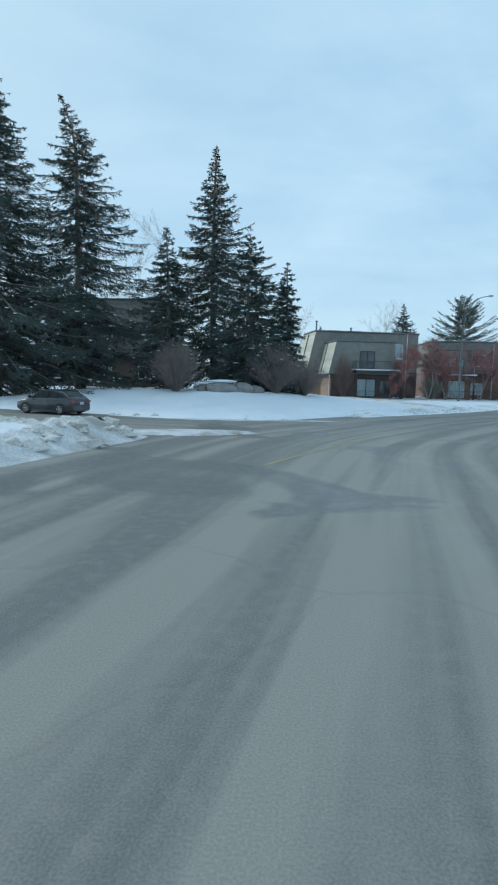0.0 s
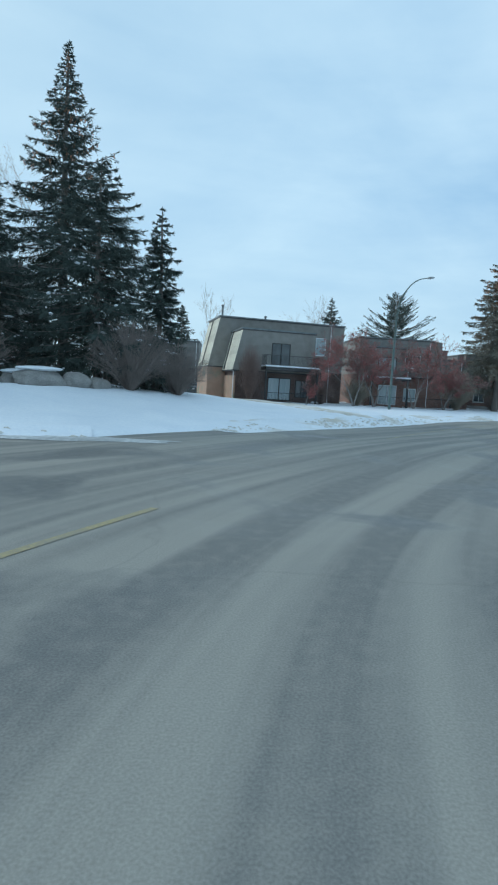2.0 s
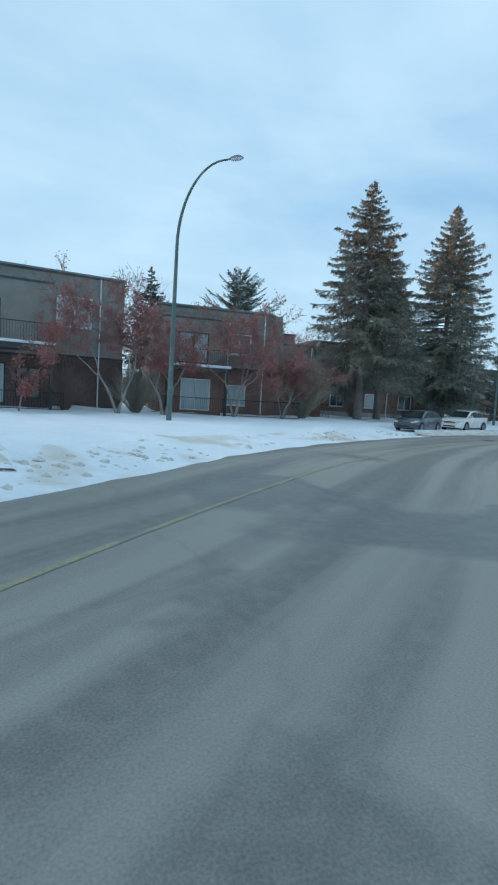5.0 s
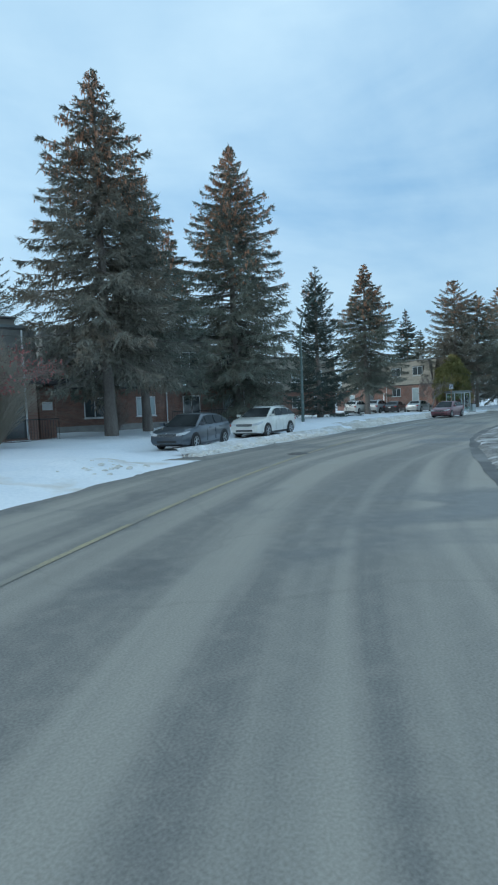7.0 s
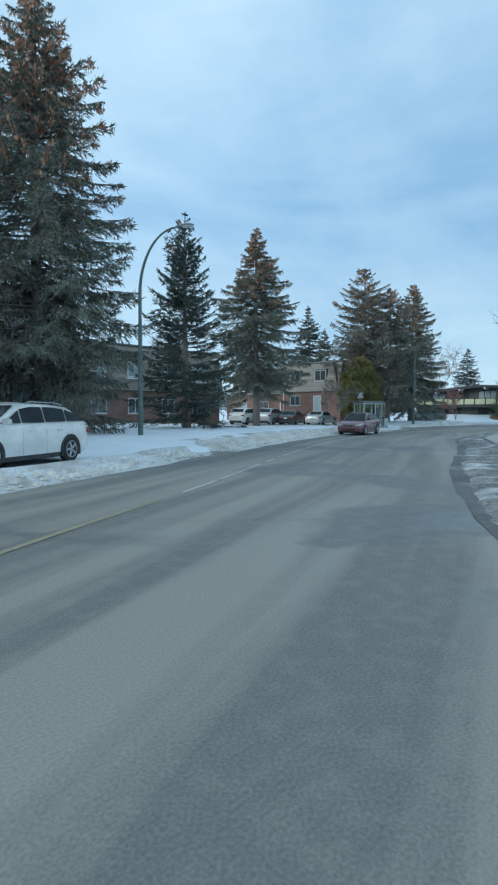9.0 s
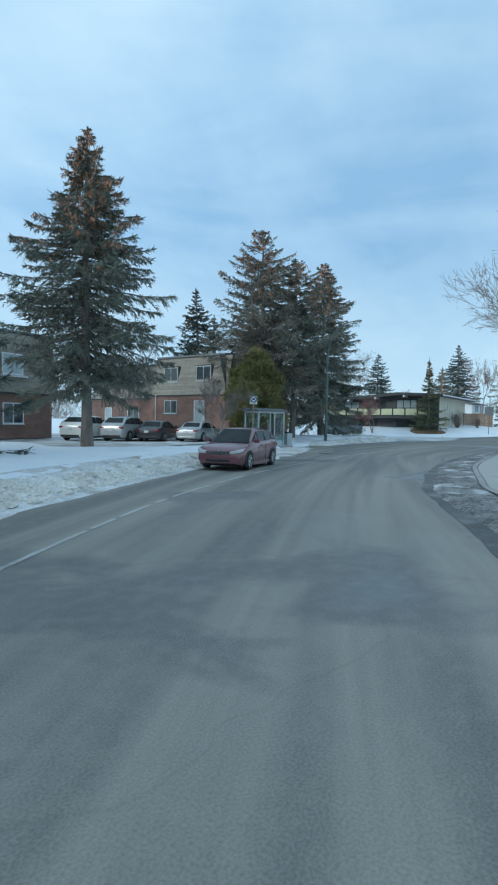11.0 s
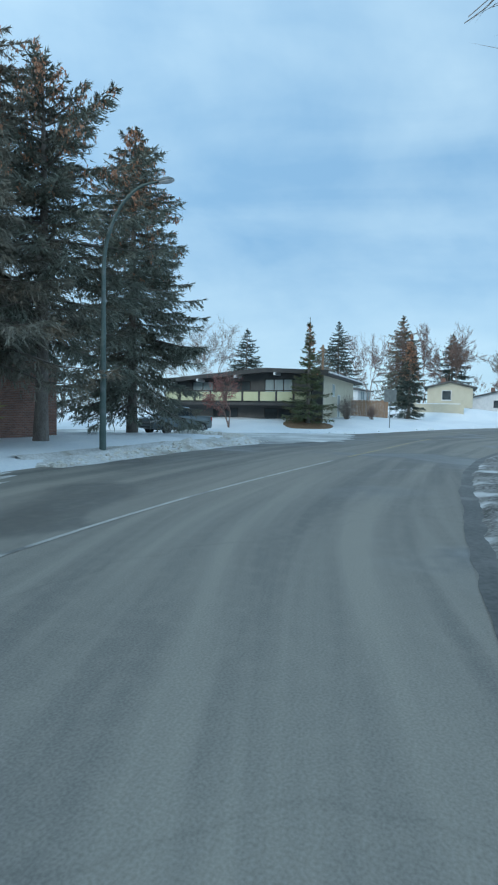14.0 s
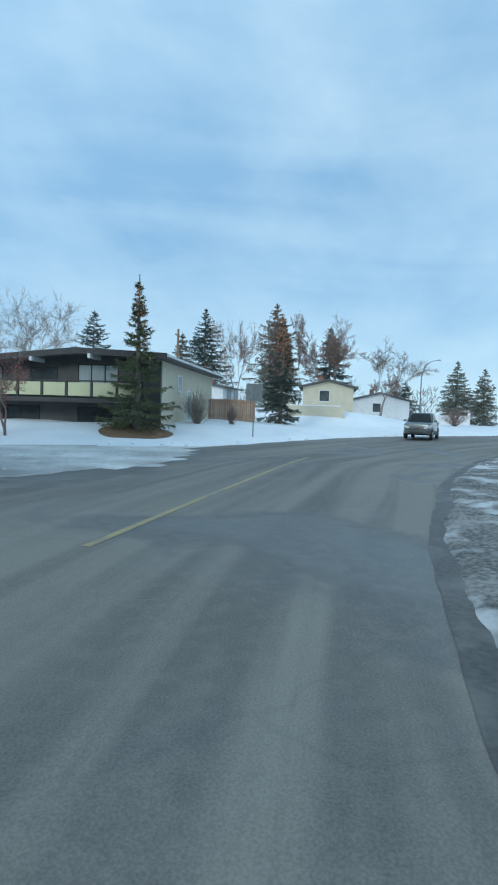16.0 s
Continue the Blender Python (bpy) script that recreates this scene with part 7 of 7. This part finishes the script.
# ---------------------------------------------------------------- stones, mulch, debris
def boulder(x, y, s, seed, label, snow=False):
    rng = random.Random(seed)
    bm = bmesh.new()
    bmesh.ops.create_icosphere(bm, subdivisions=3, radius=1)
    for v in bm.verts:
        n = noise.noise(v.co * 1.3 + Vector((seed, 0, 0))) * 0.28 + noise.noise(v.co * 3.1 + Vector((0, seed, 0))) * 0.09
        v.co = Vector((v.co.x * s[0], v.co.y * s[1], v.co.z * s[2])) * (1 + n)
    me = bpy.data.meshes.new("boulder")
    bm.to_mesh(me)
    bm.free()
    me.materials.append(M_STONE)
    t = thing("boulder", pose(x, y, gz(x, y) + s[2] * 0.45, 0, 0, rng.random() * 90), label, "stone", "boulders")
    part("stone", me, M_STONE, t)
    if snow:
        bm = bmesh.new()
        bmesh.ops.create_icosphere(bm, subdivisions=2, radius=1)
        for v in bm.verts:
            v.co = Vector((v.co.x * s[0] * 0.92, v.co.y * s[1] * 0.92, v.co.z * 0.14 + s[2] * 0.96))
        me = bpy.data.meshes.new("snow")
        bm.to_mesh(me)
        bm.free()
        me.materials.append(M_SNOW)
        part("snow_cap", me, M_SNOW, t, "cap of snow")


boulder(-9.5, 32.5, (1.3, 0.8, 0.6), 3, "flat-topped granite boulder capped with snow", True)
boulder(-10.9, 33.2, (0.9, 0.7, 0.45), 5, "granite boulder half buried in snow", True)
boulder(-8.0, 33.4, (0.8, 0.7, 0.5), 8, "granite boulder half buried in snow")
boulder(-7.0, 34.1, (0.7, 0.6, 0.4), 9, "granite boulder half buried in snow")


def mulch_bed(x, y, r):
    mb = MB()
    rng = random.Random(4)
    rings = []
    for q, h in ((1.0, -0.05), (0.9, 0.05), (0.5, 0.10), (0.05, 0.13)):
        rings.append([(x + r * q * math.cos(a) * (1 + 0.08 * math.sin(3 * a)), y + r * q * math.sin(a), gz(x + r * q * math.cos(a), y + r * q * math.sin(a)) + h) for a in (2 * math.pi * k / 28 for k in range(28))])
    mb.loft(rings, False, True)
    solo("mulch_bed", mb, M_MULCH, "round bed of brown mulch under a young spruce", "mulch", smooth=True)


mulch_bed(115.0, 77.3, 2.2)
solo("tyre_scrap", MB().box(23.1, 23.65, 51.3, 51.5, 0.02, 0.12, 0.03), M_RUBBER, "black scrap of rubber at the road edge", "debris")


# ---------------------------------------------------------------- ploughed snow banks and the wet kerb
def bank(name, line, width, height, seed, mat, label, side=1.0, lumps=260, inset=0.35, lump=0.16, wave=1.0, cluster=False, clod=None, foot=0.30):
    """A ridge of ploughed snow along a line of the plan; side is the way outwards from the road."""
    rng = random.Random(seed)
    line = np.array(line)
    V, F = [], []
    prof = [(-0.30, -0.02), (-0.12, 0.14), (0.08, 0.55), (0.25, 0.85), (0.42, 1.0), (0.58, 0.86), (0.78, 0.5), (1.05, 0.15), (1.3, -0.1)]
    pts = []
    for i in range(len(line) - 1):
        n = max(1, int(np.linalg.norm(line[i + 1] - line[i]) / 0.28))
        for k in range(n):
            pts.append(line[i] + (line[i + 1] - line[i]) * k / n)
    pts = np.array(pts)
    m = len(prof)
    crest = []
    for i, p in enumerate(pts):
        q = pts[min(i + 1, len(pts) - 1)] - pts[max(i - 1, 0)]
        q = q / (np.linalg.norm(q) + 1e-9)
        nrm = np.array([-q[1], q[0]]) * side
        ends = min(1.0, i / 6, (len(pts) - 1 - i) / 6)
        hh = height * ends * (0.65 + 0.6 * noise.noise((p[0] * 0.33, p[1] * 0.33, seed)))
        wv = 0.35 * wave * noise.noise((p[0] * 0.6, p[1] * 0.6, seed + 9))
        for j, (a, b) in enumerate(prof):
            c = p + nrm * (a * width - inset + wv * (0.6 if a < 0.2 else 1.0))
            rough = (0.16 * noise.noise((c[0] * 2.3, c[1] * 2.3, seed)) + 0.12 * noise.noise((c[0] * 6, c[1] * 6, seed))) * min(1.0, wave + 0.1)
            base = 0.0 if a < 0.3 else foot if j >= m - 2 else min(0.08, foot)
            V.append((c[0], c[1], float(rise(c[0])) + max(-0.04, base * 0.9 + hh * b * (1 + 0.4 * rough * 4) + rough * 0.35 * b * height * 2)))
        crest.append((p, nrm, hh))
    for i in range(len(pts) - 1):
        for j in range(m - 1):
            f = (i * m + j, i * m + j + 1, (i + 1) * m + j + 1, (i + 1) * m + j)
            F.append(f if side < 0 else f[::-1])
    me = bpy.data.meshes.new(name)
    me.from_pydata(V, [], F)
    me.materials.append(mat)
    me.polygons.foreach_set("use_smooth", [True] * len(me.polygons))
    t = thing(name, pose(0, 0, 0), label, "snow bank", "snow banks", "stuff")
    part("ridge", me, mat, t, kind="stuff")
    lb = MB()
    for k in range(lumps):
        p, nrm, hh = crest[rng.randrange(len(crest))]
        if cluster and noise.noise((p[0] * 0.22, p[1] * 0.22, seed)) + 0.3 * rng.random() < 0.10:
            continue
        a = rng.uniform(-0.15, 0.75)
        c = p + nrm * (a * width - inset)
        s = lump * rng.uniform(0.35, 1.2)
        zc = hh * np.interp(a, [q[0] for q in prof], [q[1] for q in prof]) * 0.95 + s * 0.1
        ang = rng.random() * 3
        rings = []
        for zz, rr in ((-0.7, 0.5), (-0.2, 1.0), (0.35, 0.85), (0.75, 0.35)):
            rings.append([(c[0] + s * rr * rng.uniform(0.6, 1.9) * math.cos(ang + 1.047 * q), c[1] + s * rr * rng.uniform(0.6, 1.1) * math.sin(ang + 1.047 * q), zc + float(rise(c[0])) + s * (zz * 0.8 + rng.uniform(-0.2, 0.2))) for q in range(6)])
        lb.loft(rings)
    part("rubble", lb, clod or M_CLOD, t, "broken chunks of snow", kind="stuff")
    return t


def along(line, a, b):
    """The stretch of an edge line between two x values."""
    return [p for p in line if a <= p[0] <= b]


bank("snow_bank", along(LEFT, -0.5, 30.2), 3.2, 0.36, 5, M_STAINED, "long soft slope of ploughed snow with brown clods", 1.0, 1900, 0.35, 0.075, 1.0, True)
bank("snow_bank", along(LEFT, 30.2, 46.0), 0.8, 0.20, 6, M_BANK, "ploughed snow heaped against the parked cars", 1.0, 620, 0.45, 0.10)
bank("snow_bank", along(LEFT, 46.0, 76.0), 2.2, 0.42, 7, M_BANK, "rough ridge of ploughed snow beside the road", 1.0, 2100, 0.35, 0.12)
bank("snow_bank", along(LEFT, 83.0, 100.5), 1.3, 0.34, 8, M_BANK, "ridge of ploughed snow by the side street", 1.0, 300, 0.35, 0.10)
bank("snow_bank", [(-15.6, -12), (-12.2, 4.0), (-11.2, 8.0), (-10.6, 10.6), (-12.6, 12.2), (-16, 13.4), (-26, 16.6)], 2.6, 0.75, 9, M_BANK, "tall heap of white ploughed snow at the corner", 1.0, 260, 0.2, 0.3)
bank("snow_bank", [(-4.0, 21.9), (-6.5, 21.2), (-11, 21.4), (-15, 22.6)][::-1], 1.0, 0.14, 10, M_SNOW, "low snow edge along the far kerb", 1.0, 10)
bank("snow_bank", [(110.6, 77.6), (113.2, 73.0), (116, 71.2), (120, 69.2), (125, 66.2), (132, 60.8), (142, 50.8)], 1.0, 0.16, 12, M_SNOW, "low snow edge along the corner lawn", 1.0, 40, clod=M_SNOW)
bank("snow_bank", [(97.2, 75.9), (100.6, 77.0), (101.4, 79.5), (100.6, 83)], 1.6, 0.55, 13, M_BANK, "rough heap of ploughed snow at the street corner", 1.0, 420, 0.1, 0.22)


def slush_strip(line, wide):
    """A flat ragged sheet of frozen slush between the road and the kerb, humped and broken."""
    V, F = [], []
    n = 16
    for i, p in enumerate(line):
        q = line[min(i + 1, len(line) - 1)] - line[max(i - 1, 0)]
        q = q / (np.linalg.norm(q) + 1e-9)
        out = np.array([q[1], -q[0]])
        start = 0.17 + 0.14 * noise.noise((p[0] * 0.45, p[1] * 0.45, 3)) + 0.08 * noise.noise((p[0] * 2.1, p[1] * 2.1, 8))
        for k in range(n + 1):
            u = k / n
            c = p + out * (start + (wide - start) * u)
            z = 0.055 * smooth(u * 5) + 0.05 * u + 0.035 * noise.noise((c[0] * 1.1, c[1] * 1.1, 1)) * smooth(u * 4) + 0.03 * noise.noise((c[0] * 3.7, c[1] * 3.7, 5)) * smooth(u * 4)
            V.append((c[0], c[1], float(rise(c[0])) + max(0.004, float(z)) - (0.02 if k == 0 else 0)))
    for i in range(len(line) - 1):
        for k in range(n):
            F.append((i * (n + 1) + k + 1, (i + 1) * (n + 1) + k + 1, (i + 1) * (n + 1) + k, i * (n + 1) + k))
    me = bpy.data.meshes.new("slush")
    me.from_pydata(V, [], F)
    me.polygons.foreach_set("use_smooth", [True] * len(F))
    me.materials.append(M_SLUSH)
    me.update()
    if me.polygons[0].normal.z < 0:
        me.flip_normals()
    solo("slush", me, M_SLUSH, "flat strip of dirty frozen slush along the kerb", "snow", kind="stuff")


fine_line = np.array([SLUSH[i] + (SLUSH[i + 1] - SLUSH[i]) * k / 4 for i in range(len(SLUSH) - 1) for k in range(4)])
slush_strip(fine_line, 1.42)
bank("snow_bank", [p for p in offset(SLUSH, 1.5) if p[0] > 97], 1.3, 0.34, 15, M_BANK, "ridge of grey ploughed snow along the kerb", -1.0, 420, -0.3, 0.16)

# wet gutter, kerb and path on the outer side of the bend
ribbon("gutter", np.array([p + (q - p) * (0.5 + 0.3 * noise.noise((p[0] * 0.35, p[1] * 0.35, 2)) + 0.15 * noise.noise((p[0] * 1.7, p[1] * 1.7, 5))) for p, q in zip(offset(fine_line, -0.22), offset(fine_line, 0.06))]),
       offset(fine_line, 0.55), 0.008, M_WET, "dark wet gutter beside the slush", 3)
walkway = np.array([p for p in SLUSH if p[0] < 96])
ribbon("kerb", offset(walkway, 1.43), offset(walkway, 1.60), 0.15, M_CONCRETE, "worn concrete kerb", 1)
ribbon("kerb_face", offset(walkway, 1.40), offset(walkway, 1.43), 0.09, M_WET, "dark damp foot of the kerb", 1)
ribbon("pavement", offset(walkway, 1.62), offset(walkway, 4.0), 0.146, M_PATH, "cleared grey concrete pavement beside the verge", 3)
for k, (x0, x1) in enumerate(((-0.5, 30.0), (46.0, 71.0))):
    edge = np.array(along(LEFT, x0, x1))
    ribbon("road_edge_%d" % (k + 1), offset(edge, -0.5), np.array([offset(edge, 0.38 + 0.22 * noise.noise((p[0] * 0.4, p[1] * 0.4, 7)))[i] for i, p in enumerate(edge)]), 0.005, M_GRIT, "brown gritty edge of the road along the snow", 2)
lot_a = np.array([(66, 79.5), (66, 101)], float)
lot_b = np.array([(81.2, 79.0), (80.6, 103)], float)
ribbon("car_park", lot_a, lot_b, 0.235, M_PACKED, "car park covered in packed snow", 6)


# ---------------------------------------------------------------- painted lines
CENTRE = catmull([(-13, -12), (-4.3, 6.5), (-1.2, 12.7), (6.5, 26.3), (16.2, 38.8), (25.2, 47.1), (34.5, 53.5), (41, 57.0), (50, 62.0), (58.1, 65.8), (67, 68.2), (77.3, 69.6), (87, 69.4), (101.2, 68.1), (109, 67.0), (116, 64.6), (122, 61.2)], 8)


def line_mark(name, pts, w, mat, label):
    pts = np.array(pts)
    a, b = offset(pts, -w / 2), offset(pts, w / 2)
    return ribbon(name, a, b, 0.006, mat, label, 1)


line_mark("road_marking_1", along(CENTRE, -5.5, -1.0), 0.13, M_YELLOW, "faded yellow centre line")
line_mark("road_marking_2", along(CENTRE, 5.5, 39.5), 0.10, M_YELLOW_WORN, "faded yellow centre line")
line_mark("road_marking_3", along(CENTRE, 39.5, 92.0), 0.085, M_WHITE, "worn pale centre line")
line_mark("road_marking_4", along(CENTRE, 92.0, 109.0), 0.14, M_YELLOW, "yellow centre line by the side street")


# ---------------------------------------------------------------- far tree belt
def far_woods():
    rng = np.random.default_rng(90)
    P, D, U, L, W = [], [], [], [], []
    for k in range(300):
        a = rng.uniform(-0.6, 2.6)
        r = rng.uniform(150, 300)
        x, y = 60 + r * math.cos(a), 70 + r * math.sin(a)
        if signed(np.array([x]), np.array([y]), MAIN)[0] < 14 or (x < 175 and y < 112):
            continue
        h, w = rng.uniform(6, 13), rng.uniform(2.5, 4.5)
        n = 150
        f = rng.random(n)
        q = w * np.sqrt(rng.random(n)) * np.sin(np.pi * np.clip(f * 0.8 + 0.15, 0, 1))
        b = rng.random(n) * 6.283
        p = np.stack([x + q * np.cos(b), y + q * np.sin(b), 0.5 + f * h], 1)
        d = unit(np.stack([np.cos(b), np.sin(b), np.full(n, 1.6)], 1) + rng.normal(0, 0.3, (n, 3)))
        P.append(p), D.append(d), U.append(unit(np.cross(d, rng.normal(0, 1, (n, 3))))), L.append(rng.uniform(0.8, 2.2, n)), W.append(rng.uniform(0.05, 0.12, n))
    P, D, U, L, W = (np.concatenate(q) for q in (P, D, U, L, W))
    tagged(new("far_woods", leaf_cloud("far_woods", P, D, U, L, W, M_TWIG)), "distant belt of bare grey-brown trees", "trees", kind="stuff")


far_woods()


def power_pole(x, y, top):
    z = gz(x, y)
    t = thing("power_pole", pose(x, y, z - 0.1), "plain wooden power pole behind the house", "pole")
    part("pole", MB().tube([(0, 0, 0), (0, 0, top - z)], [0.16, 0.11], 10), M_WOODFENCE, t, smooth=True)
    part("crossarm", MB().box(-0.9, 0.9, -0.06, 0.06, top - z - 0.7, top - z - 0.58), M_WOODFENCE, t)


power_pole(138.0, 82.2, 10.7)


def garden_wall(p0, p1, h, label, mat):
    u = Vector((p1[0] - p0[0], p1[1] - p0[1], 0))
    L = u.length
    z = min(gz(*p0), gz(*p1))
    t = thing("garden_wall", Matrix.Translation((p0[0], p0[1], z - 0.3)) @ Matrix.Rotation(math.atan2(u.y, u.x), 4, "Z"), label, "wall")
    part("panel", MB().box(0, L, -0.08, 0.08, 0, h + 0.3, 0.01), mat, t)
    for k in (0.0, L):
        part("pier", MB().box(k - 0.2, k + 0.2, -0.2, 0.2, 0, h + 0.9, 0.02), mat, t)
    part("coping", MB().box(0.2, L - 0.2, -0.12, 0.12, h + 0.3, h + 0.38, 0.01), M_SNOW, t, "strip of snow on top")


garden_wall((139.6, 71.0), (139.9, 65.6), 1.1, "low cream garden wall topped with snow", M_CREAM)
garden_wall((180.5, 51.0), (179.0, 45.0), 1.5, "far white garden wall beside the road", M_WHITEPAINT)


def snow_patch(cx, cy, rx, ry, rot, seed, mat, label, top=0.05):
    """A thin uneven sheet of packed snow spread over the asphalt."""
    rng = random.Random(seed)
    rings = []
    n = 90
    for q, h in ((1.0, 0.004), (0.9, 0.5), (0.65, 1.0), (0.3, 0.8), (0.03, 0.9)):
        ring = []
        for k in range(n):
            a = 2 * math.pi * k / n
            w = 1 + 0.30 * noise.noise((math.cos(a) * 1.6, math.sin(a) * 1.6, seed)) + 0.30 * noise.noise((math.cos(a) * 6, math.sin(a) * 6, seed)) + 0.16 * noise.noise((math.cos(a) * 17, math.sin(a) * 17, seed))
            u, v = rx * q * w * math.cos(a), ry * q * w * math.sin(a)
            px, py = cx + u * math.cos(rot) - v * math.sin(rot), cy + u * math.sin(rot) + v * math.cos(rot)
            ring.append((px, py, float(rise(px)) + 0.008 + top * h * (1 + 0.4 * noise.noise((px * 1.5, py * 1.5, seed)))))
        rings.append(ring)
    solo("snow_patch", MB().loft(rings, False, True), mat, label, "snow", "snow patches", "stuff", smooth=True)


snow_patch(-9.2, 12.6, 3.4, 1.0, 0.25, 3, M_BANK, "tongue of trodden snow across the side street mouth", 0.10)
snow_patch(72.5, 73.2, 8.2, 2.0, 0.30, 4, M_BANK, "packed grey snow spread before the bus stop", 0.06)
snow_patch(104.2, 75.2, 7.2, 3.2, -0.2, 5, M_PACKED, "packed icy snow at the side street mouth", 0.05)
snow_patch(-6.0, 20.9, 4.0, 0.6, 0.1, 7, M_PACKED, "thin packed snow along the far kerb", 0.04)


# ---------------------------------------------------------------- trodden way from the road to the first townhouse
def trodden(line, w, label):
    pts = catmull(line, 14)
    a, b = offset(pts, -w / 2), offset(pts, w / 2)
    V, F = [], []
    for i in range(len(pts)):
        for k in range(7):
            p = a[i] * (1 - k / 6) + b[i] * (k / 6)
            q = noise.noise((p[0] * 0.8, p[1] * 0.8, 4)) * 0.04
            V.append((p[0], p[1], gz(p[0], p[1]) + 0.075 + q - (0.16 if k in (0, 6) else 0)))
    for i in range(len(pts) - 1):
        for k in range(6):
            F.append((i * 7 + k, (i + 1) * 7 + k, (i + 1) * 7 + k + 1, i * 7 + k + 1))
    me = bpy.data.meshes.new("snow_path")
    me.from_pydata(V, [], F)
    me.polygons.foreach_set("use_smooth", [True] * len(F))
    me.materials.append(M_TRODDEN)
    me.update()
    if me.polygons[0].normal.z < 0:
        me.flip_normals()
    solo("snow_path", me, M_TRODDEN, label, "path", kind="stuff")


trodden([(8.9, 37.0), (7.8, 40.5), (6.6, 44.0), (4.6, 50.0), (1.5, 55.0), (-2.5, 59.0)], 2.6, "tan trodden track through snow towards the townhouse")


# ---------------------------------------------------------------- yard behind the parked cars
def yard_fence(p0, p1, h):
    u = Vector((p1[0] - p0[0], p1[1] - p0[1], 0))
    t = thing("yard_fence", Matrix.Translation((p0[0], p0[1], gz(*p0) - 0.05)) @ Matrix.Rotation(math.atan2(u.y, u.x), 4, "Z"), "black iron picket fence in front of the brick wall", "fence", "fences")
    L = u.length
    for z in (0.15, h - 0.08):
        part("rail", MB().box(0, L, -0.015, 0.015, z, z + 0.035), M_BLACK, t)
    picket = MB().box(-0.011, 0.011, -0.011, 0.011, 0, h).mesh("picket", M_BLACK)
    n = int(L / 0.13)
    for k in range(n + 1):
        share("picket", picket, t, Matrix.Translation((L * k / n, 0, 0)))


def manhole_cover(x, y, r):
    """A sunken iron lid with raised ribs in a dark frame, flush with the road."""
    z = float(rise(x))
    t = thing("manhole_cover", pose(x, y, z, 0, 0, 31), "dark wet iron manhole cover set in the road", "manhole cover", "manhole covers")
    ring = [(math.cos(2 * math.pi * k / 28), math.sin(2 * math.pi * k / 28)) for k in range(28)]
    part("frame", MB().loft([[(a * q, b * q, h) for a, b in ring] for q, h in ((r * 1.3, -0.03), (r * 1.3, 0.009), (r * 1.22, 0.012), (r * 1.02, 0.008))]), M_WET, t, "wet patched asphalt collar")
    lid = MB().loft([[(a * q, b * q, h) for a, b in ring] for q, h in ((r, -0.02), (r, 0.013), (r * 0.93, 0.017), (r * 0.9, 0.013))])
    part("lid", lid, M_IRON, t)
    for k in range(-3, 4):
        w = math.sqrt(max(0.0, 0.72 - (k * 0.24) ** 2)) * r
        part("rib", MB().box(-w, w, k * 0.24 * r - 0.016, k * 0.24 * r + 0.016, 0.010, 0.019), M_IRON, t)


def covered_grill(x, y):
    t = thing("covered_grill", pose(x, y, gz(x, y) - 0.02, 0, 0, 25), "barbecue under a dark blue cover topped with snow", "barbecue")
    rings = []
    for z, w, d in ((0.0, 0.80, 0.36), (0.30, 0.76, 0.33), (0.62, 0.70, 0.30), (0.76, 0.55, 0.27), (0.84, 0.36, 0.2)):
        rings.append([(w * math.cos(a) * (1 + 0.07 * math.sin(5 * a + z * 4)), d * 1.3 * math.sin(a) * (1 + 0.07 * math.sin(4 * a)), z) for a in (2 * math.pi * k / 20 for k in range(20))])
    part("cover", MB().loft(rings), M_COVER, t, smooth=True)
    part("snow_cap", MB().loft([[(w * math.cos(a), d * math.sin(a), z) for a in (2 * math.pi * k / 16 for k in range(16))] for z, w, d in ((0.81, 0.46, 0.26), (0.90, 0.40, 0.22), (0.96, 0.2, 0.1))]), M_SNOW, t, "cap of snow", smooth=True)


yard_fence((38.7, 72.9), (43.0, 72.4), 1.25)
covered_grill(41.5, 73.2)
manhole_cover(33.41, 53.15, 0.31)
manhole_cover(75.6, 70.95, 0.31)
